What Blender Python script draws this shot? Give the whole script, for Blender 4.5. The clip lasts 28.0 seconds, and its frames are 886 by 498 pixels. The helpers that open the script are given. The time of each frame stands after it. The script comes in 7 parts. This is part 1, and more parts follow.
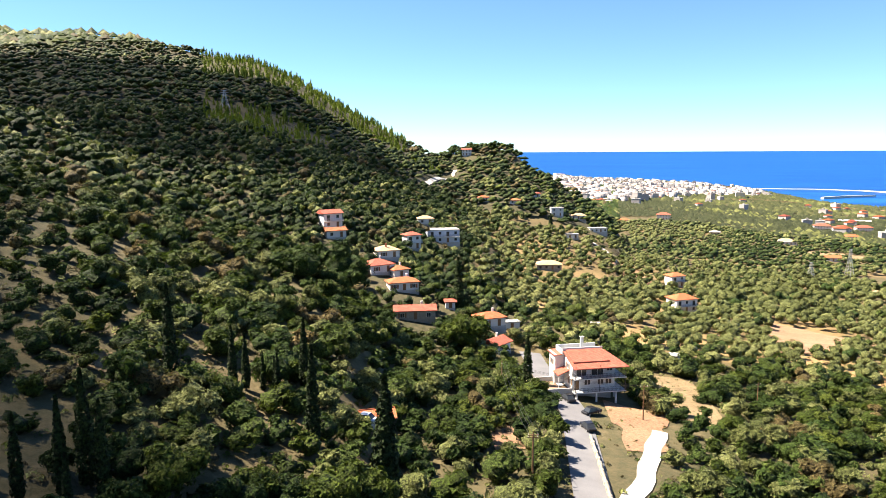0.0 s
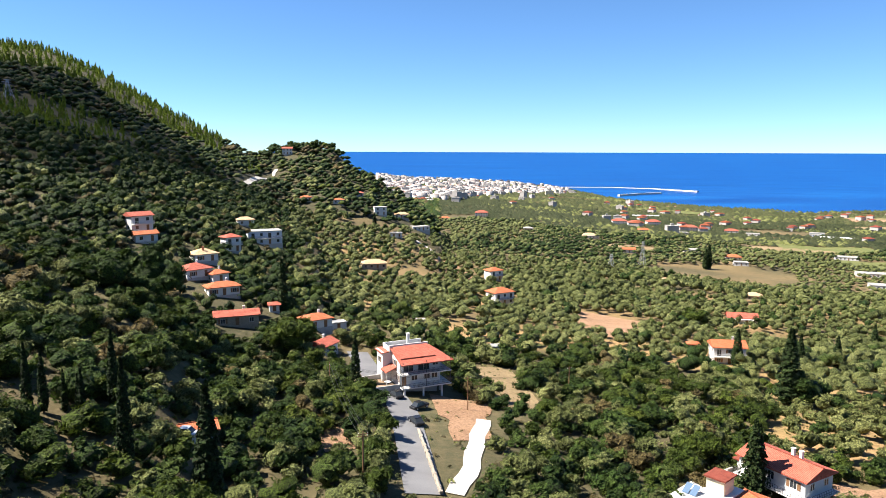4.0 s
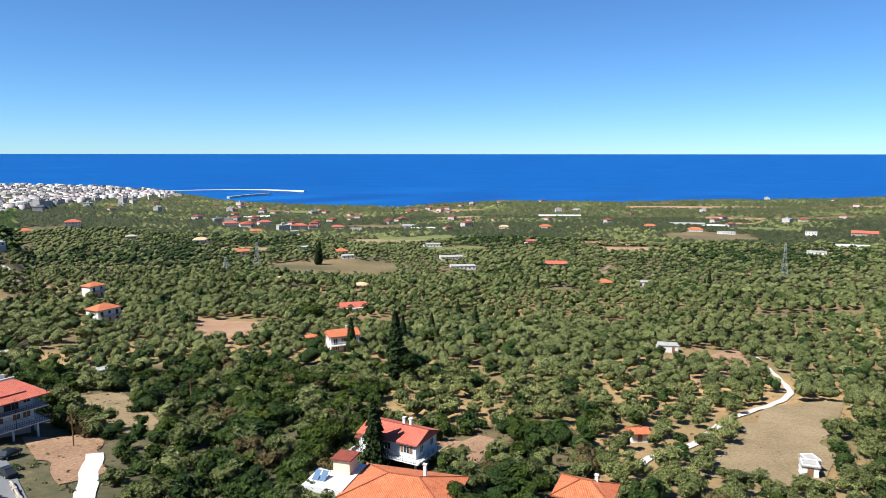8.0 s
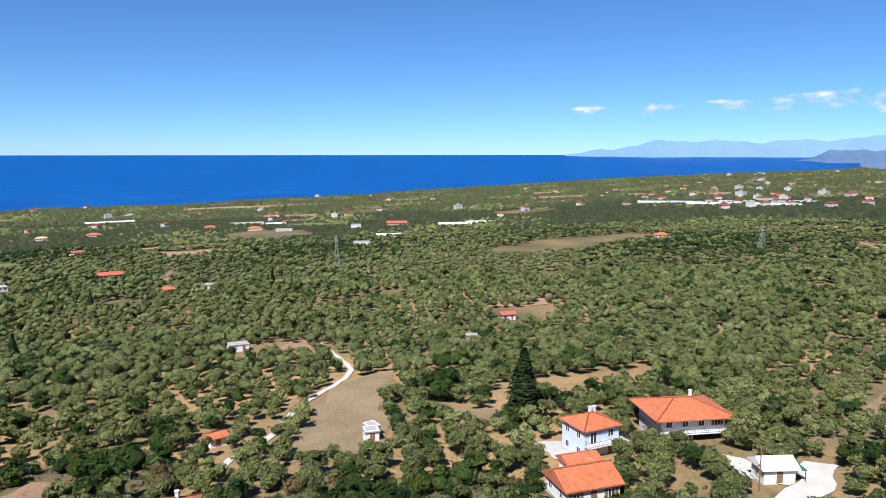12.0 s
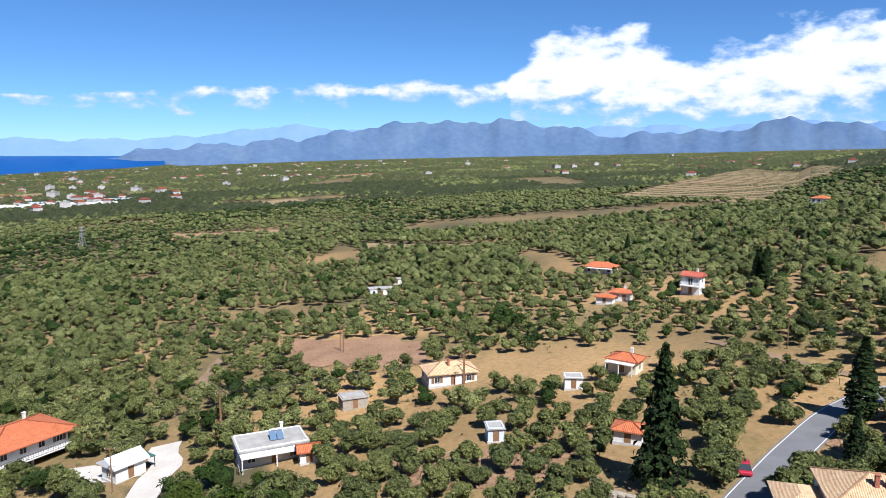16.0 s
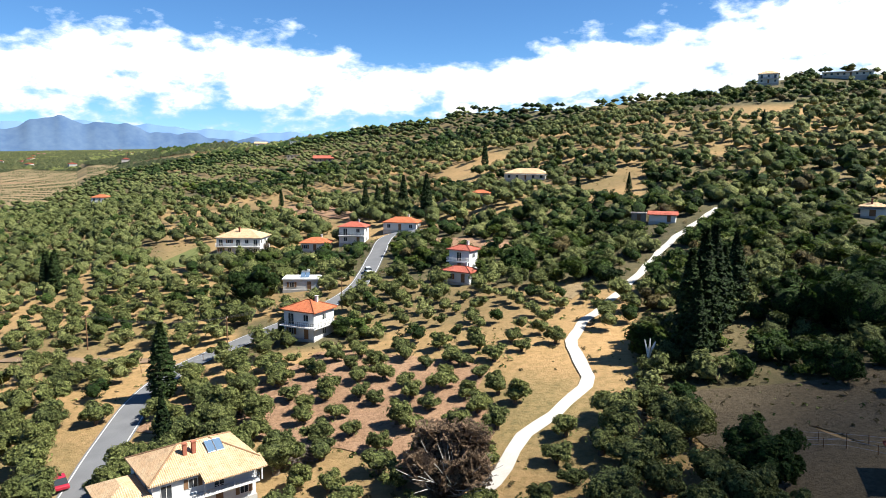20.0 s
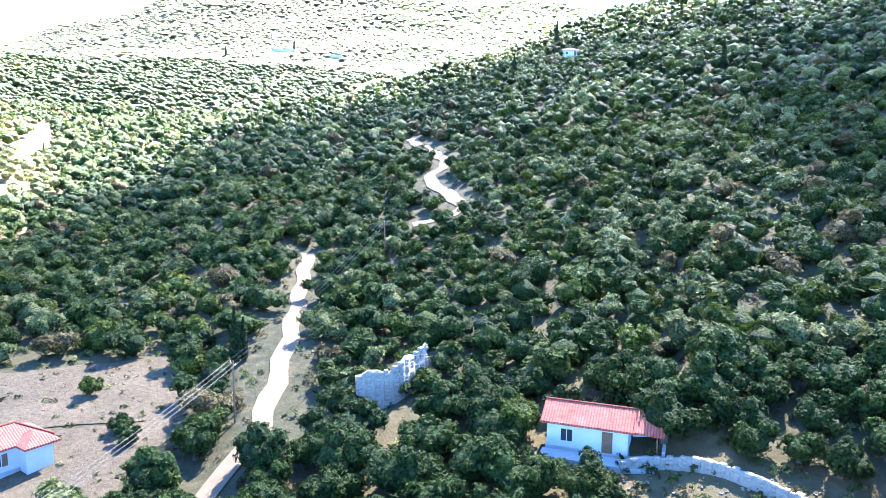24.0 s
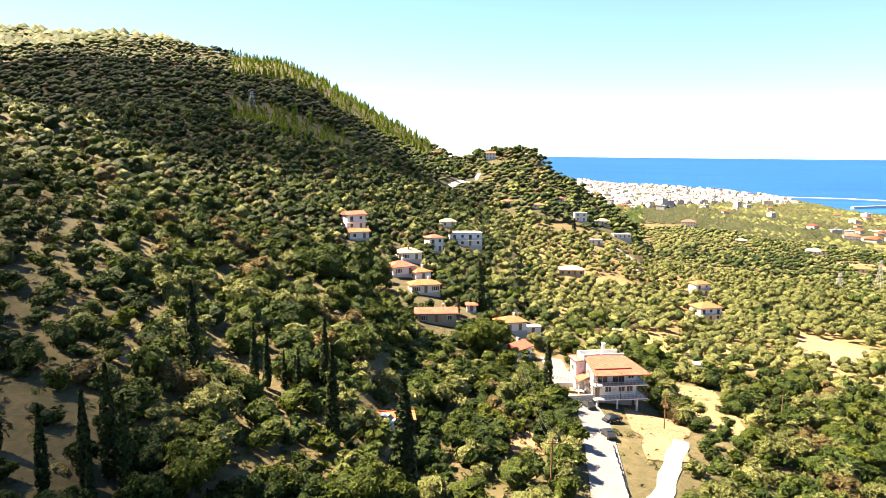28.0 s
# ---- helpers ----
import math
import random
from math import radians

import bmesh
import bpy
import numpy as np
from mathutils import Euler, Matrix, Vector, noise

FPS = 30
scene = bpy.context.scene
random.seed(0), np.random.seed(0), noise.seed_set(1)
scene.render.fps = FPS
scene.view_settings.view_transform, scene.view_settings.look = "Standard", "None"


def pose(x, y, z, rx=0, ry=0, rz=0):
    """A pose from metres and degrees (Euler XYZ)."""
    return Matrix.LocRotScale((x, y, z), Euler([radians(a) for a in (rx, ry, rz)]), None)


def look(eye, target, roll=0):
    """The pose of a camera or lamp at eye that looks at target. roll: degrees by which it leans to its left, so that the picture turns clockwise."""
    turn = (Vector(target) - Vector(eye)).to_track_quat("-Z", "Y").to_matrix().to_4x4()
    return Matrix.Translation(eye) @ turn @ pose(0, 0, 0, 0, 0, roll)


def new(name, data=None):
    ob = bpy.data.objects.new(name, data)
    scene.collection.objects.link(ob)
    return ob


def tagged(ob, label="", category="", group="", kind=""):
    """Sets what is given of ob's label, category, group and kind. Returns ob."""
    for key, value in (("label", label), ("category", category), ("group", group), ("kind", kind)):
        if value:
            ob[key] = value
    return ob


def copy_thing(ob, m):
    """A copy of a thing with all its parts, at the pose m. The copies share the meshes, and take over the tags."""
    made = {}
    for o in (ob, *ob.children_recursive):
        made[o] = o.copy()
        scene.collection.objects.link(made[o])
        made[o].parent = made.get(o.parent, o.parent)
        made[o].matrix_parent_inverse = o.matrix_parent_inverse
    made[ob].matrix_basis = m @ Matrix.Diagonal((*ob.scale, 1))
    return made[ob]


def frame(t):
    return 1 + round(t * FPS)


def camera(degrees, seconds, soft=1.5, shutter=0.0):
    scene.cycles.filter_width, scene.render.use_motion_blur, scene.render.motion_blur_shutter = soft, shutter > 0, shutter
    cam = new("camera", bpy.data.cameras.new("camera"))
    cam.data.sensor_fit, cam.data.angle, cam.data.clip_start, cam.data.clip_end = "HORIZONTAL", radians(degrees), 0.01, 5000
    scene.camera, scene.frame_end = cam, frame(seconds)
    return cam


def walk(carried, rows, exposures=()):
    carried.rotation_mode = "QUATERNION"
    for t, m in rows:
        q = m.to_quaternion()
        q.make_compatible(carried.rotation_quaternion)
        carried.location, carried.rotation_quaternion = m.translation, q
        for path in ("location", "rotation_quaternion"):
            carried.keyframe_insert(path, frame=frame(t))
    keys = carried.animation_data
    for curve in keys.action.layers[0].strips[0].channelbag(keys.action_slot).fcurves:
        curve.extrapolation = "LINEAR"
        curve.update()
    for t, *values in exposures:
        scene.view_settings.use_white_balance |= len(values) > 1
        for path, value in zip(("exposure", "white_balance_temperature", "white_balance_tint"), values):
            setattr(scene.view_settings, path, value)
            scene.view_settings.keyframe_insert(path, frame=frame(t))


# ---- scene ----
cam = camera(64.61, 28.0, 0.5)
EYE = (0.0, 0.0, 140.0)
PATH = [  # seconds, turn about x, y, z
    (0.0, 82.17, 0.27, 0.00),
    (0.5, 82.18, 0.22, -0.41),
    (1.0, 82.17, 0.16, -1.21),
    (1.5, 82.16, 0.12, -2.24),
    (2.0, 82.14, 0.02, -3.32),
    (2.5, 82.14, 0.03, -5.30),
    (4.5, 82.15, -0.22, -17.67),
    (5.0, 82.19, -0.15, -21.18),
    (5.5, 82.20, -0.11, -25.74),
    (6.0, 82.25, -0.19, -30.91),
    (6.5, 82.25, -0.12, -35.72),
    (7.0, 82.30, -0.07, -38.90),
    (7.5, 82.32, -0.08, -42.11),
    (8.0, 82.29, -0.03, -45.43),
    (8.5, 82.32, 0.08, -48.77),
    (9.0, 82.32, -0.04, -51.91),
    (9.5, 82.35, -0.04, -55.20),
    (10.0, 82.35, 0.03, -58.79),
    (10.5, 82.39, -0.02, -62.72),
    (11.0, 82.35, 0.01, -68.19),
    (11.5, 82.36, 0.03, -74.29),
    (13.5, 82.25, 0.14, -99.32),
    (14.0, 82.20, 0.15, -106.13),
    (14.5, 82.15, 0.05, -113.52),
    (15.0, 82.16, 0.13, -121.38),
    (15.5, 82.15, 0.11, -127.51),
    (16.0, 82.17, 0.09, -132.49),
    (16.5, 82.20, 0.02, -138.29),
    (17.0, 82.22, 0.09, -144.29),
    (17.5, 82.21, 0.07, -150.56),
    (18.0, 82.21, -0.01, -157.06),
    (18.5, 82.21, 0.02, -164.15),
    (19.0, 82.15, -0.12, -171.69),
    (19.5, 82.17, -0.21, -179.28),
    (20.0, 82.22, -0.22, -186.81),
    (20.5, 82.22, -0.27, -194.38),
    (22.5, 82.26, -0.24, -226.30),
    (23.0, 82.26, -0.30, -235.79),
    (23.5, 82.23, -0.32, -246.06),
    (24.0, 82.18, -0.40, -256.80),
    (24.5, 82.19, -0.38, -269.03),
    (25.0, 82.21, -0.51, -282.64),
    (25.5, 82.25, -0.35, -295.10),
    (26.0, 82.21, -0.24, -305.41),
    (26.5, 82.24, -0.45, -316.32),
    (27.0, 82.21, -0.45, -329.73),
    (27.5, 82.28, -0.47, -343.86),
    (28.0, 82.41, -0.57, -358.05),
]
EXPOSURES = [(0.0, 2.15, 7300, 15), (2.5, 1.95, 7000, 14), (4.5, 1.6, 6500, 12), (6.0, 1.4, 6250, 11), (9.0, 1.15, 5900, 10), (14.0, 1.0, 5800, 14), (17.0, 1.05, 5900, 13),
             (20.5, 1.45, 6300, 8), (23.0, 3.15, 5850, 16), (24.0, 4.85, 5700, 17), (25.0, 5.3, 5700, 20), (26.0, 5.15, 6700, 22), (27.0, 4.4, 7300, 16), (27.5, 3.6, 8600, 17), (28.0, 2.8, 9000, 18)]
walk(cam, [(t, pose(*EYE, a, b, c)) for t, a, b, c in PATH], EXPOSURES)

# ---- sky and sun ----
SUN_BEARING, SUN_HEIGHT = 286.0, 52.0
world = bpy.data.worlds.new("sky")
scene.world = world
world.use_nodes = True
wn, wl = world.node_tree.nodes, world.node_tree.links
sky = wn.new("ShaderNodeTexSky")
sky.sky_type, sky.sun_disc = "NISHITA", False
sky.sun_elevation, sky.sun_rotation = radians(SUN_HEIGHT), radians(SUN_BEARING)
sky.altitude, sky.air_density, sky.dust_density, sky.ozone_density = 1500.0, 0.9, 0.0, 6.0
tint = wn.new("ShaderNodeMix")
tint.data_type, tint.blend_type = "RGBA", "MULTIPLY"
tint.inputs[0].default_value, tint.inputs[7].default_value = 1.0, (0.74, 0.98, 1.12, 1.0)
wl.new(sky.outputs[0], tint.inputs[6])
wl.new(tint.outputs[2], wn["Background"].inputs["Color"])
wn["Background"].inputs["Strength"].default_value = 0.052
sun_data = bpy.data.lights.new("sun", "SUN")
sun_data.energy, sun_data.angle, sun_data.color = 5.0, radians(0.53), (1.0, 0.95, 0.86)
sun = new("sun", sun_data)
sb, sh = radians(SUN_BEARING), radians(SUN_HEIGHT)
SUN_WAY = Vector((math.sin(sb) * math.cos(sh), math.cos(sb) * math.cos(sh), math.sin(sh)))
sun.matrix_world = look(SUN_WAY * 300, (0, 0, 0))

# a drifting cumulus between the sun and the wooded slope
def cloud(x, y, along, across, far, turn=0.0):
    c = Vector((x, y, 150.0)) + SUN_WAY * far
    b = bmesh.new()
    bmesh.ops.create_icosphere(b, subdivisions=5, radius=1.0)
    for v in b.verts:
        n = v.co.copy()
        w = 1 + 0.12 * noise.noise(n * 1.6) + 0.10 * noise.noise(n * 4.1) + 0.06 * noise.noise(n * 9.3)
        v.co = Vector((n.x * across * w, n.y * along * w, n.z * 42.0 * w + 12 * noise.noise(n * 6.0)))
    me = bpy.data.meshes.new("cumulus_cloud")
    b.to_mesh(me)
    b.free()
    cm = bpy.data.materials.new("cloud_white")
    cm.use_nodes = True
    n, l = cm.node_tree.nodes, cm.node_tree.links
    n["Principled BSDF"].inputs["Base Color"].default_value = (0.9, 0.9, 0.9, 1)
    veil, mx = n.new("ShaderNodeBsdfTransparent"), n.new("ShaderNodeMixShader")
    mx.inputs[0].default_value = 0.54
    l.new(veil.outputs[0], mx.inputs[1]), l.new(n["Principled BSDF"].outputs[0], mx.inputs[2])
    l.new(mx.outputs[0], n["Material Output"].inputs["Surface"])
    me.materials.append(cm)
    ob = tagged(new("cumulus_cloud", me), "single white cumulus cloud over the wooded hill", "cloud", kind="structure")
    ob.matrix_world = Matrix.Translation(c) @ Matrix.Rotation(radians(turn), 4, "Z")


cloud(-188.0, 0.0, 124.0, 158.0, 2600.0, 30.0)
cloud(-180.0, 112.0, 78.0, 84.0, 2640.0)
cloud(-180.0, 475.0, 150.0, 140.0, 2600.0)

# ---- materials ----
def shader(name, rough=0.8, metal=0.0):
    m = bpy.data.materials.new(name)
    m.use_nodes = True
    n, l = m.node_tree.nodes, m.node_tree.links
    b = n["Principled BSDF"]
    b.inputs["Roughness"].default_value, b.inputs["Metallic"].default_value = rough, metal
    b.inputs["Specular IOR Level"].default_value = 0.3
    return m, n, l, b


def ramp(n, l, fac, stops):
    r = n.new("ShaderNodeValToRGB")
    e = r.color_ramp.elements
    while len(e) < len(stops):
        e.new(0.5)
    for k, (p, c) in zip(e, stops):
        k.position, k.color = p, (*c, 1.0)
    l.new(fac, r.inputs[0])
    return r.outputs[0]


def fbm(n, l, scale, detail=4.0, rough=0.55, coord="Object"):
    t = n.new("ShaderNodeTexCoord")
    x = n.new("ShaderNodeTexNoise")
    x.inputs["Scale"].default_value, x.inputs["Detail"].default_value, x.inputs["Roughness"].default_value = scale, detail, rough
    l.new(t.outputs[coord], x.inputs["Vector"])
    return x.outputs["Fac"]


def blend(n, l, fac, a, b, kind="MIX"):
    x = n.new("ShaderNodeMix")
    x.data_type, x.blend_type = "RGBA", kind
    for sock, v in ((x.inputs[0], fac), (x.inputs[6], a), (x.inputs[7], b)):
        if isinstance(v, (int, float)):
            sock.default_value = v
        elif isinstance(v, tuple):
            sock.default_value = (*v, 1.0)
        else:
            l.new(v, sock)
    return x.outputs[2]


def relief(n, l, b, height_out, strength, distance):
    x = n.new("ShaderNodeBump")
    x.inputs["Strength"].default_value, x.inputs["Distance"].default_value = strength, distance
    l.new(height_out, x.inputs["Height"])
    l.new(x.outputs[0], b.inputs["Normal"])


def plain(name, c1, c2, scale=3.0, rough=0.8, bump=0.0, metal=0.0, fine=40.0, dist=0.02):
    """Two tones, broken up at two sizes, with a little relief."""
    m, n, l, b = shader(name, rough, metal)
    col = blend(n, l, 0.5, ramp(n, l, fbm(n, l, scale), [(0.35, c1), (0.65, c2)]), ramp(n, l, fbm(n, l, fine), [(0.3, c1), (0.7, c2)]))
    l.new(col, b.inputs["Base Color"])
    if bump:
        relief(n, l, b, fbm(n, l, fine), bump, dist)
    return m


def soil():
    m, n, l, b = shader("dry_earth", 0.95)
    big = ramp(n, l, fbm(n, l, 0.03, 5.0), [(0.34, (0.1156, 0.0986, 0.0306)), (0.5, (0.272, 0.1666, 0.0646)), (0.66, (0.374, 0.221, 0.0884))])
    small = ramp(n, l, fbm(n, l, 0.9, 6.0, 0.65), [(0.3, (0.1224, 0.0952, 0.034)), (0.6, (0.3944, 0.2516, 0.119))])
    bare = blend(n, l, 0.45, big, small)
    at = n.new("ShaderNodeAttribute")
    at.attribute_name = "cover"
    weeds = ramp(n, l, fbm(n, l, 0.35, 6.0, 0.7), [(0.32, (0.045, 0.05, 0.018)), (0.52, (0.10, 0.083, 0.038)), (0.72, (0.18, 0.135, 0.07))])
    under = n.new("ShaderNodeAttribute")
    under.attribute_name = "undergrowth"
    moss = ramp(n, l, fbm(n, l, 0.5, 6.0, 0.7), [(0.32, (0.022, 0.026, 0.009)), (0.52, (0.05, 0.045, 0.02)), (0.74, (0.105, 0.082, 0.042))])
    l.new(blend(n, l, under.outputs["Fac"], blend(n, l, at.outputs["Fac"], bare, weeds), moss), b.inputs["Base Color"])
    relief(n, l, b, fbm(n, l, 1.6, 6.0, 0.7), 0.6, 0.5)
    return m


def field(name, c1, c2, c3):
    """Stubble, mown grass or turned earth: patches, streaks and clods."""
    m, n, l, b = shader(name, 0.95)
    big = ramp(n, l, fbm(n, l, 0.11, 4.0), [(0.32, c1), (0.5, c2), (0.68, c3)])
    small = ramp(n, l, fbm(n, l, 1.7, 8.0, 0.75), [(0.36, tuple(0.55 * v for v in c1)), (0.5, c2), (0.64, c3)])
    l.new(blend(n, l, 0.6, big, small), b.inputs["Base Color"])
    relief(n, l, b, fbm(n, l, 2.2, 8.0, 0.75), 0.8, 0.5)
    return m


def foliage(name, dark, mid, light, through_light=0.2, leafy=3.0):
    """Leaves: each tree has a tint of its own, each clump a little more."""
    m, n, l, b = shader(name, 0.65)
    at = n.new("ShaderNodeAttribute")
    at.attribute_name = "tint"
    tree = ramp(n, l, at.outputs["Fac"], [(0.0, dark), (0.55, mid), (1.0, light)])
    g = n.new("ShaderNodeNewGeometry")
    leaf = ramp(n, l, g.outputs["Random Per Island"], [(0.0, dark), (0.5, mid), (1.0, light)])
    o = n.new("ShaderNodeObjectInfo")
    one = ramp(n, l, o.outputs["Random"], [(0.0, (0.72, 0.75, 0.68)), (1.0, (1.25, 1.18, 1.0))])
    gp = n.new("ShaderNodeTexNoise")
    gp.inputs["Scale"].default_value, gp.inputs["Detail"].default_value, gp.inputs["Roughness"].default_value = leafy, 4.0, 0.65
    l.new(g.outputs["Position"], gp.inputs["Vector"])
    # shade in the gaps between leaves is put into the colour by fine noise
    gap_shade = ramp(n, l, gp.outputs["Fac"], [(0.38, (0.24, 0.26, 0.25)), (0.62, (1.5, 1.5, 1.45))])
    col = blend(n, l, 1.0, blend(n, l, 1.0, blend(n, l, 0.3, tree, leaf), one, "MULTIPLY"), gap_shade, "MULTIPLY")
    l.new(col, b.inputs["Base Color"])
    b.inputs["Specular IOR Level"].default_value = 0.15
    tr = n.new("ShaderNodeBsdfTranslucent")
    l.new(col, tr.inputs["Color"])
    mx = n.new("ShaderNodeMixShader")
    mx.inputs[0].default_value = through_light
    l.new(b.outputs[0], mx.inputs[1])
    l.new(tr.outputs[0], mx.inputs[2])
    relief(n, l, b, gp.outputs["Fac"], 1.0, 0.9)
    # the loose clumps are leaves with air between them
    ct = n.new("ShaderNodeAttribute")
    ct.attribute_name = "cut"
    gap = n.new("ShaderNodeMath")
    gap.operation = "MULTIPLY"
    l.new(ramp(n, l, gp.outputs["Fac"], [(0.455, (1, 1, 1)), (0.48, (0, 0, 0))]), gap.inputs[0])
    l.new(ct.outputs["Fac"], gap.inputs[1])
    air, my = n.new("ShaderNodeBsdfTransparent"), n.new("ShaderNodeMixShader")
    l.new(gap.outputs[0], my.inputs[0]), l.new(mx.outputs[0], my.inputs[1]), l.new(air.outputs[0], my.inputs[2])
    l.new(my.outputs[0], n["Material Output"].inputs["Surface"])
    return m


def sea():
    m, n, l, b = shader("sea_water", 0.35)
    t = n.new("ShaderNodeTexCoord")
    mp = n.new("ShaderNodeMapping")
    mp.inputs["Scale"].default_value = (0.0012, 0.0045, 1.0)
    mp.inputs["Rotation"].default_value = (0, 0, radians(-60))
    l.new(t.outputs["Object"], mp.inputs["Vector"])
    x = n.new("ShaderNodeTexNoise")
    x.inputs["Scale"].default_value, x.inputs["Detail"].default_value = 1.0, 6.0
    l.new(mp.outputs[0], x.inputs["Vector"])
    l.new(ramp(n, l, x.outputs["Fac"], [(0.3, (0.0011, 0.037, 0.165)), (0.5, (0.0018, 0.053, 0.207)), (0.7, (0.0036, 0.076, 0.25))]), b.inputs["Base Color"])
    relief(n, l, b, fbm(n, l, 0.25, 5.0, 0.7), 0.5, 1.0)
    b.inputs["Specular IOR Level"].default_value = 0.04
    return m


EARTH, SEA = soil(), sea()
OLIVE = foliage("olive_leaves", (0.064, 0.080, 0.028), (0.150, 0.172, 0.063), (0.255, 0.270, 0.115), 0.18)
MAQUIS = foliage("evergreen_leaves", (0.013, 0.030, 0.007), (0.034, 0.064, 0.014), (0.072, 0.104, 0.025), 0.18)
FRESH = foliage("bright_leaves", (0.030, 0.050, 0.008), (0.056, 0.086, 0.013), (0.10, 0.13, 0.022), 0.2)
# far groves: the greying by distance is put into the leaf colour
FAR_LEAF = foliage("far_greyed_leaves", (0.030, 0.041, 0.018), (0.058, 0.070, 0.031), (0.100, 0.108, 0.054), 0.12)
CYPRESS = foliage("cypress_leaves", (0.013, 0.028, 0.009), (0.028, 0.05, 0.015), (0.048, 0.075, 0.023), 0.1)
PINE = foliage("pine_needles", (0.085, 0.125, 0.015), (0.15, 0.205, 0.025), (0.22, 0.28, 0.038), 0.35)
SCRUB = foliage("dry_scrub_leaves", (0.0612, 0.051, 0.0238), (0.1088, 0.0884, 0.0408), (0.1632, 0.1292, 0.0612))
BARK = plain("bark", (0.068, 0.051, 0.034), (0.136, 0.1088, 0.0816), 4.0, 0.9, 0.6, dist=0.05)
ASPHALT = plain("asphalt", (0.1088, 0.1088, 0.1122), (0.1564, 0.1564, 0.1598), 0.25, 0.85, 0.2, fine=8.0)
GRAVEL = plain("white_gravel", (0.3744, 0.3384, 0.288), (0.504, 0.4752, 0.432), 0.3, 0.95, 0.5, fine=6.0, dist=0.05)
DIRT = plain("packed_dirt", (0.15, 0.098, 0.056), (0.24, 0.165, 0.105), 0.3, 0.95, 0.5, fine=5.0, dist=0.06)
CONCRETE = plain("concrete", (0.315, 0.3, 0.2775), (0.435, 0.42, 0.39), 0.5, 0.85, 0.2)
STUBBLE = field("stubble", (0.15, 0.105, 0.05), (0.23, 0.165, 0.085), (0.30, 0.225, 0.125))
TURNED = field("turned_earth", (0.175, 0.10, 0.055), (0.275, 0.16, 0.09), (0.36, 0.23, 0.14))
TRAMPLED = field("trampled_dry_grass", (0.065, 0.049, 0.027), (0.105, 0.078, 0.044), (0.155, 0.118, 0.07))
MOWN = field("mown_grass", (0.068, 0.0884, 0.0204), (0.1088, 0.1224, 0.034), (0.1768, 0.1632, 0.0612))

# ---- mesh helpers ----
def mesh_of(name, verts, faces, mats, tint=None, smooth=False, cut=None):
    """One mesh out of arrays; faces all with the same number of corners."""
    v, f = np.asarray(verts, dtype=np.float32), np.asarray(faces, dtype=np.int32)
    me = bpy.data.meshes.new(name)
    me.vertices.add(len(v))
    me.vertices.foreach_set("co", v.ravel())
    k = f.shape[1]
    me.loops.add(f.size)
    me.loops.foreach_set("vertex_index", f.ravel())
    me.polygons.add(len(f))
    me.polygons.foreach_set("loop_start", np.arange(0, f.size, k, dtype=np.int32))
    me.polygons.foreach_set("loop_total", np.full(len(f), k, dtype=np.int32))
    if np.any(smooth):
        me.polygons.foreach_set("use_smooth", np.broadcast_to(np.asarray(smooth, dtype=bool), len(f)))
    for m in mats if isinstance(mats, (list, tuple)) else [mats]:
        me.materials.append(m)
    if tint is not None:
        me.attributes.new("tint", "FLOAT", "POINT").data.foreach_set("value", np.asarray(tint, dtype=np.float32))
    if cut is not None:
        me.attributes.new("cut", "FLOAT", "POINT").data.foreach_set("value", np.asarray(cut, dtype=np.float32))
    me.update(calc_edges=True)
    return me


def part(name, bm, material, parent, label=""):
    """A bmesh, or a mesh, as one object under a thing or a part."""
    if isinstance(bm, bpy.types.Mesh):
        me = bm
    else:
        me = bpy.data.meshes.new(name)
        bm.to_mesh(me)
        bm.free()
        me.materials.append(material)
    ob = new(name, me)
    ob.parent = parent
    if label:
        ob["label"] = label
    return ob


def thing(name, label, category, at, turn=0.0, group="", kind=""):
    ob = tagged(new(name), label, category, group, kind)
    ob.matrix_world = pose(*at, 0, 0, turn)
    return ob


def box(bm, x0, y0, z0, x1, y1, z1, bevel=0.0):
    m = Matrix.LocRotScale(((x0 + x1) / 2, (y0 + y1) / 2, (z0 + z1) / 2), None, (abs(x1 - x0), abs(y1 - y0), abs(z1 - z0)))
    r = bmesh.ops.create_cube(bm, size=1.0, matrix=m)
    if bevel:
        ed = list({e for v in r["verts"] for e in v.link_edges})
        bmesh.ops.bevel(bm, geom=ed, offset=bevel, segments=1, affect="EDGES")
    return bm


def cyl(bm, x, y, z0, z1, r0, r1=None, seg=8):
    bmesh.ops.create_cone(bm, cap_ends=True, segments=seg, radius1=r0, radius2=r0 if r1 is None else r1, depth=z1 - z0,
                          matrix=Matrix.Translation((x, y, (z0 + z1) / 2)))
    return bm


def bar(bm, p, q, r, seg=5):
    """A thin rod from p to q."""
    p, q = Vector(p), Vector(q)
    d = q - p
    bmesh.ops.create_cone(bm, cap_ends=True, segments=seg, radius1=r, radius2=r, depth=d.length,
                          matrix=Matrix.Translation((p + q) / 2) @ d.to_track_quat("Z", "Y").to_matrix().to_4x4())
    return bm


def Z(x, y):
    return float(height(x, y))


# ---- the lie of the land: heights over the sea, by bearing and range from the hovering point ----
EYE_Z = 140.0


def table(a, knots):
    """A value by bearing (degrees clockwise from +y) out of a few knots."""
    k = np.array(knots, dtype=float)
    return np.interp(a, k[:, 0], k[:, 1])


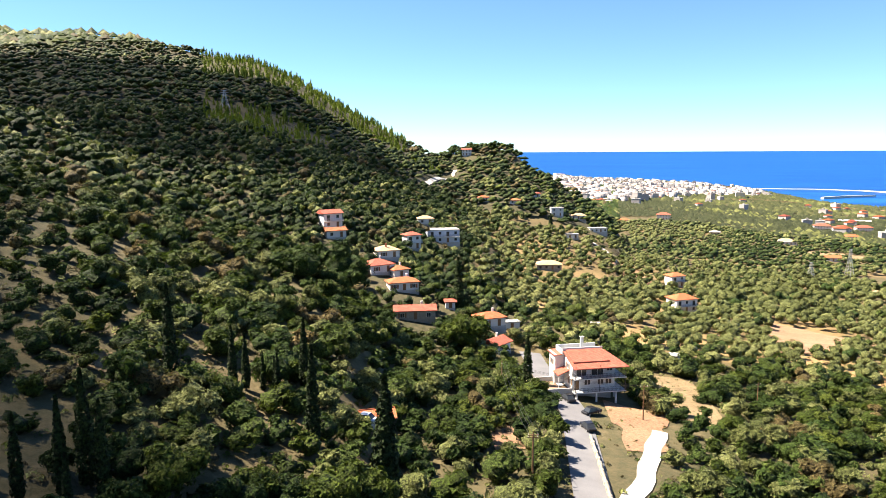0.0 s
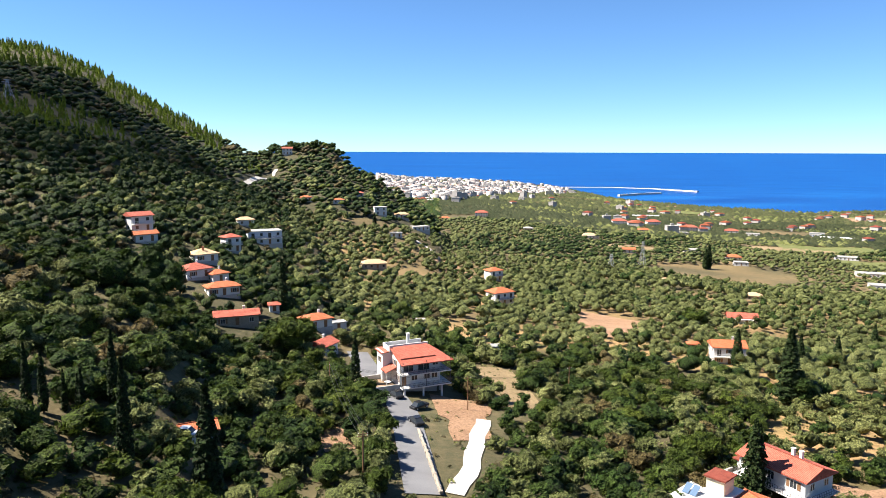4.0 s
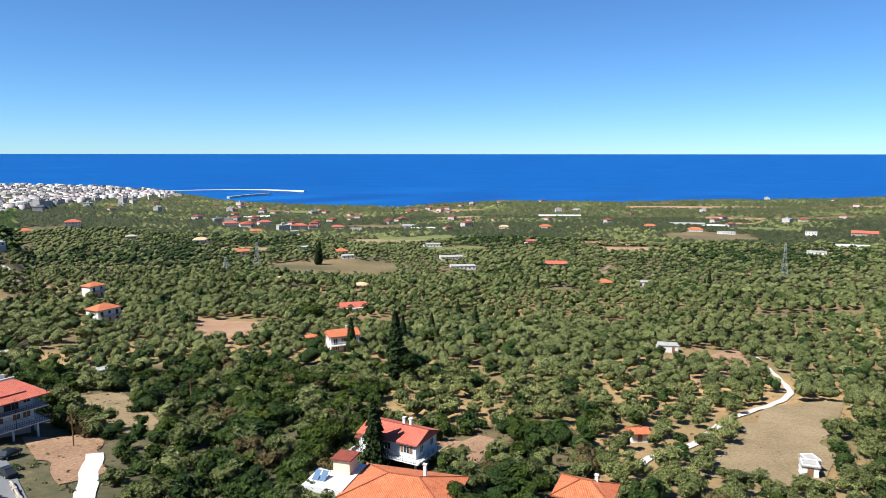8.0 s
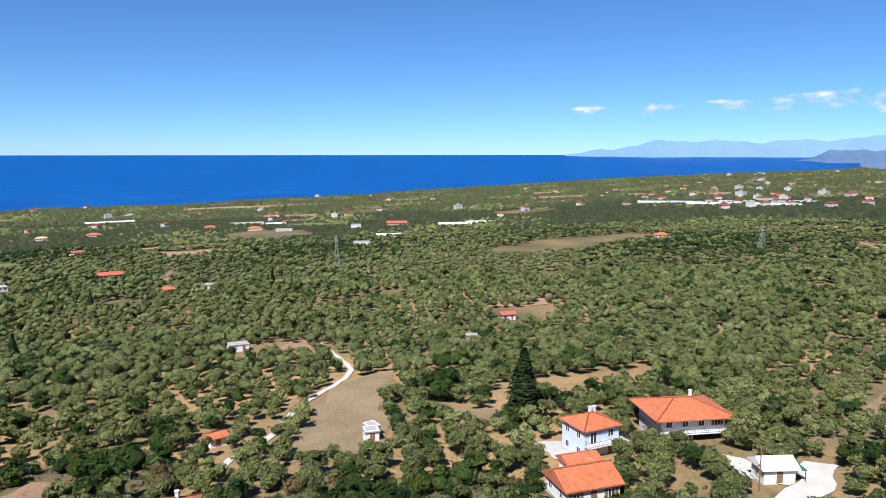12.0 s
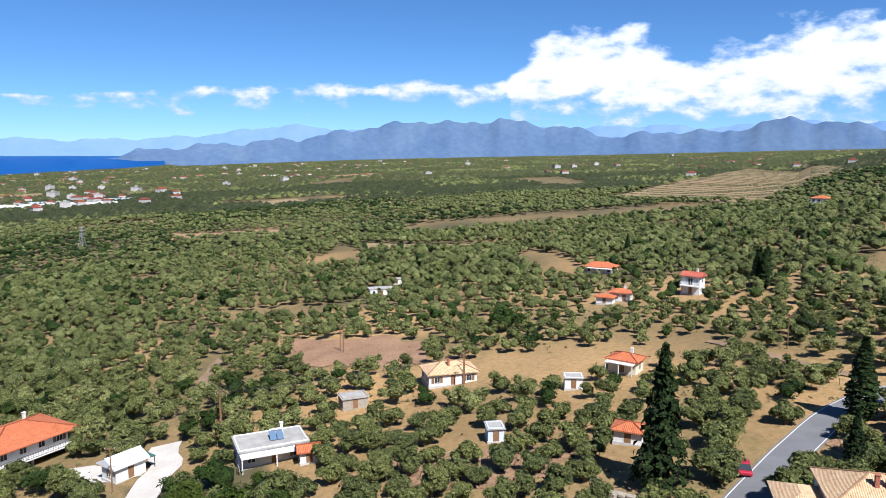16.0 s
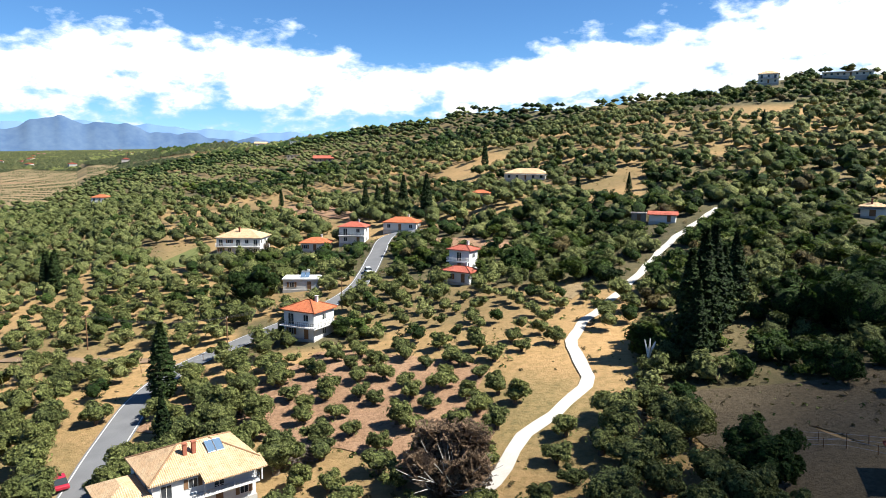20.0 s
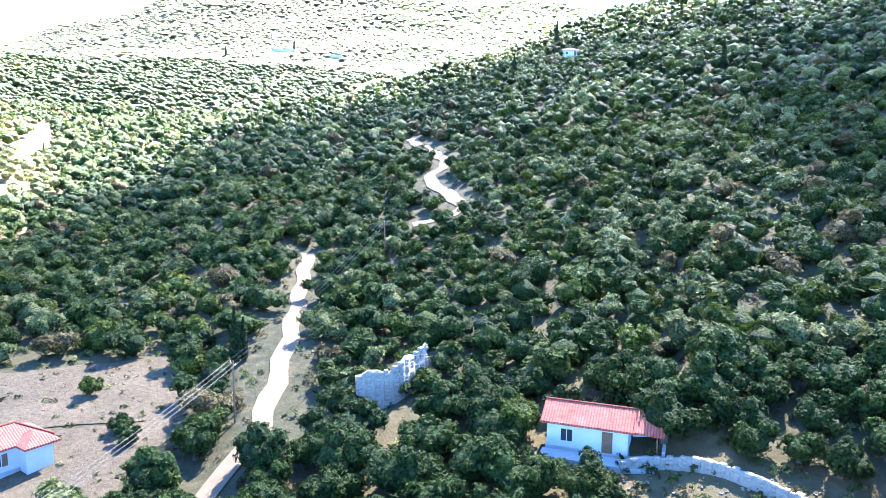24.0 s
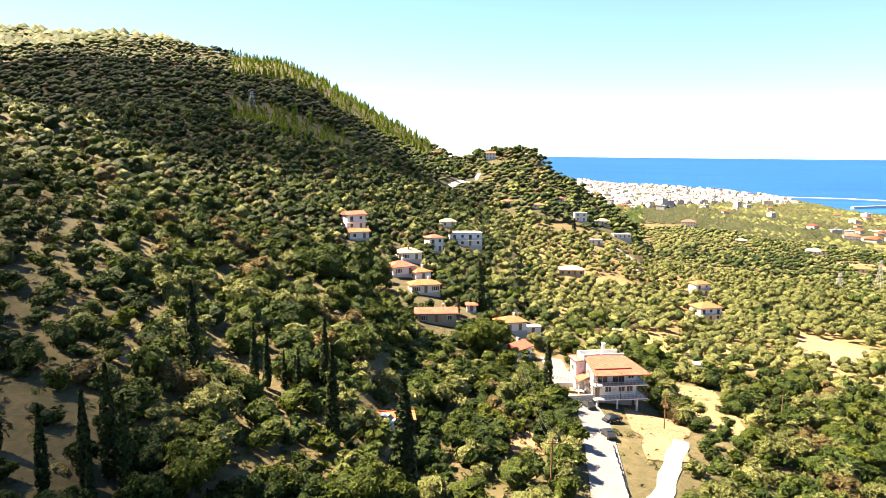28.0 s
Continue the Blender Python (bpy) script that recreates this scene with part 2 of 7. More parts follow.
COAST = [(-60, 3600), (0, 3500), (9, 3260), (11, 3100), (17, 3000), (23, 2750), (28, 2150), (35, 1900), (42, 1850), (50, 2050),
         (60, 2080), (74, 2450), (86, 2920), (92, 3150), (97, 3330), (100, 3450), (104, 3600), (109, 3780), (111, 3950), (111.5, 5400)]
FAR_Z = [(-60, 60), (0, 48), (9, 36), (11, 26), (17, 20), (24, 6), (30, 2), (74, 2), (86, 15), (97, 40), (104, 54), (109, 66), (111, 74),
         (112, 60), (127, 100), (145, 126), (163, 160), (172, 172), (200, 190), (260, 190), (300, 60)]
# ridges: bearing, sight angle of the crest in degrees, range of the crest
NEAR_HILL = [(222, -12, 200), (228, -5.5, 235), (232, -1.8, 260), (236, 0.8, 290), (240, 3.4, 320), (249, 4.8, 370),
             (257.5, 7.3, 410), (264, 9.2, 430), (270.5, 10.9, 450), (280, 13.2, 460), (290, 13.4, 460),
             (301.6, 11.2, 440), (308, 9.6, 420), (315, 8.1, 390), (322, 6.2, 350), (328, 4.4, 300), (332, 2.8, 280),
             (336, 0.4, 255), (340, -2.4, 235), (346, -5.8, 205), (350, -8, 190), (356, -16, 150)]
PINE_HILL = [(292, 7, 1250), (300, 10.4, 1250), (309, 10.2, 1250), (315, 10, 1250), (321.5, 9.2, 1200), (326, 8.3, 1050),
             (329.8, 8.6, 950), (332.8, 8.8, 900), (336.7, 8.4, 850), (341.8, 7.6, 800), (345.3, 7.35, 780), (348.6, 6.15, 765),
             (351.6, 4.5, 755), (354.7, 2.9, 745), (357.4, 1.2, 735), (359.4, -0.1, 725), (362, -2, 660), (364, -4, 600)]
CASTLE_HILL = [(352, -2.2, 760), (357, -0.2, 730), (359.8, 0.1, 720), (361.2, 0.4, 715), (363, 0.5, 710),
               (365.5, 0.3, 700), (366.7, -0.6, 680), (368.6, -1.5, 650), (371.5, -3.5, 620), (374, -5.4, 600)]
EAST_HILL = [(160, -0.4, 1300), (168, 0.6, 1100), (174, 1.05, 950), (182.5, 2.45, 700), (190.7, 3.6, 580), (196.5, 3.8, 520),
             (201.7, 4.55, 500), (206.6, 5.25, 480), (211.2, 5.85, 480), (216.2, 5.95, 495), (218.5, 5.65, 500), (222, 5.25, 560),
             (228, 6.8, 850), (234, 7.2, 900), (244, 7, 900), (252, 6.6, 850), (262, 5, 850)]
HIGH_MOUNTAIN = [(212, 2, 1900), (218.5, 5.4, 1900), (227, 7.6, 1900), (229.2, 8.6, 1900), (233.6, 9.8, 1900),
                 (236, 11.2, 1900), (242, 13, 1850), (255, 13, 1800), (268, 11, 1700)]


def base_height(r, a):
    s = np.cos(np.radians(a - 65.0))
    rn = np.minimum(r, 300.0)
    near = EYE_Z - 42.0 - 0.12 * rn * s
    a2 = (a + 60.0) % 360.0 - 60.0
    coast = table(a2, COAST)
    w = np.clip((r - 300.0) / (coast - 300.0), 0.0, 1.6)
    far = table(a2, FAR_Z)
    return near + (far - near) * np.minimum(w, 1.0) ** 0.85 - np.maximum(w - 1.0, 0.0) * 220.0 * (coast < 5000)


def ridge(r, a, knots, foot, power, trees, back=0.32):
    lo = knots[0][0]
    a3 = (a - lo + 40.0) % 360.0 + lo - 40.0
    k = np.array(knots, dtype=float)
    inside = (a3 >= k[0, 0]) & (a3 <= k[-1, 0])
    e, rr = np.interp(a3, k[:, 0], k[:, 1]), np.interp(a3, k[:, 0], k[:, 2])
    top = EYE_Z + rr * np.tan(np.radians(e)) - trees
    zf = base_height(np.full_like(r, foot), a)
    w = np.clip((r - foot) / (rr - foot), 0.0, 1.0)
    z = zf + (top - zf) * w ** power - np.maximum(r - rr, 0.0) * back
    return np.where(inside & (r >= foot), z, -500.0)


def waves(x, y):
    z, r = np.zeros_like(x), np.hypot(x, y) + 1.0
    for i, (l, h) in enumerate(((230.0, 1.0), (97.0, 0.55), (41.0, 0.3), (17.0, 0.12))):
        c, s = math.cos(1.3 * i + 0.4), math.sin(1.3 * i + 0.4)
        z = z + h * np.clip(8.0 * l / r, 0.0, 1.0) ** 2 * np.sin((x * c + y * s) * 6.283 / l + 1.7 * np.sin((y * c - x * s) * 6.283 / (1.7 * l) + i))
    return z


def height(x, y):
    """Height of the ground over the sea."""
    x, y = np.asarray(x, dtype=float), np.asarray(y, dtype=float)
    r, a = np.hypot(x, y), np.degrees(np.arctan2(x, y)) % 360.0
    z = base_height(r, a)
    hill = np.maximum.reduce([ridge(r, a, NEAR_HILL, 0.0, 1.15, 5.0), ridge(r, a, PINE_HILL, 170.0, 1.05, 6.0),
                              ridge(r, a, CASTLE_HILL, 300.0, 1.5, 5.0), ridge(r, a, EAST_HILL, 110.0, 1.25, 4.0),
                              ridge(r, a, HIGH_MOUNTAIN, 500.0, 1.3, 0.0)])
    d = np.maximum(hill, z) - z
    rough = np.clip(r / 300.0, 0.15, 1.0) * (0.6 + 2.2 * np.clip(d / 60.0, 0.0, 1.0)) * np.clip((z - 3.0) / 20.0, 0.0, 1.0)
    return np.maximum(hill, z) + waves(x, y) * rough


# ---- ground and sea ----
ga = np.radians(np.arange(0.0, 360.0, 0.9))
gr = np.concatenate([[0.05], np.geomspace(8.0, 400.0, 105), np.geomspace(408.0, 4900.0, 110)])
gx, gy = np.outer(gr, np.sin(ga)) + 1.0, np.outer(gr, np.cos(ga)) + 1.0
gz = height(gx, gy)
nr, na = gx.shape
ii, jj = np.meshgrid(np.arange(nr - 1), np.arange(na), indexing="ij")
j2 = (jj + 1) % na
quads = np.stack([ii * na + jj, ii * na + j2, (ii + 1) * na + j2, (ii + 1) * na + jj], -1).reshape(-1, 4)[:, ::-1]
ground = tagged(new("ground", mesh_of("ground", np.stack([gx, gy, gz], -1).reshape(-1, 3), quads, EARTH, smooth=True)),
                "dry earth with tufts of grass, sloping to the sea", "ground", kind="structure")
sa = np.radians(np.arange(0.0, 361.0, 3.0))
sr = np.array([1200.0, 1800, 2400, 2800, 3200, 3600, 4000, 4300, 4600, 4850, 4960])
sx, sy = np.outer(sr, np.sin(sa)), np.outer(sr, np.cos(sa))
# the far water is drawn up to the horizon line, which would else lie far past the sheet's end
sz = np.outer(EYE_Z * np.clip((sr - 2600) / 2360, 0, 1) ** 1.15, np.ones_like(sa))
nr, na = sx.shape
ii, jj = np.meshgrid(np.arange(nr - 1), np.arange(37), indexing="ij")
quads = np.stack([ii * na + jj, (ii + 1) * na + jj, (ii + 1) * na + jj + 1, ii * na + jj + 1], -1).reshape(-1, 4)
water = tagged(new("water", mesh_of("water", np.stack([sx, sy, sz], -1).reshape(-1, 3), quads, SEA, smooth=True)),
               "deep blue open sea with faint wind streaks", "sea", kind="structure")

# ---- trees ----
rng = np.random.default_rng(7)
def ball(sub):
    b = bmesh.new()
    bmesh.ops.create_icosphere(b, subdivisions=sub, radius=1.0)
    v, f = np.array([q.co[:] for q in b.verts]), np.array([[q.index for q in p.verts] for p in b.faces])
    b.free()
    return v, f


BALLS = {1: ball(1), 2: ball(2)}


def bent(p, nrm, s):
    """Leaf sprays: two triangles each, folded along the middle, at the places p."""
    n = len(p)
    u = np.cross(nrm, rng.normal(size=(n, 3)))
    u /= np.linalg.norm(u, axis=1)[:, None]
    v = np.cross(nrm, u)
    return np.stack([p - u * s - nrm * s * 0.25, p - v * s * 0.8, p + u * s - nrm * s * 0.25, p + v * s * 0.8], 1)


def lobed(lumps, sub, sprays, size, squash=0.85, dims=(1.0, 1.0, 1.0), uneven=0.2):
    """A broad crown about the origin, radius about 1: rounded lobes of foliage with loose sprays on them. Corners, faces, smooth faces, loose corners."""
    c = rng.normal(size=(lumps, 3))
    c[:, 2] = np.abs(c[:, 2]) - 0.35
    c /= np.linalg.norm(c, axis=1)[:, None]
    c *= rng.uniform(0.42, 0.74, (lumps, 1))
    rad = rng.uniform(0.21, 0.34, lumps) * (6.0 / max(lumps, 3)) ** 0.22
    c[0], rad[0] = (0, 0, -0.05), 0.52
    bv, bf = BALLS[sub]
    vs, fs = [], []
    for k in range(lumps):
        w = 1 + rng.uniform(-uneven, uneven, (len(bv), 1))
        vs.append(bv[:, [1, 2, 0] if k % 2 else [0, 1, 2]] * w * rad[k] + c[k])
        fs.append(bf + k * len(bv))
    which = rng.integers(0, lumps, sprays)
    d = rng.normal(size=(sprays, 3)) + c[which] * 1.5 + np.array([0, 0, 0.35])
    d /= np.linalg.norm(d, axis=1)[:, None]
    p = c[which] + d * (rad[which] * rng.uniform(0.92, 1.5, sprays))[:, None]
    nrm = d + rng.normal(scale=0.38, size=(sprays, 3))
    nrm /= np.linalg.norm(nrm, axis=1)[:, None]
    q = bent(p, nrm, size * rng.uniform(0.6, 1.4, (sprays, 1))).reshape(-1, 3)
    base = lumps * len(bv)
    tri = (np.array([(0, 1, 2), (0, 2, 3)])[None] + 4 * np.arange(sprays)[:, None, None]).reshape(-1, 3) + base
    v = np.concatenate(vs + [q])
    v[:, 2] *= squash
    f = np.concatenate(fs + [tri])
    return (v * np.array(dims)).astype(np.float32), f.astype(np.int32), np.arange(len(f)) < lumps * len(bf), np.arange(len(v)) >= base


def tufts(n, size, shape="spire", dims=(1.0, 1.0, 1.0)):
    """A pointed crown of n leaf sprays, height 1 from the origin up."""
    h = rng.uniform(0.0, 1.0, n)
    t = rng.uniform(0, 6.283, n)
    if shape == "spire":
        w = np.where(h < 0.12, 0.6 + h * 3.3, np.maximum(1 - (np.maximum(h - 0.12, 0) / 0.88) ** 1.9, 0.02)) * rng.uniform(0.65, 1.05, n)
        nrm = np.stack([np.cos(t), np.sin(t), np.full(n, 0.35)], -1) + rng.normal(scale=0.35, size=(n, 3))
    elif shape == "cone":
        h = h ** 1.2
        w = (1 - h) * rng.uniform(0.4, 1.05, n) + 0.03
        nrm = np.stack([np.cos(t), np.sin(t), np.full(n, 0.5)], -1) + rng.normal(scale=0.4, size=(n, 3))
    else:
        w = (1 - h * h) ** 0.5 * rng.uniform(0.5, 1.0, n)
        nrm = np.stack([np.cos(t), np.sin(t), np.full(n, 0.9)], -1) + rng.normal(scale=0.4, size=(n, 3))
    p = np.stack([np.cos(t) * w, np.sin(t) * w, h], -1) * np.array(dims)
    nrm /= np.linalg.norm(nrm, axis=1)[:, None]
    v = bent(p, nrm, size * rng.uniform(0.6, 1.4, (n, 1))).reshape(-1, 3)
    f = np.arange(len(v)).reshape(-1, 4)
    return v.astype(np.float32), f.astype(np.int32), np.zeros(len(f), dtype=bool), np.ones(len(v), dtype=bool)


def blobs(n, squash):
    """A coarse crown for far trees: n lopsided eight-sided lumps."""
    o = np.array([(1, 0, 0), (0, 1, 0), (-1, 0, 0), (0, -1, 0), (0, 0, 1), (0, 0, -0.6)], dtype=float)
    out = []
    for k in range(n):
        c = rng.normal(scale=0.42 if n > 1 else 0.0, size=3) * (1, 1, 0.6)
        a = rng.uniform(0, 6.283)
        r = np.array([[math.cos(a), -math.sin(a), 0], [math.sin(a), math.cos(a), 0], [0, 0, 1]])
        out.append((o * rng.uniform(0.7, 1.15, (6, 1)) * (0.62 if n > 1 else 1.0)) @ r + c)
    v = np.concatenate(out)
    v[:, 2] *= squash
    f = (OCTA[None, :4 if n == 1 else 8] + 6 * np.arange(n)[:, None, None]).reshape(-1, 3)
    return v.astype(np.float32), f.astype(np.int32), np.ones(len(f), dtype=bool), np.zeros(len(v), dtype=bool)


OCTA = np.array([(0, 1, 4), (1, 2, 4), (2, 3, 4), (3, 0, 4), (1, 0, 5), (2, 1, 5), (3, 2, 5), (0, 3, 5)], dtype=np.int32)


def scatter(name, label, category, protos, x, y, z, width, tall, mat):
    """Many crowns in one mesh of kind stuff."""
    if len(x) == 0:
        return None
    vs, fs, ts, cs, ss, at = [], [], [], [], [], 0
    pick = rng.integers(0, len(protos), len(x))
    turn = rng.uniform(0, 6.283, len(x))
    shade = np.clip(rng.normal(0.5, 0.27, len(x)), 0, 1)
    for k, (pv, pf, soft, loose) in enumerate(protos):
        m = np.nonzero(pick == k)[0]
        if len(m) == 0:
            continue
        c, s = np.cos(turn[m])[:, None], np.sin(turn[m])[:, None]
        px, py = pv[None, :, 0] * width[m, None], pv[None, :, 1] * width[m, None]
        w = np.stack([px * c - py * s + x[m, None], px * s + py * c + y[m, None], pv[None, :, 2] * tall[m, None] + z[m, None]], -1)
        n = len(pv)
        f = (pf[None] + (np.arange(len(m)) * n)[:, None, None]).reshape(-1, pf.shape[1]) + at
        vs.append(w.reshape(-1, 3)), fs.append(f), ts.append(np.repeat(shade[m], n)), cs.append(np.tile(loose, len(m))), ss.append(np.tile(soft, len(m)))
        at += len(m) * n
    me = mesh_of(name, np.concatenate(vs), np.concatenate(fs), mat, np.concatenate(ts), np.concatenate(ss), np.concatenate(cs))
    return tagged(new(name, me), label, category, kind="stuff")


# ---- where things grow ----
FIELDS = []    # corners of bare fields
OPEN = []      # ground before the houses, free of trees but not of scrub
CLEAR = []     # x, y, half length, half width, turn: bare fields and yards
LANES = []     # polylines with a half width, kept free of trees


def free(x, y, margin=1.5, trees=True):
    ok = np.ones(len(x), dtype=bool)
    for cx, cy, a, b, t in CLEAR + (OPEN if trees else []):
        c, s = math.cos(radians(t)), math.sin(radians(t))
        u, v = (x - cx) * c + (y - cy) * s, -(x - cx) * s + (y - cy) * c
        ok &= (np.abs(u) > a) | (np.abs(v) > b)
    for pts, hw in LANES:
        for (ax, ay), (bx, by) in zip(pts[:-1], pts[1:]):
            dx, dy = bx - ax, by - ay
            w = np.clip(((x - ax) * dx + (y - ay) * dy) / (dx * dx + dy * dy + 1e-6), 0, 1)
            ok &= np.hypot(x - ax - w * dx, y - ay - w * dy) > hw + margin
    for c in FIELDS if trees else []:
        q = np.zeros(len(x), dtype=bool)
        for i in range(4):
            (ax, ay), (bx, by) = c[i], c[(i + 1) % 4]
            q ^= ((ay > y) != (by > y)) & (x < (bx - ax) * (y - ay) / (by - ay + 1e-9) + ax)
        ok &= ~q
    return ok


def grid(r0, r1, step, jitter, a0=0.0, a1=360.0, turn=0.3):
    k = np.arange(-r1, r1 + step, step)
    x, y = np.meshgrid(k, k)
    x, y = x.ravel() + rng.uniform(-jitter, jitter, x.size) * step, y.ravel() + rng.uniform(-jitter, jitter, y.size) * step
    x, y = x * math.cos(turn) - y * math.sin(turn), x * math.sin(turn) + y * math.cos(turn)
    r, a = np.hypot(x, y), np.degrees(np.arctan2(x, y)) % 360
    w = (a - a0) % 360 <= a1 - a0
    m = (r >= r0) & (r < r1) & w
    return x[m], y[m]


def patchy(x, y, scale, seed):
    """Smooth noise about 0 to 1, for thick and thin growth."""
    p = seed * 1.7
    return 0.5 + 0.25 * (np.sin(x / scale + p + 1.3 * np.sin(y / scale * 0.7 + p)) + np.sin(y / scale * 1.2 - p + 1.1 * np.sin(x / scale * 0.8)))


def land(x, y, z):
    a2 = (np.degrees(np.arctan2(x, y)) + 60) % 360 - 60
    return (np.hypot(x, y) < table(a2, COAST) - 25) & (z > 1.0)


# ---- building materials ----
def tiles(name, c1, c2, c3):
    """Clay roof tiles in rows down the slope, sun-bleached, patched and stained."""
    m, n, l, b = shader(name, 0.85)
    col = blend(n, l, 0.5, ramp(n, l, fbm(n, l, 0.6, 6.0, 0.65), [(0.3, c1), (0.5, c2), (0.7, c3)]), ramp(n, l, fbm(n, l, 4.0, 3.0), [(0.3, c1), (0.7, c3)]))
    waves_out = []
    for axis, pitch in (("along", 0.27), ("slope", 0.38)):
        at, w = n.new("ShaderNodeAttribute"), n.new("ShaderNodeMath")
        at.attribute_name = axis
        w.operation = "PINGPONG" if axis == "along" else "WRAP"
        w.inputs[1].default_value, w.inputs[2].default_value = (pitch / 2, 0.0) if axis == "along" else (pitch, 0.0)
        l.new(at.outputs["Fac"], w.inputs[0])
        k = n.new("ShaderNodeMath")
        k.operation = "DIVIDE"
        k.inputs[1].default_value = pitch / 2 if axis == "along" else pitch
        l.new(w.outputs[0], k.inputs[0])
        waves_out.append(k.outputs[0])
    # shade of the troughs and tile laps is put into the colour
    row_shade = ramp(n, l, waves_out[0], [(0.0, (0.55, 0.50, 0.48)), (0.35, (0.95, 0.95, 0.95)), (1.0, (1.08, 1.08, 1.08))])
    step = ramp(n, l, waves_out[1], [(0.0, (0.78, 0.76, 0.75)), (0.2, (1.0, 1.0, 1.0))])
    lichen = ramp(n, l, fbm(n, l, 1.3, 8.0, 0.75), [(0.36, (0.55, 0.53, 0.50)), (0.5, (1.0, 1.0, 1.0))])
    col = blend(n, l, 1.0, blend(n, l, 1.0, col, row_shade, "MULTIPLY"), step, "MULTIPLY")
    l.new(blend(n, l, 0.7, col, blend(n, l, 1.0, col, lichen, "MULTIPLY")), b.inputs["Base Color"])
    relief(n, l, b, waves_out[0], 0.9, 0.07)
    return m


def lay_tiles(me):
    """Give each pitch its own run of tiles: a place along the eaves and one down the slope."""
    al, sl = me.attributes.new("along", "FLOAT", "CORNER"), me.attributes.new("slope", "FLOAT", "CORNER")
    for p in me.polygons:
        side = Vector((0, 0, 1)).cross(p.normal)
        side = side.normalized() if side.length > 0.02 else Vector((1, 0, 0))
        down = side.cross(p.normal)
        for k in p.loop_indices:
            co = me.vertices[me.loops[k].vertex_index].co
            al.data[k].value, sl.data[k].value = co.dot(side) + 50.0, co.dot(down) + 50.0


def roof_part(name, bm, tone, parent, label=""):
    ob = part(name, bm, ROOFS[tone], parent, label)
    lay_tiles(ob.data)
    return ob


def ridge_caps(parent, w, d, z, rise, over, kind, tone):
    """Half-round cap tiles along the ridge and the hips."""
    a, b0 = w / 2 + over, d / 2 + over
    k = max(a - b0, 0.25) if a >= b0 else 0.0
    q = max(b0 - a, 0.25) if b0 > a else 0.0
    P, Q = ((-k, -q, z + rise), (k, q, z + rise)) if kind == "hip" else ((-a, 0, z + rise), (a, 0, z + rise))
    runs = [(P, Q)]
    if kind == "hip":
        for sx in (-1, 1):
            for sy in (-1, 1):
                e = P if (sx < 0 if a >= b0 else sy < 0) else Q
                runs.append((e, (sx * a, sy * b0, z)))
    for u, v in runs:
        bm = bmesh.new()
        bar(bm, u, v, 0.13, 8)
        part("ridge_cap", bm, ROOFS[tone], parent)


def glassy(name, c):
    m, n, l, b = shader(name, 0.12)
    b.inputs["Base Color"].default_value = (*c, 1.0)
    b.inputs["Specular IOR Level"].default_value = 0.5
    return m


ROOFS = {"orange": tiles("orange_clay_tiles", (0.375, 0.09, 0.0338), (0.45, 0.1275, 0.0488), (0.495, 0.18, 0.0825)),
         "red": tiles("red_clay_tiles", (0.345, 0.0675, 0.0413), (0.405, 0.0975, 0.06), (0.45, 0.15, 0.0975)),
         "tan": tiles("pale_clay_tiles", (0.46, 0.28, 0.14), (0.55, 0.37, 0.21), (0.62, 0.46, 0.29)),
         "grey": plain("roof_screed", (0.195, 0.1875, 0.1725), (0.36, 0.345, 0.315), 0.45, 0.9, 0.3),
         "white": plain("white_roof_paint", (0.576, 0.576, 0.56), (0.656, 0.656, 0.64), 0.4, 0.7)}
WALLS = {"white": plain("white_render", (0.496, 0.488, 0.464), (0.6, 0.592, 0.568), 0.4, 0.85, 0.15, fine=6.0),
         "stone": plain("rough_stone", (0.204, 0.1768, 0.136), (0.3264, 0.2856, 0.2312), 1.2, 0.95, 0.8, fine=4.0, dist=0.06),
         "blue": plain("pale_blue_render", (0.39, 0.4368, 0.5148), (0.4836, 0.5304, 0.5928), 0.5, 0.85, 0.15, fine=6.0),
         "cream": plain("cream_render", (0.5148, 0.4524, 0.312), (0.5928, 0.5304, 0.39), 0.5, 0.85, 0.15, fine=6.0)}
PANE = glassy("window_glass", (0.03, 0.035, 0.04))
WOOD = plain("brown_wood", (0.13, 0.07, 0.035), (0.22, 0.12, 0.06), 2.0, 0.7, 0.2)
IRON = plain("dark_iron", (0.03, 0.03, 0.03), (0.07, 0.065, 0.06), 3.0, 0.5)
STEEL = plain("galvanised_steel", (0.32, 0.328, 0.336), (0.44, 0.448, 0.456), 2.0, 0.45, 0.1, 0.6)
TIN = plain("sheet_metal_roof", (0.336, 0.368, 0.4), (0.48, 0.504, 0.528), 1.0, 0.5, 0.2, 0.3)
# base colour lightened to carry some of the sky's pale reflection
SOLAR = glassy("solar_panel_glass", (0.09, 0.14, 0.21))
BRICK = plain("brick_red", (0.224, 0.072, 0.04), (0.32, 0.12, 0.072), 4.0, 0.9, 0.4)


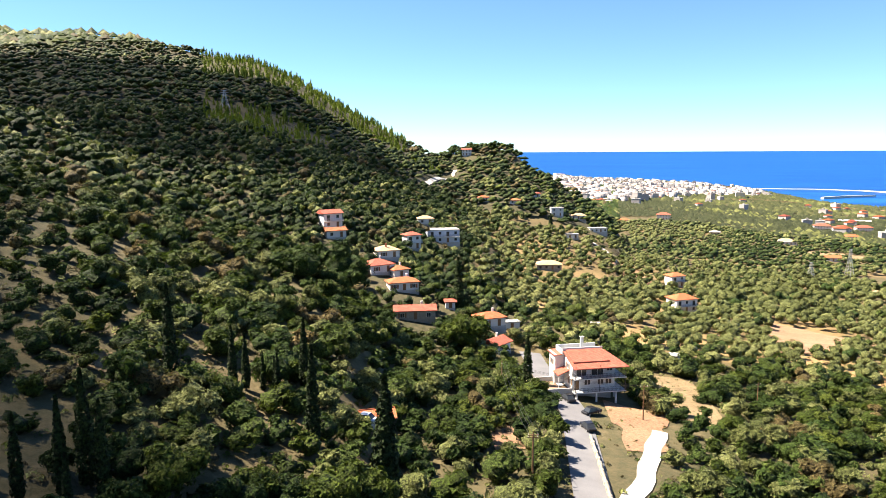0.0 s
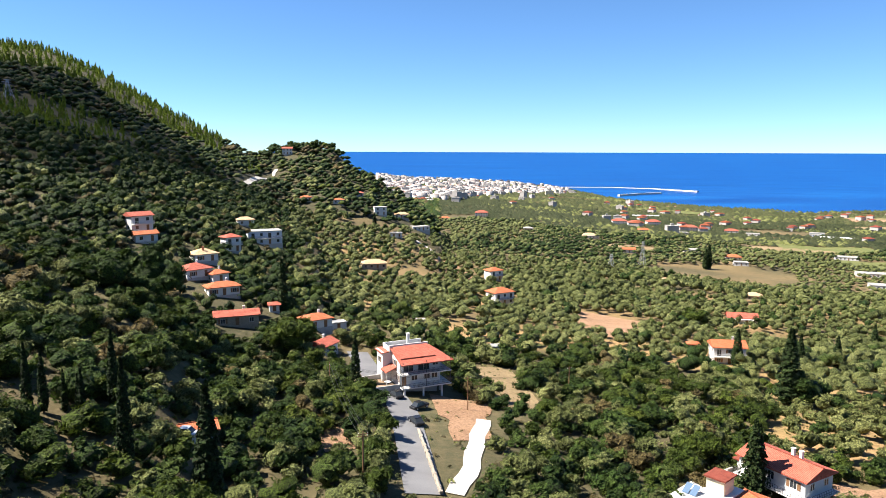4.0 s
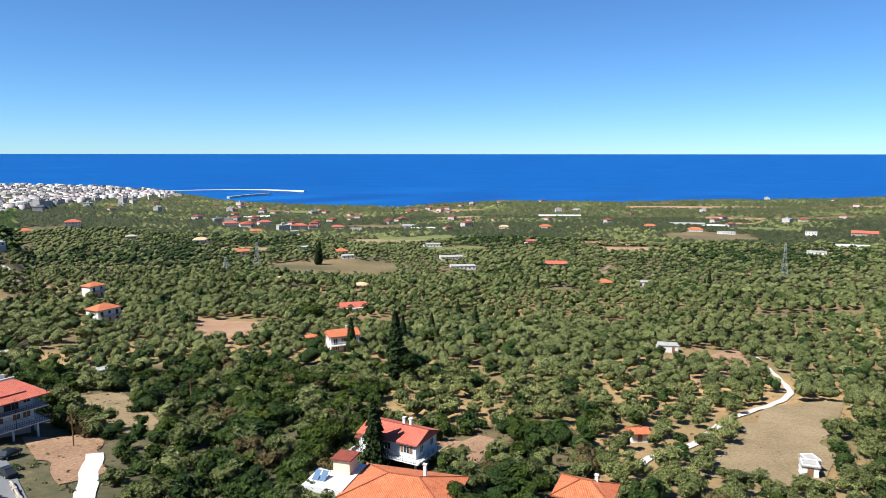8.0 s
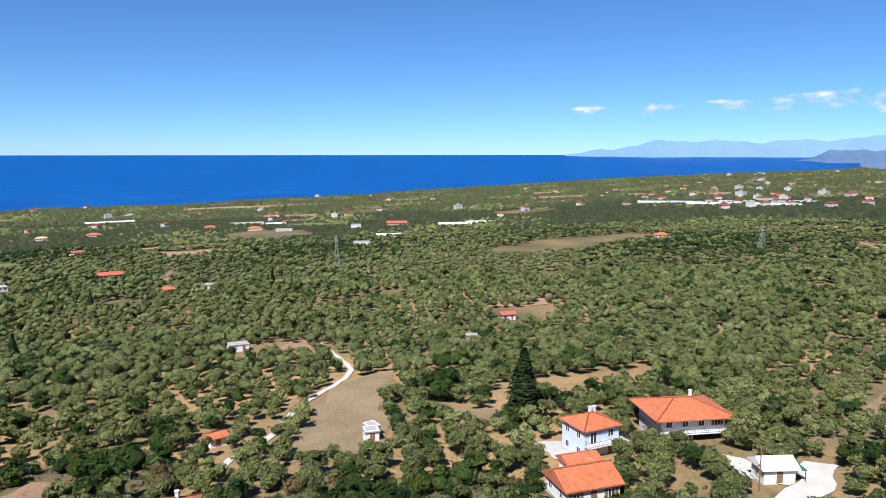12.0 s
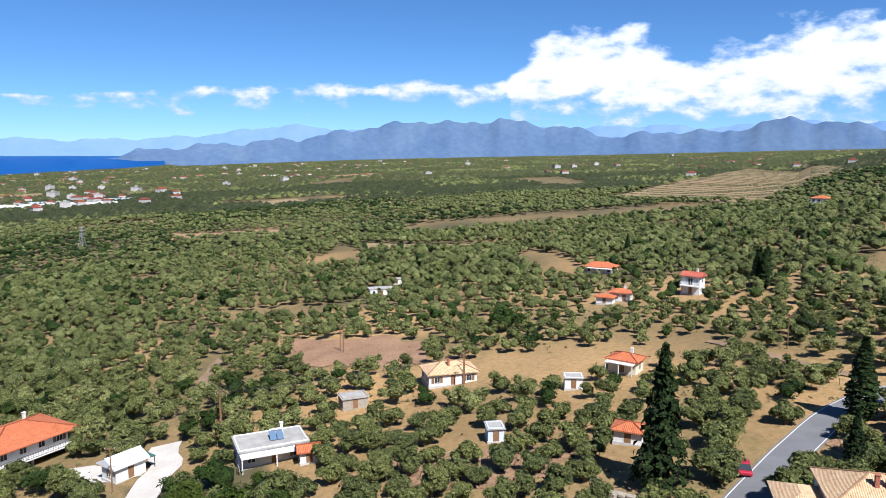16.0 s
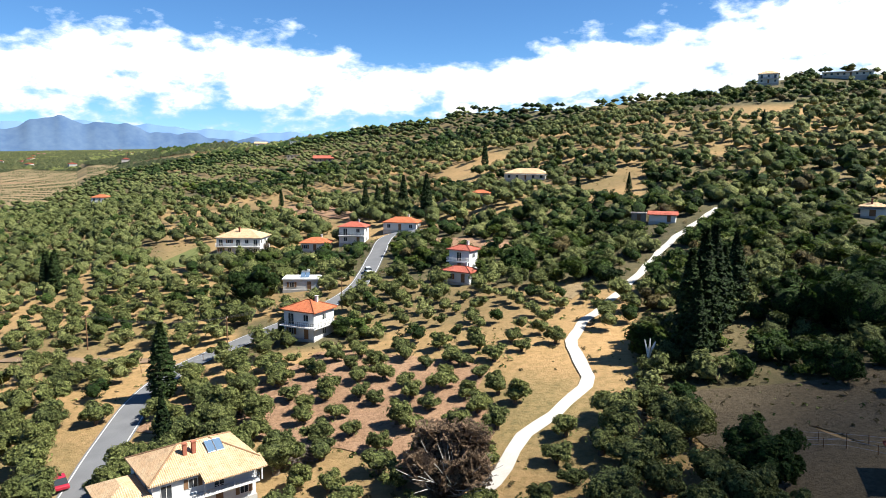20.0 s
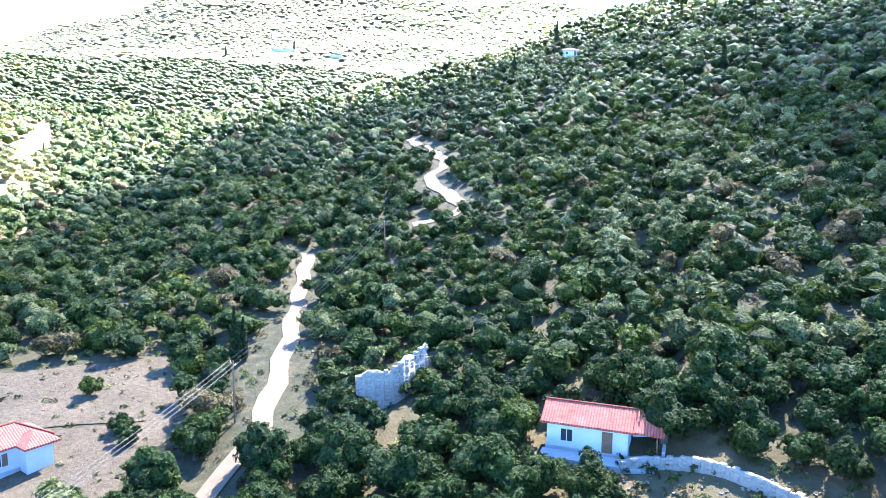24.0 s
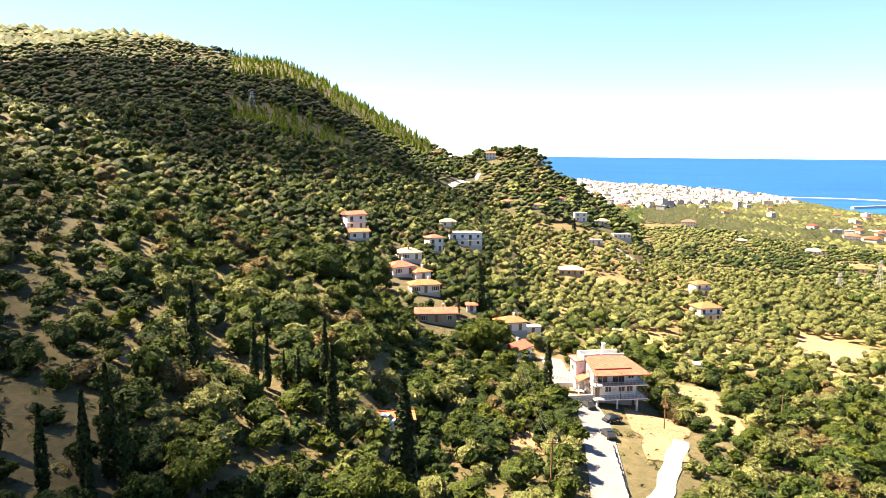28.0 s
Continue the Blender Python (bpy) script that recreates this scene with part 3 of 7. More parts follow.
def slab_roof(bm, w, d, z, rise, over, kind):
    """Pitched roof over a w by d plan, its eaves at z, with a thick edge."""
    a, b = w / 2 + over, d / 2 + over
    lo = [(-a, -b, z), (a, -b, z), (a, b, z), (-a, b, z)]
    if kind == "hip":
        k = max(a - b, 0.25) if a >= b else 0.0
        q = max(b - a, 0.25) if b > a else 0.0
        r = [(-k, -q, z + rise), (k, q, z + rise)]
    else:
        r = [(-a, 0, z + rise), (a, 0, z + rise)]
    vs = [bm.verts.new(p) for p in lo + r]
    us = [bm.verts.new((p[0], p[1], p[2] - 0.22)) for p in lo]
    A, B, C, D, P, Q = vs
    if kind == "hip" and b > a:
        fs = [(A, B, P), (B, C, Q, P), (C, D, Q), (D, A, P, Q)]
    else:
        fs = [(A, B, Q, P), (B, C, Q), (C, D, P, Q), (D, A, P)]
    for f in fs:
        bm.faces.new(f)
    for i in range(4):
        bm.faces.new((us[i], us[(i + 1) % 4], vs[(i + 1) % 4], vs[i]))
    bm.faces.new(us[::-1])
    return bm


MESHES = {}


def shared(key, build, material):
    """A small mesh made once and shared by all alike pieces."""
    if key not in MESHES:
        bm = bmesh.new()
        build(bm)
        me = bpy.data.meshes.new(key[0])
        bm.to_mesh(me)
        bm.free()
        me.materials.append(material)
        MESHES[key] = me
    return MESHES[key]


def frame_ring(bm, w, h):
    for x0, z0, x1, z1 in ((-w / 2 - 0.08, -0.08, w / 2 + 0.08, 0.0), (-w / 2 - 0.08, h, w / 2 + 0.08, h + 0.08), (-w / 2 - 0.08, 0, -w / 2, h),
                           (w / 2, 0, w / 2 + 0.08, h), (-0.03, 0, 0.03, h)):
        box(bm, x0, -0.09, z0, x1, 0.03, z1)


def window(parent, x, y, z, turn, w=1.1, h=1.2, shutters=True, fine=True):
    if not fine:
        fr = part("window", shared(("pane", w, h), lambda bm: box(bm, -w / 2, -0.035, 0, w / 2, 0.0, h), PANE), None, parent)
        fr.matrix_local = pose(x, y, z, 0, 0, turn)
        return fr
    fr = part("window", shared(("window", w, h), lambda bm: frame_ring(bm, w, h), WALLS["white"]), None, parent)
    fr.matrix_local = pose(x, y, z, 0, 0, turn)
    part("pane", shared(("pane", w, h), lambda bm: box(bm, -w / 2, -0.035, 0, w / 2, 0.0, h), PANE), None, fr)
    if shutters and fine:
        for s in (-1, 1):
            sh = part("shutter", shared(("shutter", w, h), lambda bm: box(bm, -w / 4, -0.07, -0.04, w / 4, -0.02, h + 0.04), WOOD), None, fr)
            sh.location = (s * (w * 0.75 + 0.1), 0, 0)
    return fr


def railing(bm, x0, y0, x1, y1, z, h=0.95, gap=0.45):
    n = max(1, round(math.hypot(x1 - x0, y1 - y0) / gap))
    for k in range(n + 1):
        x, y = x0 + (x1 - x0) * k / n, y0 + (y1 - y0) * k / n
        box(bm, x - 0.02, y - 0.02, z, x + 0.02, y + 0.02, z + h)
    for zz in (z + h, z + h * 0.5, z + 0.1):
        bar(bm, (x0, y0, zz), (x1, y1, zz), 0.03, 4)


WORDS = {1: "one-storey", 2: "two-storey", 3: "three-storey"}


def house(x, y, turn, w, d, storeys, roof, wall, tone, balcony=False, stilts=0.0, around=False, chimneys=1, rise=0.0, label="", name="house", solar=False, z=None, over=0.55, fine=None):
    rng_h = random.Random(round(x * 7 + y * 13))
    far = math.hypot(x, y) > 260 if fine is None else not fine
    ends = {"hip": f"{tone} hipped tile roof", "gable": f"{tone} gabled tile roof", "flat": "flat roof"}[roof]
    h0 = thing(name, label or f"{wall} {WORDS.get(storeys, 'tall')} house with a {ends}", "house" if min(w, d) > 3.6 else "shed",
               (x, y, Z(x, y) if z is None else z), turn, "houses of the valley")
    H = 2.9 * storeys if min(w, d) > 3.6 else 2.3
    b = bmesh.new()
    if stilts:
        for sx in (-1, 0, 1):
            for sy in (-1, 1):
                pb = bmesh.new()
                box(pb, sx * (w / 2 - 0.3) - 0.17, sy * (d / 2 - 0.3) - 0.17, -2.5, sx * (w / 2 - 0.3) + 0.17, sy * (d / 2 - 0.3) + 0.17, stilts)
                part("pillar", pb, WALLS["white"], h0)
        box(b, -w / 2, -d * 0.1, -2.5, w / 2, d / 2 - 0.2, stilts)
        box(b, -w / 2 - 0.1, -d / 2 - 0.1, stilts - 0.25, w / 2 + 0.1, d / 2 + 0.1, stilts + 0.002)
        part("foundation", b, CONCRETE, h0)
        b = bmesh.new()
    else:
        box(b, -w / 2 - 0.12, -d / 2 - 0.12, -3.0, w / 2 + 0.12, d / 2 + 0.12, 0.35)
        part("foundation", b, CONCRETE if wall != "stone" else WALLS["stone"], h0)
        b = bmesh.new()
    g0 = stilts
    box(b, -w / 2, -d / 2, g0 if stilts else 0.3, w / 2, d / 2, g0 + H)
    if roof == "gable":
        rr = rise or d * 0.22
        for s in (-1, 1):
            q = [b.verts.new((s * w / 2 - 0.001 * s, yy, zz)) for yy, zz in ((-d / 2, g0 + H), (d / 2, g0 + H), (0, g0 + H + rr * 0.86))]
            b.faces.new(q if s > 0 else q[::-1])
    part("wall", b, WALLS[wall], h0)
    b = bmesh.new()
    if roof == "flat":
        box(b, -w / 2 - 0.25, -d / 2 - 0.25, g0 + H, w / 2 + 0.25, d / 2 + 0.25, g0 + H + 0.2)
        part("roof", b, ROOFS[tone], h0)
        if not far:
            b = bmesh.new()
            for x0, y0, x1, y1 in ((-w / 2, -d / 2, w / 2, -d / 2 + 0.18), (-w / 2, d / 2 - 0.18, w / 2, d / 2), (-w / 2, -d / 2 + 0.18, -w / 2 + 0.18, d / 2 - 0.18), (w / 2 - 0.18, -d / 2 + 0.18, w / 2, d / 2 - 0.18)):
                box(b, x0, y0, g0 + H + 0.19, x1, y1, g0 + H + 0.34)
            part("parapet", b, WALLS[wall], h0)
    else:
        slab_roof(b, w, d, g0 + H + 0.03, rise or min(w, d) * 0.24, over, roof)
        roof_part("roof", b, tone, h0)
        if math.hypot(x, y) < 175:
            ridge_caps(h0, w, d, g0 + H + 0.03, rise or min(w, d) * 0.24, over, roof, tone)
    n = max(1, int(w // 3.0))
    ns = max(1, int(d // 3.4))
    small = min(w, d) <= 3.6
    for k in range(storeys):
        zz = g0 + 2.9 * k + 1.0
        for i in range(n):
            xx = -w / 2 + (i + 0.5) * w / n
            if k == 0 and i == n // 2 and not stilts:
                db = part("door", shared(("door",), lambda bm: box(bm, -0.5, -0.06, -0.05, 0.5, 0.02, 2.1), WOOD), None, h0)
                db.matrix_local = pose(xx, -d / 2, 0.3 if not small else 0.05, 0, 0, 0)
            elif balcony and i % 2 == 0 and k > 0:
                window(h0, xx, -d / 2, zz - 0.9, 0, 1.3, 2.1, False, not far)
            elif not small:
                window(h0, xx, -d / 2, zz, 0, fine=not far, shutters=rng_h.random() < 0.5)
        if not far or k == 0:
            for i in range(ns):
                yy = -d / 2 + (i + 0.5) * d / ns
                if not small:
                    window(h0, w / 2, yy, zz, 90, 0.95, 1.1, False, not far)
                    window(h0, -w / 2, yy, zz, -90, 0.95, 1.1, False, not far)
    if balcony:
        for k in range(1 if stilts == 0 else 0, storeys):
            zz = g0 + 2.9 * k
            b = bmesh.new()
            box(b, -w / 2, -d / 2 - 1.5, zz - 0.16, w / 2, -d / 2 + 0.002, zz + 0.04)
            if around:
                box(b, w / 2 - 0.002, -d / 2 - 1.5, zz - 0.165, w / 2 + 1.3, d / 2, zz + 0.035)
            bal = part("balcony", b, WALLS["white"], h0)
            b = bmesh.new()
            railing(b, -w / 2 + 0.05, -d / 2 - 1.45, w / 2 - 0.05 + (1.3 if around else 0), -d / 2 - 1.45, zz + 0.04)
            railing(b, -w / 2 + 0.05, -d / 2 - 1.45, -w / 2 + 0.05, -d / 2, zz + 0.04)
            if around:
                railing(b, w / 2 + 1.25, -d / 2 - 1.45, w / 2 + 1.25, d / 2, zz + 0.04)
            else:
                railing(b, w / 2 - 0.05, -d / 2 - 1.45, w / 2 - 0.05, -d / 2, zz + 0.04)
            part("railing", b, IRON if rng_h.random() < 0.5 else WALLS["white"], bal)
        if storeys == 1 and not stilts:
            b = bmesh.new()
            box(b, -w / 2, -d / 2 - 2.0, 2.45, w / 2, -d / 2 + 0.002, 2.6)
            for s in (-1, 0, 1):
                box(b, s * (w / 2 - 0.15) - 0.09, -d / 2 - 1.95, -0.6, s * (w / 2 - 0.15) + 0.09, -d / 2 - 1.77, 2.45)
            part("porch", b, WALLS["white"], h0)
    if not small:
        for k in range(chimneys if not far else 0):
            b = bmesh.new()
            cx, cy = (w * (0.18 - 0.12 * k), d * 0.12) if tone != "tan" else (-0.5 - 1.2 * k, -d * 0.2)
            box(b, cx - 0.25, cy - 0.25, g0 + H, cx + 0.25, cy + 0.25, g0 + H + max(1.9, min(w, d) * 0.24 + 0.7))
            box(b, cx - 0.32, cy - 0.32, g0 + H + max(1.9, min(w, d) * 0.24 + 0.7), cx + 0.32, cy + 0.32, g0 + H + max(1.9, min(w, d) * 0.24 + 0.7) + 0.12)
            part("chimney", b, WALLS["white"] if tone != "tan" else BRICK, h0)
        if solar:
            rs, dy = rise or min(w, d) * 0.24, d / 2 + over
            for s in (0, 1):
                b = bmesh.new()
                x0, y0, y1 = 1.2 + s * 1.15, -dy * 0.52, -dy * 0.18
                za, zb = g0 + H + 0.03 + rs * 0.48 + 0.12, g0 + H + 0.03 + rs * 0.82 + 0.3
                top = [b.verts.new(p) for p in ((x0, y0, za), (x0 + 1.05, y0, za), (x0 + 1.05, y1, zb), (x0, y1, zb))]
                low = [b.verts.new((v.co.x, v.co.y, v.co.z - 0.09)) for v in top]
                b.faces.new(top), b.faces.new(low[::-1])
                for i in range(4):
                    b.faces.new((low[i], low[(i + 1) % 4], top[(i + 1) % 4], top[i]))
                sp = part("solar_panel", b, SOLAR, h0, "solar water panel, blue lightened for sky reflection")
                b = bmesh.new()
                for q in ((x0 - 0.03, x0 + 0.03), (x0 + 1.02, x0 + 1.08)):
                    bar(b, (q[0] + 0.03, y0, za + 0.01), (q[0] + 0.03, y1, zb + 0.01), 0.035, 4)
                bar(b, (x0, y0, za), (x0 + 1.05, y0, za), 0.035, 4), bar(b, (x0, y1, zb), (x0 + 1.05, y1, zb), 0.035, 4)
                part("frame", b, STEEL, sp)
        elif not far and roof == "flat" and w > 6:
            b = bmesh.new()
            zz = g0 + H + (0.2 if roof == "flat" else min(w, d) * 0.16)
            for s in (0, 1):
                v = [b.verts.new(p) for p in ((-0.2 + s * 1.15, -d * 0.2, zz + 0.15), (0.85 + s * 1.15, -d * 0.2, zz + 0.15), (0.85 + s * 1.15, -d * 0.2 + 1.5, zz + 1.15), (-0.2 + s * 1.15, -d * 0.2 + 1.5, zz + 1.15))]
                f = b.faces.new(v)
                ex = bmesh.ops.extrude_face_region(b, geom=[f])
                bmesh.ops.translate(b, verts=[g for g in ex["geom"] if isinstance(g, bmesh.types.BMVert)], vec=(0, 0.05, -0.08))
            sp = part("solar_panel", b, SOLAR, h0, "dark blue solar water panel")
            b = bmesh.new()
            bar(b, (-0.1, -d * 0.2 + 1.65, zz + 1.3), (1.9, -d * 0.2 + 1.65, zz + 1.3), 0.25, 10)
            for xx in (0.1, 1.7):
                bar(b, (xx, -d * 0.2 + 1.6, zz - 0.2), (xx, -d * 0.2 + 1.6, zz + 1.1), 0.03, 4)
            part("water_tank", b, STEEL, sp)
    CLEAR.append((x, y, w / 2 + 1.6, d / 2 + 1.8, turn))
    rr = math.hypot(x, y)
    k = 3.0 + 0.012 * rr if x > -30 or rr > 110 else 2.0
    OPEN.append((x - x / rr * (d / 2 + k), y - y / rr * (d / 2 + k), w / 2 + 0.5, k + 1.0, turn))
    return h0


# ---- lanes and fields, laid on the ground ----
def smooth_line(pts, step=3.0):
    p = [np.array(q, dtype=float) for q in pts]
    p = [2 * p[0] - p[1]] + p + [2 * p[-1] - p[-2]]
    out = []
    for a, b, c, d in zip(p[:-3], p[1:-2], p[2:-1], p[3:]):
        n = max(2, int(np.linalg.norm(c - b) / step))
        for k in range(n):
            t = k / n
            out.append(0.5 * (2 * b + (c - a) * t + (2 * a - 5 * b + 4 * c - d) * t * t + (3 * b - a - 3 * c + d) * t ** 3))
    out.append(p[-2])
    return np.array(out)


def lift(x, y):
    return height(x, y) + 0.05 + 0.0008 * np.hypot(x, y)


def strip_mesh(name, line, offs, mat, extra=0.0, ragged=0.0):
    t = np.gradient(line, axis=0)
    t /= np.linalg.norm(t, axis=1)[:, None]
    nrm = np.stack([-t[:, 1], t[:, 0]], -1)
    k = len(offs)
    rows = []
    for i, o in enumerate(offs):
        w = ragged * np.sin(np.arange(len(line)) * 1.7 + i * 3) if i in (0, k - 1) else 0.0
        q = line + nrm * (o + w)[:, None] if ragged and i in (0, k - 1) else line + nrm * o
        rows.append(np.stack([q[:, 0], q[:, 1], lift(q[:, 0], q[:, 1]) + extra], -1))
    v = np.stack(rows, 1)
    n = len(line)
    ii, jj = np.meshgrid(np.arange(n - 1), np.arange(k - 1), indexing="ij")
    f = np.stack([ii * k + jj, ii * k + jj + 1, (ii + 1) * k + jj + 1, (ii + 1) * k + jj], -1).reshape(-1, 4)[:, ::-1]
    return mesh_of(name, v.reshape(-1, 3), f, mat, smooth=True)


def lane(name, label, category, pts, half, mat, ragged=0.25, lines=False):
    ln = smooth_line(pts)
    ob = tagged(new(name, strip_mesh(name, ln, [-half, -half / 2, 0.0, half / 2, half], mat, 0.05, ragged)), label, category, kind="structure")
    if lines:
        for s in (-1, 1):
            part("edge_line", strip_mesh("edge_line", ln, [s * (half - 0.35) - 0.07, s * (half - 0.35) + 0.07], WALLS["white"], 0.058), None, ob, "worn white edge line")
    LANES.append(([tuple(q) for q in ln[::2]] + [tuple(ln[-1])], half))
    return ob


PLOTS = {}


def plot(name, label, category, corners, mat, edge=2.0, keep_clear=True, extra=0.0):
    """A field with four corners and a wavering edge."""
    c = np.array(corners, dtype=float)
    n = 22
    u, v = np.meshgrid(np.linspace(0, 1, n), np.linspace(0, 1, n), indexing="ij")
    p = (c[0] * ((1 - u) * (1 - v))[..., None] + c[1] * (u * (1 - v))[..., None] + c[2] * (u * v)[..., None] + c[3] * ((1 - u) * v)[..., None])
    mid = c.mean(0)
    rim = np.maximum(np.abs(u - 0.5), np.abs(v - 0.5)) * 2
    an = np.arctan2(p[..., 1] - mid[1], p[..., 0] - mid[0])
    wob = edge * (np.sin(an * 3 + mid[0]) + 0.6 * np.sin(an * 5 + mid[1]) + 0.2 * np.sin(an * 11)) * rim ** 2
    d = p - mid
    p = p + d / (np.linalg.norm(d, axis=-1)[..., None] + 1e-6) * wob[..., None]
    z = lift(p[..., 0], p[..., 1]) + extra
    ii, jj = np.meshgrid(np.arange(n - 1), np.arange(n - 1), indexing="ij")
    f = np.stack([ii * n + jj, ii * n + jj + 1, (ii + 1) * n + jj + 1, (ii + 1) * n + jj], -1).reshape(-1, 4)
    e1, e2 = c[1] - c[0], c[3] - c[0]
    if e1[0] * e2[1] - e1[1] * e2[0] > 0:
        f = f[:, ::-1]
    ob = tagged(new(name, mesh_of(name, np.stack([p[..., 0], p[..., 1], z], -1).reshape(-1, 3), f, mat, smooth=True)), label, category, kind="structure")
    if keep_clear:
        FIELDS.append(c)
    PLOTS[name] = c
    return ob


# ---- single trees ----
def limb(bm, p, q, r0, r1, seg=6):
    p, q = Vector(p), Vector(q)
    d = q - p
    bmesh.ops.create_cone(bm, cap_ends=False, segments=seg, radius1=r0, radius2=r1, depth=d.length,
                          matrix=Matrix.Translation((p + q) / 2) @ d.to_track_quat("Z", "Y").to_matrix().to_4x4())


def trunk_mesh(bm, h, r, limbs, reach, lean=0.1):
    rr = random.Random(round(h * 100 + limbs))
    top = (rr.uniform(-lean, lean) * h, rr.uniform(-lean, lean) * h, h)
    limb(bm, (0, 0, -0.5), (top[0] * 0.5, top[1] * 0.5, h * 0.5), r * 1.25, r * 0.9, 7)
    limb(bm, (top[0] * 0.5, top[1] * 0.5, h * 0.5), top, r * 0.9, r * 0.65, 7)
    for k in range(limbs):
        a = 6.283 * k / limbs + rr.uniform(-0.5, 0.5)
        e = (top[0] + math.cos(a) * reach, top[1] + math.sin(a) * reach, h + reach * rr.uniform(0.5, 1.0))
        limb(bm, (top[0], top[1], h * 0.93), e, r * 0.55, r * 0.18, 5)


def crown_mesh(name, n, size, width, tall, lift_z, mat, shape="round", lumps=7, squash=0.85):
    if shape == "round":
        v, f, soft, loose = lobed(lumps, 2, n, size, squash, (width, width, tall), 0.13)
    else:
        v, f, soft, loose = tufts(n, size, shape, (width, width, tall))
    tint = np.clip(rng.normal(0.5, 0.2, len(v)), 0, 1)
    return mesh_of(name, v + np.array([0, 0, lift_z]), f, mat, tint, soft, loose & (shape == "round"))


def tree(name, label, category, trunk_h, trunk_r, limbs, width, tall, mat, n=420, size=0.16, shape="round", lumps=8, bark=None, at=(0, 0, -500)):
    t = thing(name, label, category, at)
    b = bmesh.new()
    trunk_mesh(b, trunk_h, trunk_r, limbs, width * 0.55)
    part("trunk", b, bark or BARK, t)
    part("crown", crown_mesh("crown", n, size, width, tall, trunk_h + (tall * 0.35 if shape == "round" else -trunk_h * 0.7), mat, shape, lumps), None, t)
    return t


def plant(proto, x, y, size, label="", group=""):
    m = pose(x, y, Z(x, y), 0, 0, (x * 37 + y * 53) % 360) @ Matrix.Scale(size, 4)
    ob = copy_thing(proto, m)
    return tagged(ob, label, "", group)


OLIVES = [tree("olive_tree", "grey-green olive tree on dry tilled earth", "olive tree", 0.4, 0.16, 4, 1.0, 0.95, OLIVE, 640, 0.12, lumps=8) for _ in range(5)]
BROADS = [tree("evergreen_tree", "dark green round evergreen tree on the slope", "tree", 0.3, 0.11, 4, 1.0, 1.0, MAQUIS, 640, 0.11, lumps=9) for _ in range(5)]
BRIGHTS = [tree("leafy_tree", "fresh green leafy tree beside the houses", "tree", 0.45, 0.10, 4, 1.0, 1.05, FRESH, 640, 0.115, lumps=9) for _ in range(3)]
SPIRES = [tree("cypress_tree", "tall narrow dark cypress tree", "cypress tree", 0.12, 0.02, 0, 0.085, 0.97, CYPRESS, 1300, 0.02, "spire") for _ in range(3)]
CONES = [tree("conifer_tree", "dark layered conifer tree by a house", "conifer tree", 0.2, 0.025, 0, 0.22, 0.95, CYPRESS, 800, 0.03, "cone") for _ in range(2)]


STANDS = []    # where cypresses grow


def cypress(x, y, h, fat=1.0):
    m = pose(x, y, Z(x, y), 0, 0, (x * 37 + y * 53) % 360) @ Matrix.Diagonal((h * fat * 1.35, h * fat * 1.35, h * 1.04, 1))
    STANDS.append((x, y))
    ob = copy_thing(SPIRES[int(abs(x)) % 3], m)
    return tagged(ob, "", "", "cypresses")


# ---- single things: trees of other kinds, vehicles, poles, walls ----
PALE_BARK = plain("pale_bark", (0.315, 0.285, 0.2475), (0.45, 0.42, 0.375), 3.0, 0.9, 0.4, dist=0.04)
PALE_LEAF = foliage("pale_gum_leaves", (0.13, 0.145, 0.04), (0.22, 0.23, 0.068), (0.32, 0.31, 0.115), 0.3)
RUST_LEAF = foliage("withered_leaves", (0.15, 0.09, 0.062), (0.22, 0.145, 0.105), (0.29, 0.20, 0.15), 0.2)
RUBBER = plain("tyre_rubber", (0.02, 0.02, 0.02), (0.035, 0.035, 0.035), 5.0, 0.85)
CARS = {"white": plain("white_car_paint", (0.72, 0.72, 0.72), (0.78, 0.78, 0.78), 1.0, 0.25), "black": plain("black_car_paint", (0.012, 0.013, 0.015), (0.02, 0.021, 0.024), 1.0, 0.2),
        "silver": plain("silver_car_paint", (0.42, 0.44, 0.46), (0.5, 0.52, 0.54), 1.0, 0.3, metal=0.5), "red": plain("red_car_paint", (0.28, 0.015, 0.03), (0.34, 0.02, 0.04), 1.0, 0.25)}
BRUSH = plain("dry_brushwood", (0.136, 0.104, 0.088), (0.256, 0.208, 0.176), 6.0, 0.95, 0.3)
RUST_BRUSH = plain("rusty_brushwood", (0.15, 0.075, 0.045), (0.26, 0.14, 0.09), 6.0, 0.95, 0.3)
GREEN_NET = plain("green_shade_net", (0.015, 0.13, 0.085), (0.03, 0.19, 0.13), 2.0, 0.8)
DEEP_GREEN = plain("green_sheet_roof", (0.03, 0.09, 0.07), (0.05, 0.13, 0.10), 2.0, 0.5)


def pale_tree(x, y, w):
    t = thing("gum_tree", "tall pale-barked tree with thin yellow-green leaves", "tree", (x, y, Z(x, y)))
    b = bmesh.new()
    trunk_mesh(b, w * 0.9, w * 0.07, 6, w * 0.8, 0.12)
    part("trunk", b, PALE_BARK, t)
    part("crown", crown_mesh("crown", 900, 0.075 * w, w * 0.85, w * 0.95, w * 1.35, PALE_LEAF, lumps=8), None, t)


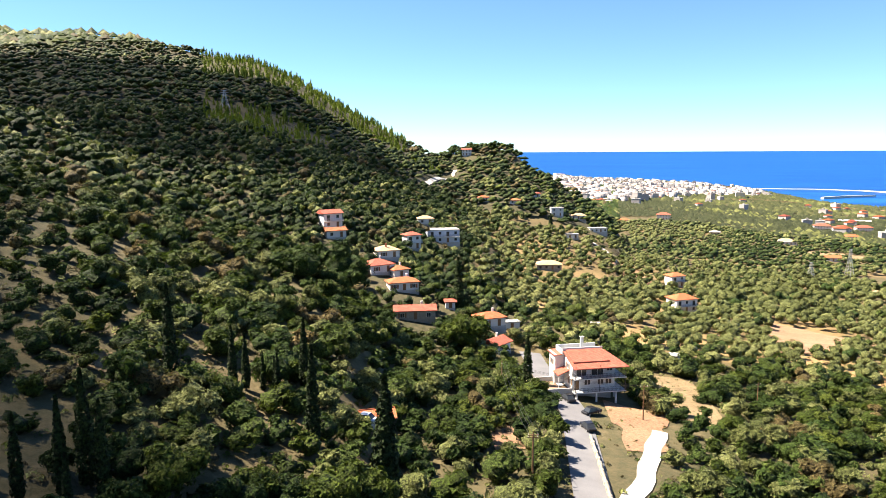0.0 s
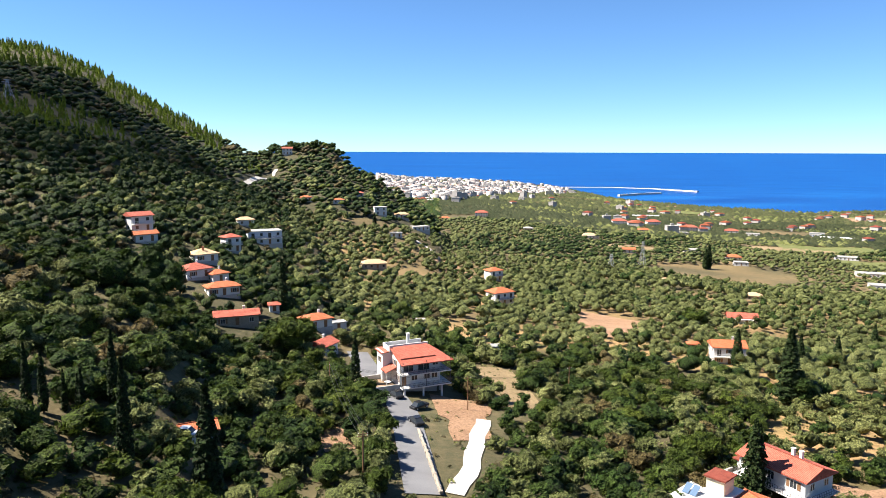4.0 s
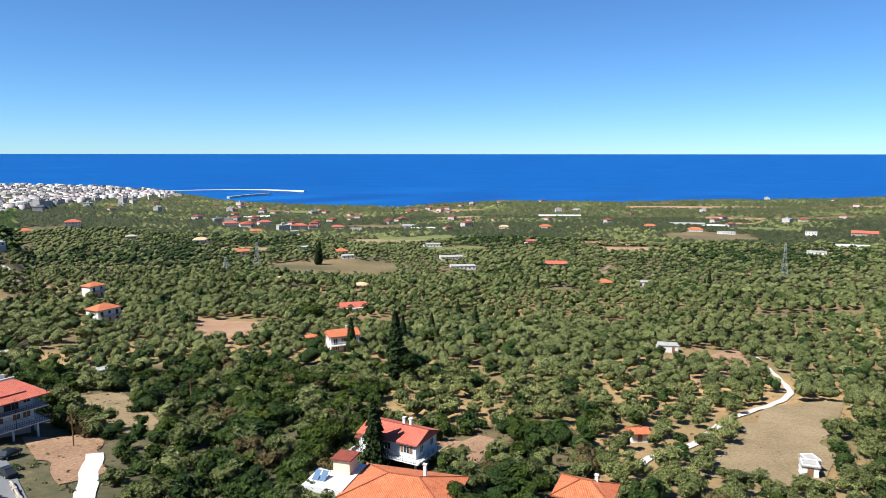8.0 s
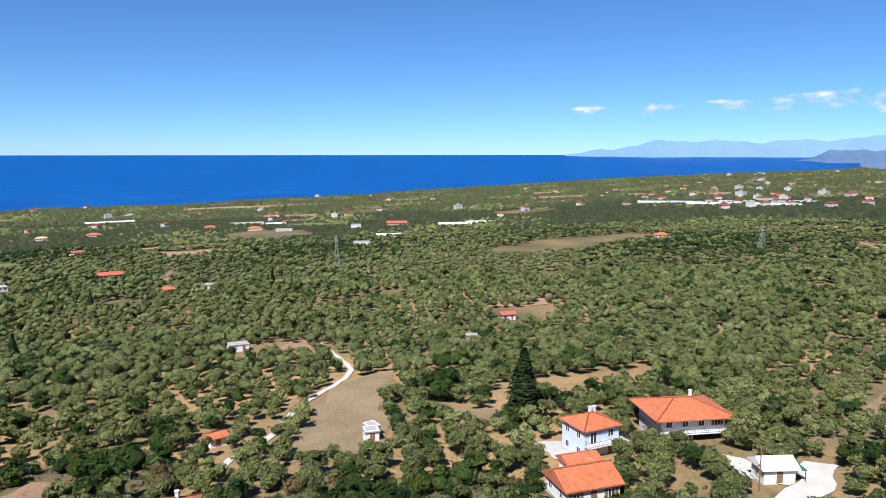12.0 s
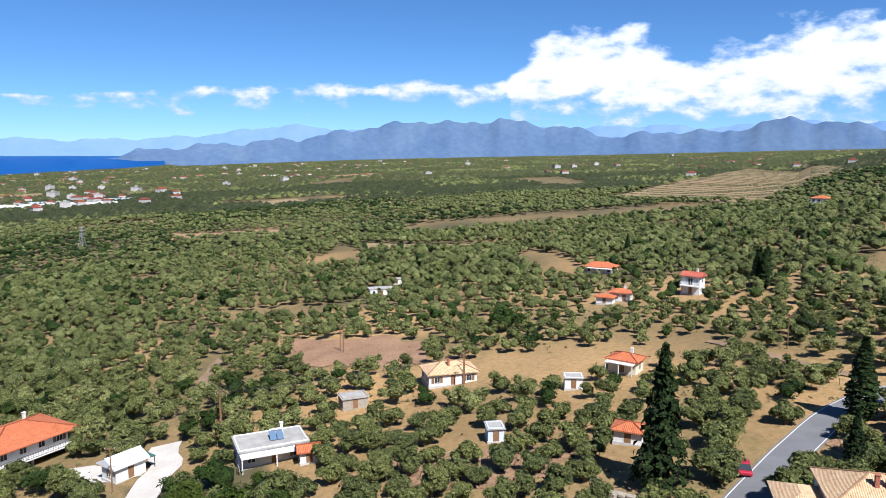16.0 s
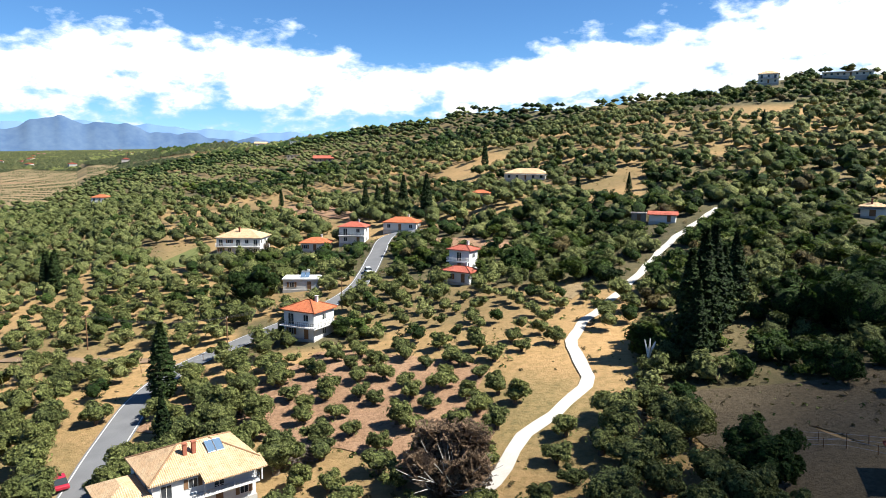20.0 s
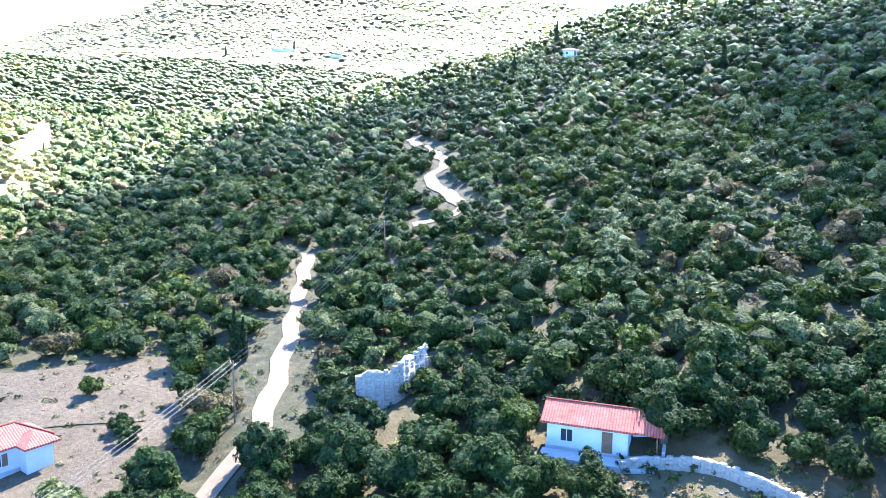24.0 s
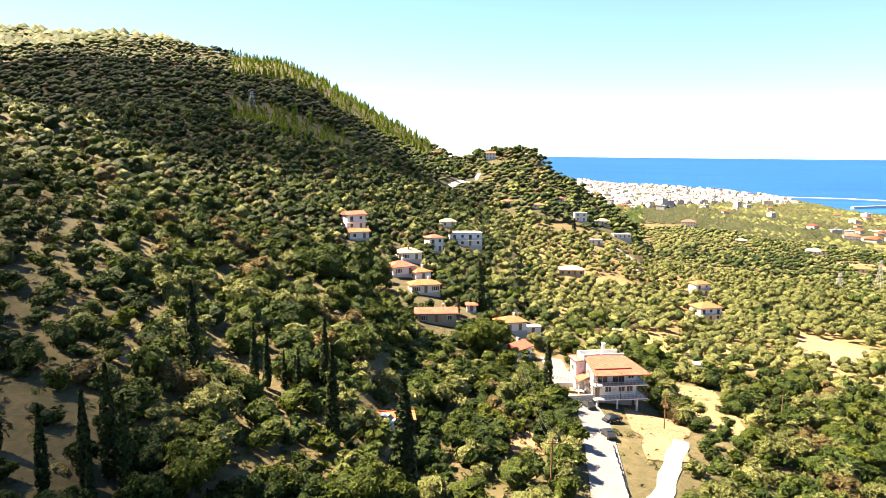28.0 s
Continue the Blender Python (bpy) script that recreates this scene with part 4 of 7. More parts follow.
def bare_bush(x, y, w):
    t = thing("withered_tree", "half-bare withered tree with rusty leaves", "tree", (x, y, Z(x, y)))
    b = bmesh.new()
    rr = random.Random(5)
    for k in range(70):
        a, e = rr.uniform(0, 6.283), rr.uniform(0.5, 1.35)
        q = Vector((math.cos(a) * math.cos(e), math.sin(a) * math.cos(e), math.sin(e))) * w * rr.uniform(0.7, 1.2)
        limb(b, (0, 0, 0.1), q * 0.6, w * 0.02, w * 0.012, 4)
        for _ in range(3):
            limb(b, q * 0.6, q + Vector((rr.uniform(-1, 1), rr.uniform(-1, 1), rr.uniform(-0.6, 0.8))) * w * 0.22, w * 0.01, w * 0.004, 3)
    part("branches", b, PALE_BARK, t, "grey bare branches")
    part("crown", crown_mesh("crown", 260, 0.07 * w, w * 0.95, w * 0.9, w * 0.55, RUST_LEAF, lumps=9), None, t)


def dead_trunk(x, y):
    t = thing("dead_tree", "bleached white dead tree trunk with stubs", "dead tree", (x, y, Z(x, y)))
    b = bmesh.new()
    limb(b, (0, 0, -0.5), (0.1, 0, 2.4), 0.32, 0.24)
    for p, q in (((0.1, 0, 2.3), (-0.7, 0.2, 4.6)), ((0.1, 0, 2.2), (0.8, -0.1, 4.9)), ((0.1, 0, 2.3), (0.2, 0.5, 5.2)), ((-0.4, 0.1, 3.6), (-1.0, -0.3, 4.5))):
        limb(b, p, q, 0.2, 0.08)
    part("trunk", b, plain("bleached_wood", (0.55, 0.53, 0.50), (0.70, 0.68, 0.65), 3.0, 0.9, 0.3), t)


def palm(x, y):
    t = thing("palm_tree", "small green palm with arching fronds", "palm tree", (x, y, Z(x, y)))
    b = bmesh.new()
    limb(b, (0, 0, -0.5), (0.1, 0, 1.6), 0.22, 0.16)
    part("trunk", b, BARK, t)
    rr = random.Random(9)
    for k in range(16):
        a = 6.283 * k / 16 + rr.uniform(-0.2, 0.2)
        e = rr.uniform(0.2, 1.2)
        v, f = [], []
        for i in range(9):
            s = i / 8.0
            r, z = 2.1 * s * math.cos(e * (1 - 0.3 * s)), 1.6 + 2.2 * s * math.sin(e) - 1.6 * s * s
            wd = 0.26 * math.sin(3.14 * min(1, s * 0.9 + 0.08)) + 0.01
            c, n = (math.cos(a), math.sin(a)), (-math.sin(a), math.cos(a))
            for sd in (-1, 0, 1):
                v.append((c[0] * r + n[0] * wd * sd, c[1] * r + n[1] * wd * sd, z - abs(sd) * wd * 0.5))
        for i in range(8):
            for j in range(2):
                q = i * 3 + j
                f.append((q, q + 1, q + 4, q + 3))
        part("frond", mesh_of("frond", v, f, FRESH, np.full(len(v), 0.6)), None, t)


def car(x, y, turn, colour):
    c = thing("car", f"{colour} parked car on the road", "car", (x, y, float(lift(x, y)) + 0.06), turn, "parked cars")
    b = bmesh.new()
    for x0, x1, z0, z1, t0, t1 in ((-0.86, 0.86, 0.3, 0.82, 0.0, 0.04),):
        box(b, x0, -2.1, z0, x1, 2.1, z1, 0.12)
    part("body", b, CARS[colour], c)
    b = bmesh.new()
    lo = [(-0.82, -1.55, 0.8), (0.82, -1.55, 0.8), (0.82, 1.15, 0.8), (-0.82, 1.15, 0.8)]
    hi = [(-0.64, -0.95, 1.44), (0.64, -0.95, 1.44), (0.64, 0.45, 1.44), (-0.64, 0.45, 1.44)]
    vl, vh = [b.verts.new(p) for p in lo], [b.verts.new(p) for p in hi]
    for i in range(4):
        b.faces.new((vl[i], vl[(i + 1) % 4], vh[(i + 1) % 4], vh[i]))
    b.faces.new(vh)
    part("glasshouse", b, PANE, c, "dark car windows")
    b = bmesh.new()
    box(b, -0.66, -0.97, 1.43, 0.66, 0.47, 1.5, 0.03)
    part("roof", b, CARS[colour], c)
    for sx in (-1, 1):
        for sy in (-1.3, 1.3):
            b = bmesh.new()
            bar(b, (sx * 0.7, sy, 0.32), (sx * 0.9, sy, 0.32), 0.32, 12)
            w = part("wheel", b, RUBBER, c)
            b = bmesh.new()
            bar(b, (sx * 0.89, sy, 0.32), (sx * 0.915, sy, 0.32), 0.19, 10)
            part("rim", b, STEEL, w)
        b = bmesh.new()
        box(b, sx * 0.55 - 0.18, 2.07, 0.6, sx * 0.55 + 0.18, 2.12, 0.74, 0.02)
        part("headlight", b, WALLS["white"], c)


def pole(x, y):
    p = thing("utility_pole", "brown wooden utility pole beside the grove", "utility pole", (x, y, Z(x, y)), (x * 7) % 90, "utility poles")
    b = bmesh.new()
    limb(b, (0, 0, -0.8), (0, 0, 7.4), 0.14, 0.09, 8)
    part("post", b, WOOD, p)
    b = bmesh.new()
    box(b, -0.8, -0.05, 6.9, 0.8, 0.05, 7.02)
    cr = part("cross_arm", b, WOOD, p)
    for s in (-0.7, 0.0, 0.7):
        b = bmesh.new()
        cyl(b, s, 0, 7.02, 7.2, 0.05, 0.035, 6)
        part("insulator", b, WALLS["white"], cr)


def stone_wall(pts, h, label):
    ln = smooth_line(pts, 0.9)
    w0 = thing("stone_wall", label, "wall", (0, 0, 0))
    rr = random.Random(len(ln))
    t = np.gradient(ln, axis=0)
    t /= np.linalg.norm(t, axis=1)[:, None]
    core, offs = [], np.stack([-t[:, 1], t[:, 0]], -1)
    v, f = [], []
    for i, (p, n) in enumerate(zip(ln, offs)):
        z = Z(p[0], p[1])
        hh = h * (0.9 + 0.1 * math.sin(i * 1.3))
        for s, zz in ((-0.2, z - 1.2), (-0.17, z + hh), (0.17, z + hh), (0.2, z - 1.2)):
            v.append((p[0] + n[0] * s, p[1] + n[1] * s, zz))
    for i in range(len(ln) - 1):
        for j in range(3):
            a = i * 4 + j
            f.append((a, a + 1, a + 5, a + 4))
    part("core", mesh_of("core", v, f, WALLS["stone"]), None, w0)
    proto = [shared(("stone", k), lambda bm, k=k: box(bm, -0.26 - 0.03 * k, -0.25, -0.16, 0.26 + 0.03 * k, 0.25, 0.16 + 0.02 * k, 0.05), WALLS["stone"]) for k in range(3)]
    rows = max(1, int(h / 0.42))
    left = 260
    for k in range(rows):
        for i in range(0, len(ln)):
            if left <= 0 or rr.random() < 0.12:
                continue
            p, z = ln[i], Z(ln[i][0], ln[i][1])
            s = part("stone", proto[rr.randrange(3)], None, w0)
            s.matrix_world = pose(p[0], p[1], z + 0.2 + k * 0.42 + rr.uniform(-0.05, 0.05), rr.uniform(-5, 5), rr.uniform(-5, 5), math.degrees(math.atan2(t[i][1], t[i][0])) + rr.uniform(-6, 6)) @ Matrix.Scale(rr.uniform(0.85, 1.3), 4)
            left -= 1


def stair(x0, y0, x1, y1):
    p, q = Vector((x0, y0, Z(x0, y0))), Vector((x1, y1, Z(x1, y1) + 0.3))
    s0 = thing("outdoor_stair", "pale concrete stair with white side rails", "stair", (0, 0, 0))
    d = q - p
    n = 16
    side = Vector((-d.y, d.x, 0)).normalized() * 0.75
    for k in range(n):
        c = p + d * (k + 0.5) / n
        b = bmesh.new()
        box(b, -0.7, -0.25, -0.6, 0.7, 0.25, 0.1)
        st = part("step", b, CONCRETE, s0)
        st.matrix_world = pose(c.x, c.y, c.z, 0, 0, math.degrees(math.atan2(d.y, d.x)) - 90)
    for s in (-1, 1):
        b = bmesh.new()
        bar(b, p + side * s + Vector((0, 0, 1.0)), q + side * s + Vector((0, 0, 1.0)), 0.05)
        for k in range(7):
            c = p + d * k / 6 + side * s
            bar(b, c, c + Vector((0, 0, 1.0)), 0.035)
        part("rail", b, WALLS["white"], s0, "white metal rail")


def fence(pts):
    ln = smooth_line(pts, 2.2)
    f0 = thing("fence", "weathered post and wire fence in dry grass", "fence", (0, 0, 0))
    for p in ln:
        ps = part("post", shared(("post",), lambda bm: cyl(bm, 0, 0, -0.4, 1.25, 0.06, 0.05, 6), WOOD), None, f0)
        ps.matrix_world = pose(p[0], p[1], Z(p[0], p[1]), 3, 2, 0)
    for h in (0.5, 1.1):
        b = bmesh.new()
        for p, q in zip(ln[:-1], ln[1:]):
            bar(b, (p[0], p[1], Z(*p) + h), (q[0], q[1], Z(*q) + h), 0.015, 3)
        part("wire", b, STEEL, f0)


# ---- lanes, yards and fields ----
lane("road_1", "grey asphalt village road with parked cars", "road", [(23.4, 185.5), (23.6, 171.4), (24.2, 153.1), (25.6, 142.7), (25.7, 131.0), (24.5, 120.0), (22.8, 106.1), (21.2, 93.1)], 2.9, ASPHALT, 0.0)
lane("track_1", "pale concrete track down to a yard", "track", [(41.3, 128.0), (35.0, 113.2), (31.3, 103.4), (25.8, 93.0)], 1.5, GRAVEL)
lane("path_1", "pale gravel path through the olive grove", "path", [(263.7, 95.7), (238.9, 81.9), (213.7, 67.3), (196.6, 63.2), (163.3, 64.3), (132.4, 60.4), (121.0, 62.1), (111.1, 60.5)], 0.9, GRAVEL, 0.2)
lane("drive_1", "pale dirt drive beside a villa", "track", [(96.4, -28.3), (104.3, -33.4), (112.6, -40.1), (124.6, -44.9)], 2.6, GRAVEL, 0.5)
lane("drive_2", "pale dirt drive between olive trees", "track", [(148.6, -50.7), (147.4, -58.4), (168.5, -72.8), (183.0, -83.2)], 1.4, DIRT, 0.3)
lane("road_2", "grey asphalt country road with white edge lines", "road", [(33.7, -78.6), (34.4, -85.3), (35.5, -100.9), (35.6, -118.3), (32.1, -130.1), (24.4, -139.4), (19.6, -145.2), (9.8, -156.2), (1.7, -171.0), (-1.9, -186.5), (-5.3, -209.9), (-10.1, -233.8), (-23.2, -231.3)], 2.7, ASPHALT, 0.0, True)
lane("path_2", "white gravel path climbing beside olives", "path", [(-12.4, -70.9), (-14.4, -73.1), (-20.6, -83.0), (-27.8, -89.8), (-33.6, -97.9), (-35.4, -111.5), (-40.8, -122.9), (-50.0, -133.4), (-63.9, -150.0), (-78.9, -168.4), (-103.0, -191.6)], 1.05, GRAVEL, 0.25)
lane("lane_1", "reddish dirt lane through dense shrubs", "path", [(-126.8, -56.9), (-108.9, -50.3), (-91.4, -44.2), (-75.9, -39.3), (-66.5, -36.8), (-57.6, -37.1)], 1.3, DIRT, 0.4)
lane("path_3", "winding dirt path on the wooded hillside", "path", [(-230.8, -65.7), (-211.7, -54.0), (-193.0, -44.3), (-176.4, -44.9), (-151.4, -30.8), (-144.4, -40.5)], 1.6, DIRT, 0.4)
lane("path_4", "dirt path under a conifer by the road", "path", [(73.2, -148.4), (52.9, -140.9), (36.4, -135.2)], 1.2, DIRT, 0.3)
lane("path_5", "white track on the far slope", "track", [(-11.4, 498.9), (-1.6, 559.0), (10.7, 621.9)], 1.8, GRAVEL, 0.4)
lane("path_6", "dirt track beside a villa in the plain", "track", [(413.9, 256.6), (454.0, 277.4), (499.2, 301.1)], 2.0, DIRT, 0.4)
lane("path_7", "dirt track across the plain", "track", [(94.4, 450.2), (100.8, 436.5), (102.8, 414.4)], 1.6, GRAVEL, 0.4)
lane("path_8", "dirt track across the hillside", "track", [(-208.1, -208.4), (-231.8, -219.8), (-301.3, -276.6)], 3.0, DIRT, 0.4)
plot("field_1", "dry yellow stubble strip below the house", "field", [(49.5, 174.1), (62.2, 171.6), (57.4, 133.2), (48.6, 136.6)], STUBBLE, 0.8, True, 0.0)
plot("field_2", "reddish bare yard beside the house", "field", [(34.2, 145.5), (45.8, 140.7), (39.6, 118.0), (32.1, 116.7)], TURNED, 1.0, True, 0.0)
plot("field_3", "bare brown field among olives", "field", [(135.5, 287.1), (165.3, 254.5), (129.6, 229.4), (105.7, 218.8)], TURNED, 3, True, 0.0)
plot("field_4", "dry mown meadow beside a path", "field", [(185.8, 64.0), (211.7, 51.9), (125.6, 33.5), (117.3, 51.3)], STUBBLE, 2, True, 0.0)
plot("field_5", "straw-yellow patch by a tree", "field", [(165.4, 34.7), (160.3, 15.2), (151.1, 10.6), (140.5, 20.3)], STUBBLE, 1, True, 0.0)
plot("field_6", "bare tan field with a few olives", "field", [(190.2, -105.5), (140.4, -124.2), (124.1, -107.3), (142.2, -87.6)], TURNED, 3, True, 0.0)
plot("field_7", "pale vineyard strip", "field", [(371.6, -266.0), (257.1, -302.5), (259.3, -283.3), (334.0, -241.2)], STUBBLE, 2, True, 0.0)
plot("field_8", "reddish ploughed strip", "field", [(594.4, -229.0), (516.1, -289.9), (479.5, -269.3), (539.6, -212.6)], TURNED, 4, True, 0.0)
plot("field_9", "pale striped hillside vineyard", "field", [(395.3, -584.9), (542.2, -1211.2), (285.4, -917.6), (219.9, -513.9)], STUBBLE, 10, True, 0.0)
plot("field_10", "green meadow patch", "field", [(70.9, -215.7), (58.4, -262.6), (53.8, -239.0), (65.2, -214.3)], MOWN, 2, True, 0.0)
plot("field_11", "bare earth yard with young olives", "field", [(75.2, -54.7), (86.0, -67.0), (62.7, -83.0), (56.1, -73.5)], TURNED, 1.5, False, 0.0)
plot("field_12", "tilled reddish grove floor with young olives", "field", [(31.5, -103.3), (8.2, -128.7), (-22.6, -107.1), (-11.0, -76.7)], TURNED, 2, False, 0.0)
plot("field_13", "ploughed brown terrace", "field", [(-23.7, -218.7), (-43.7, -194.1), (-39.3, -181.3), (-25.6, -191.8)], TURNED, 1.5, True, 0.0)
plot("field_14", "dry trampled field beside a cottage", "field", [(-44.2, -89.1), (-70.2, -87.9), (-86.9, -59.8), (-71.1, -48.5)], TRAMPLED, 2, True, 0.0)
plot("field_15", "dry trampled grass before the cottage", "field", [(-44.2, -89.1), (-71.1, -48.5), (-53.1, -43.2), (-38.2, -65.7)], TRAMPLED, 1.5, True, 0.02)
plot("field_16", "brown terrace strip", "field", [(-43.0, -145.8), (-57.5, -154.1), (-52.5, -147.4), (-43.0, -137.4)], STUBBLE, 1, True, 0.0)
plot("field_19", "bare plot behind the far track", "field", [(96.2, 350.5), (93.9, 391.9), (114.5, 439.3), (111.5, 356.5)], TURNED, 1, False, 0.0)
plot("field_20", "dry grassy slope", "field", [(-46.0, 86.6), (-47.0, 100.0), (-34.1, 94.0), (-39.8, 86.8)], STUBBLE, 2, False, 0.0)
plot("field_22", "bare rocky bank above the road", "field", [(9.1, 134.2), (19.1, 140.2), (16.8, 112.8), (9.0, 111.1)], TURNED, 1.5, False, 0.0)
plot("field_23", "rubble and dead brush below the hut", "field", [(-54.8, 40.2), (-46.7, 52.2), (-43.0, 46.0), (-49.5, 35.7)], TURNED, 1.2, False, 0.0)
plot("field_24", "straw slope under the far ridge", "field", [(-619.1, -240.0), (-788.0, -237.4), (-362.7, -106.6), (-583.0, -216.9)], STUBBLE, 6, True, 0.0)
plot("field_25", "tan clearing in the far grove", "field", [(420.1, 76.2), (444.7, -17.5), (361.9, -20.1), (353.1, 49.2)], TURNED, 5, False, 0.0)
plot("field_26", "red earth rows between olives", "field", [(229.6, 106.2), (282.4, 108.3), (211.9, 77.2), (190.2, 84.2)], TURNED, 2, False, 0.0)
plot("field_27", "tan clearing by the grove", "field", [(290.8, 182.9), (305.1, 172.6), (290.7, 161.4), (273.9, 169.2)], TURNED, 2, True, 0.0)
plot("field_28", "pale bare slope on the east hill", "field", [(43.7, -357.8), (-1.2, -341.5), (3.6, -279.5), (18.7, -310.9)], TURNED, 3, False, 0.0)
plot("field_29", "pale yard round the villas", "field", [(130.3, -26.5), (126.1, -33.5), (113.8, -36.4), (117.7, -26.0)], GRAVEL, 0.8, True, 0.0)
plot("field_30", "pale paved terrace of a villa", "field", [(133.9, 5.1), (135.5, -2.1), (123.4, -5.0), (123.5, 0.2)], CONCRETE, 0.4, True, 0.0)
plot("field_31", "earth yard beside the stilted villa", "field", [(67.4, 97.5), (78.4, 98.6), (66.9, 87.3), (59.3, 89.0)], TURNED, 1, True, 0.0)
plot("field_32", "earth yard behind the stilted villa", "field", [(92.5, 94.9), (106.2, 93.5), (102.3, 82.6), (85.2, 83.0)], TURNED, 1, True, 0.0)

fr = random.Random(31)
for k in range(34):
    while True:
        a, r = fr.uniform(28, 165), fr.uniform(520, 1900)
        if r < table(a, COAST) - 120:
            break
    w, d, q = r * fr.uniform(0.02, 0.06), r * fr.uniform(0.015, 0.05), radians(-a + fr.uniform(-25, 25))
    cx, cy, c, q = r * math.sin(radians(a)), r * math.cos(radians(a)), math.cos(q), math.sin(q)
    plot("field_%d" % (33 + k), "small dry field between the far olive groves", "field", [(cx + u * w * c - v * d * q, cy + u * w * q + v * d * c) for u, v in ((-1, -1), (1, -0.8), (0.9, 1), (-1, 0.9))],
         fr.choice((STUBBLE, TURNED, TURNED, MOWN)), 0.12 * w, True, 0.3)

# ---- houses across the plain and on the slopes ----
house(-44.4, 273.7, 34, 7.9, 5.5, 2, 'gable', 'white', 'red', True)
house(-41.3, 264.1, 29, 7.7, 4.6, 1, 'gable', 'white', 'orange', False)
house(23.0, 687.9, -2, 9.2, 6.5, 2, 'gable', 'white', 'red', False)
house(-21.2, 255.9, 25, 8.2, 6.6, 1, 'hip', 'white', 'tan', False)
house(-12.9, 280.1, 28, 6.1, 4.9, 2, 'hip', 'white', 'red', True)
house(-8.7, 334.4, 11, 7.2, 5.1, 1, 'hip', 'white', 'tan', False)
house(-0.5, 312.7, 10, 14.1, 8.5, 2, 'flat', 'blue', 'grey', True)
house(-22.4, 234.4, 35, 8.7, 6.9, 1, 'hip', 'white', 'red', False)
house(-15.3, 233.7, 34, 5.6, 4.5, 1, 'hip', 'white', 'orange', False)
house(-13.2, 219.9, 18, 9.2, 5.5, 1, 'hip', 'white', 'orange', False)
house(-8.3, 196.4, 7, 11.3, 5.1, 1, 'gable', 'stone', 'red', False)
house(2.0, 213.0, 4, 2.8, 3.0, 1, 'gable', 'white', 'red', False)
house(13.6, 205.4, 21, 8.1, 5.7, 1, 'hip', 'white', 'orange', False)
house(21.1, 216.0, 14, 5.0, 3.0, 1, 'flat', 'white', 'grey', False)
house(14.0, 182.1, 51, 5.8, 5.2, 1, 'gable', 'white', 'red', False)
house(53.5, 353.2, 1, 12.3, 7.4, 1, 'hip', 'stone', 'tan', False)
house(79.8, 493.0, 1, 8.6, 6.9, 2, 'flat', 'white', 'grey', False)
house(97.8, 507.9, -1, 10.7, 6.4, 1, 'hip', 'white', 'tan', False)
house(107.5, 488.0, 8, 12.4, 7.5, 1, 'flat', 'white', 'grey', False)
house(80.6, 442.9, -10, 5.4, 4.3, 1, 'flat', 'white', 'grey', False)
house(29.1, 509.8, 7, 7.6, 5.3, 1, 'hip', 'white', 'orange', False)
house(51.8, 505.0, -6, 7.6, 5.3, 1, 'hip', 'white', 'orange', False)
house(73.4, 556.5, -8, 6.7, 4.7, 1, 'hip', 'white', 'red', False)
house(122.6, 365.8, 16, 8.2, 6.6, 2, 'hip', 'white', 'orange', True)
house(102.2, 295.2, 16, 10.2, 7.7, 2, 'hip', 'white', 'orange', True)
house(65.3, 192.2, -9, 2.8, 3.0, 1, 'flat', 'white', 'grey', False)
house(51.0, 229.9, -13, 3.0, 3.0, 1, 'flat', 'stone', 'grey', False)
house(207.9, 266.7, -28, 12.3, 7.4, 1, 'gable', 'white', 'red', True)
house(142.7, 189.1, -22, 9.8, 6.9, 2, 'gable', 'white', 'orange', True)
house(142.0, 206.4, -25, 3.4, 3.0, 1, 'hip', 'stone', 'orange', False)
house(265.0, 331.2, -39, 8.0, 6.4, 1, 'hip', 'stone', 'tan', False)
house(514.0, 522.1, -40, 18.9, 11.3, 1, 'flat', 'white', 'grey', False)
house(433.3, 415.4, -36, 21.1, 10.5, 1, 'flat', 'white', 'grey', False)
house(386.3, 359.4, -37, 18.6, 9.3, 1, 'flat', 'white', 'grey', False)
house(308.0, 548.0, -19, 10.3, 7.2, 1, 'gable', 'white', 'orange', False)
house(385.3, 569.5, -24, 15.9, 11.1, 1, 'flat', 'white', 'grey', False)
house(390.2, 516.5, -27, 12.3, 8.6, 1, 'hip', 'white', 'orange', False)
house(369.2, 479.0, -28, 10.7, 7.5, 1, 'flat', 'white', 'grey', False)
house(329.2, 663.8, -16, 14.1, 9.8, 1, 'flat', 'white', 'grey', False)
house(240.1, 380.8, -22, 5.5, 4.4, 1, 'hip', 'stone', 'tan', False)
house(480.1, 883.8, -19, 19.4, 11.6, 2, 'hip', 'white', 'red', False)
house(495.0, 865.6, -20, 20.6, 12.3, 2, 'hip', 'white', 'red', False)
house(551.9, 915.4, -11, 19.6, 11.8, 2, 'hip', 'white', 'red', False)
house(456.8, 778.5, -10, 15.4, 9.2, 1, 'hip', 'white', 'orange', False)
house(535.0, 837.0, -23, 17.8, 10.7, 1, 'hip', 'white', 'red', False)
house(558.0, 833.7, -24, 20.7, 12.4, 2, 'hip', 'white', 'red', False)
house(612.7, 875.7, -25, 19.1, 11.5, 1, 'hip', 'white', 'orange', False)
house(505.1, 769.2, -23, 14.0, 8.4, 1, 'flat', 'white', 'grey', False)
house(608.0, 811.6, -37, 16.7, 10.0, 1, 'hip', 'white', 'red', False)
house(716.8, 779.8, -43, 17.5, 10.5, 1, 'flat', 'blue', 'grey', False)
house(610.2, 771.8, -38, 16.2, 9.7, 1, 'flat', 'white', 'grey', False)
house(83.0, 445.4, -11, 6.8, 4.1, 1, 'flat', 'white', 'grey', False)
house(264.5, 838.8, -18, 15.8, 11.1, 2, 'hip', 'white', 'red', False)
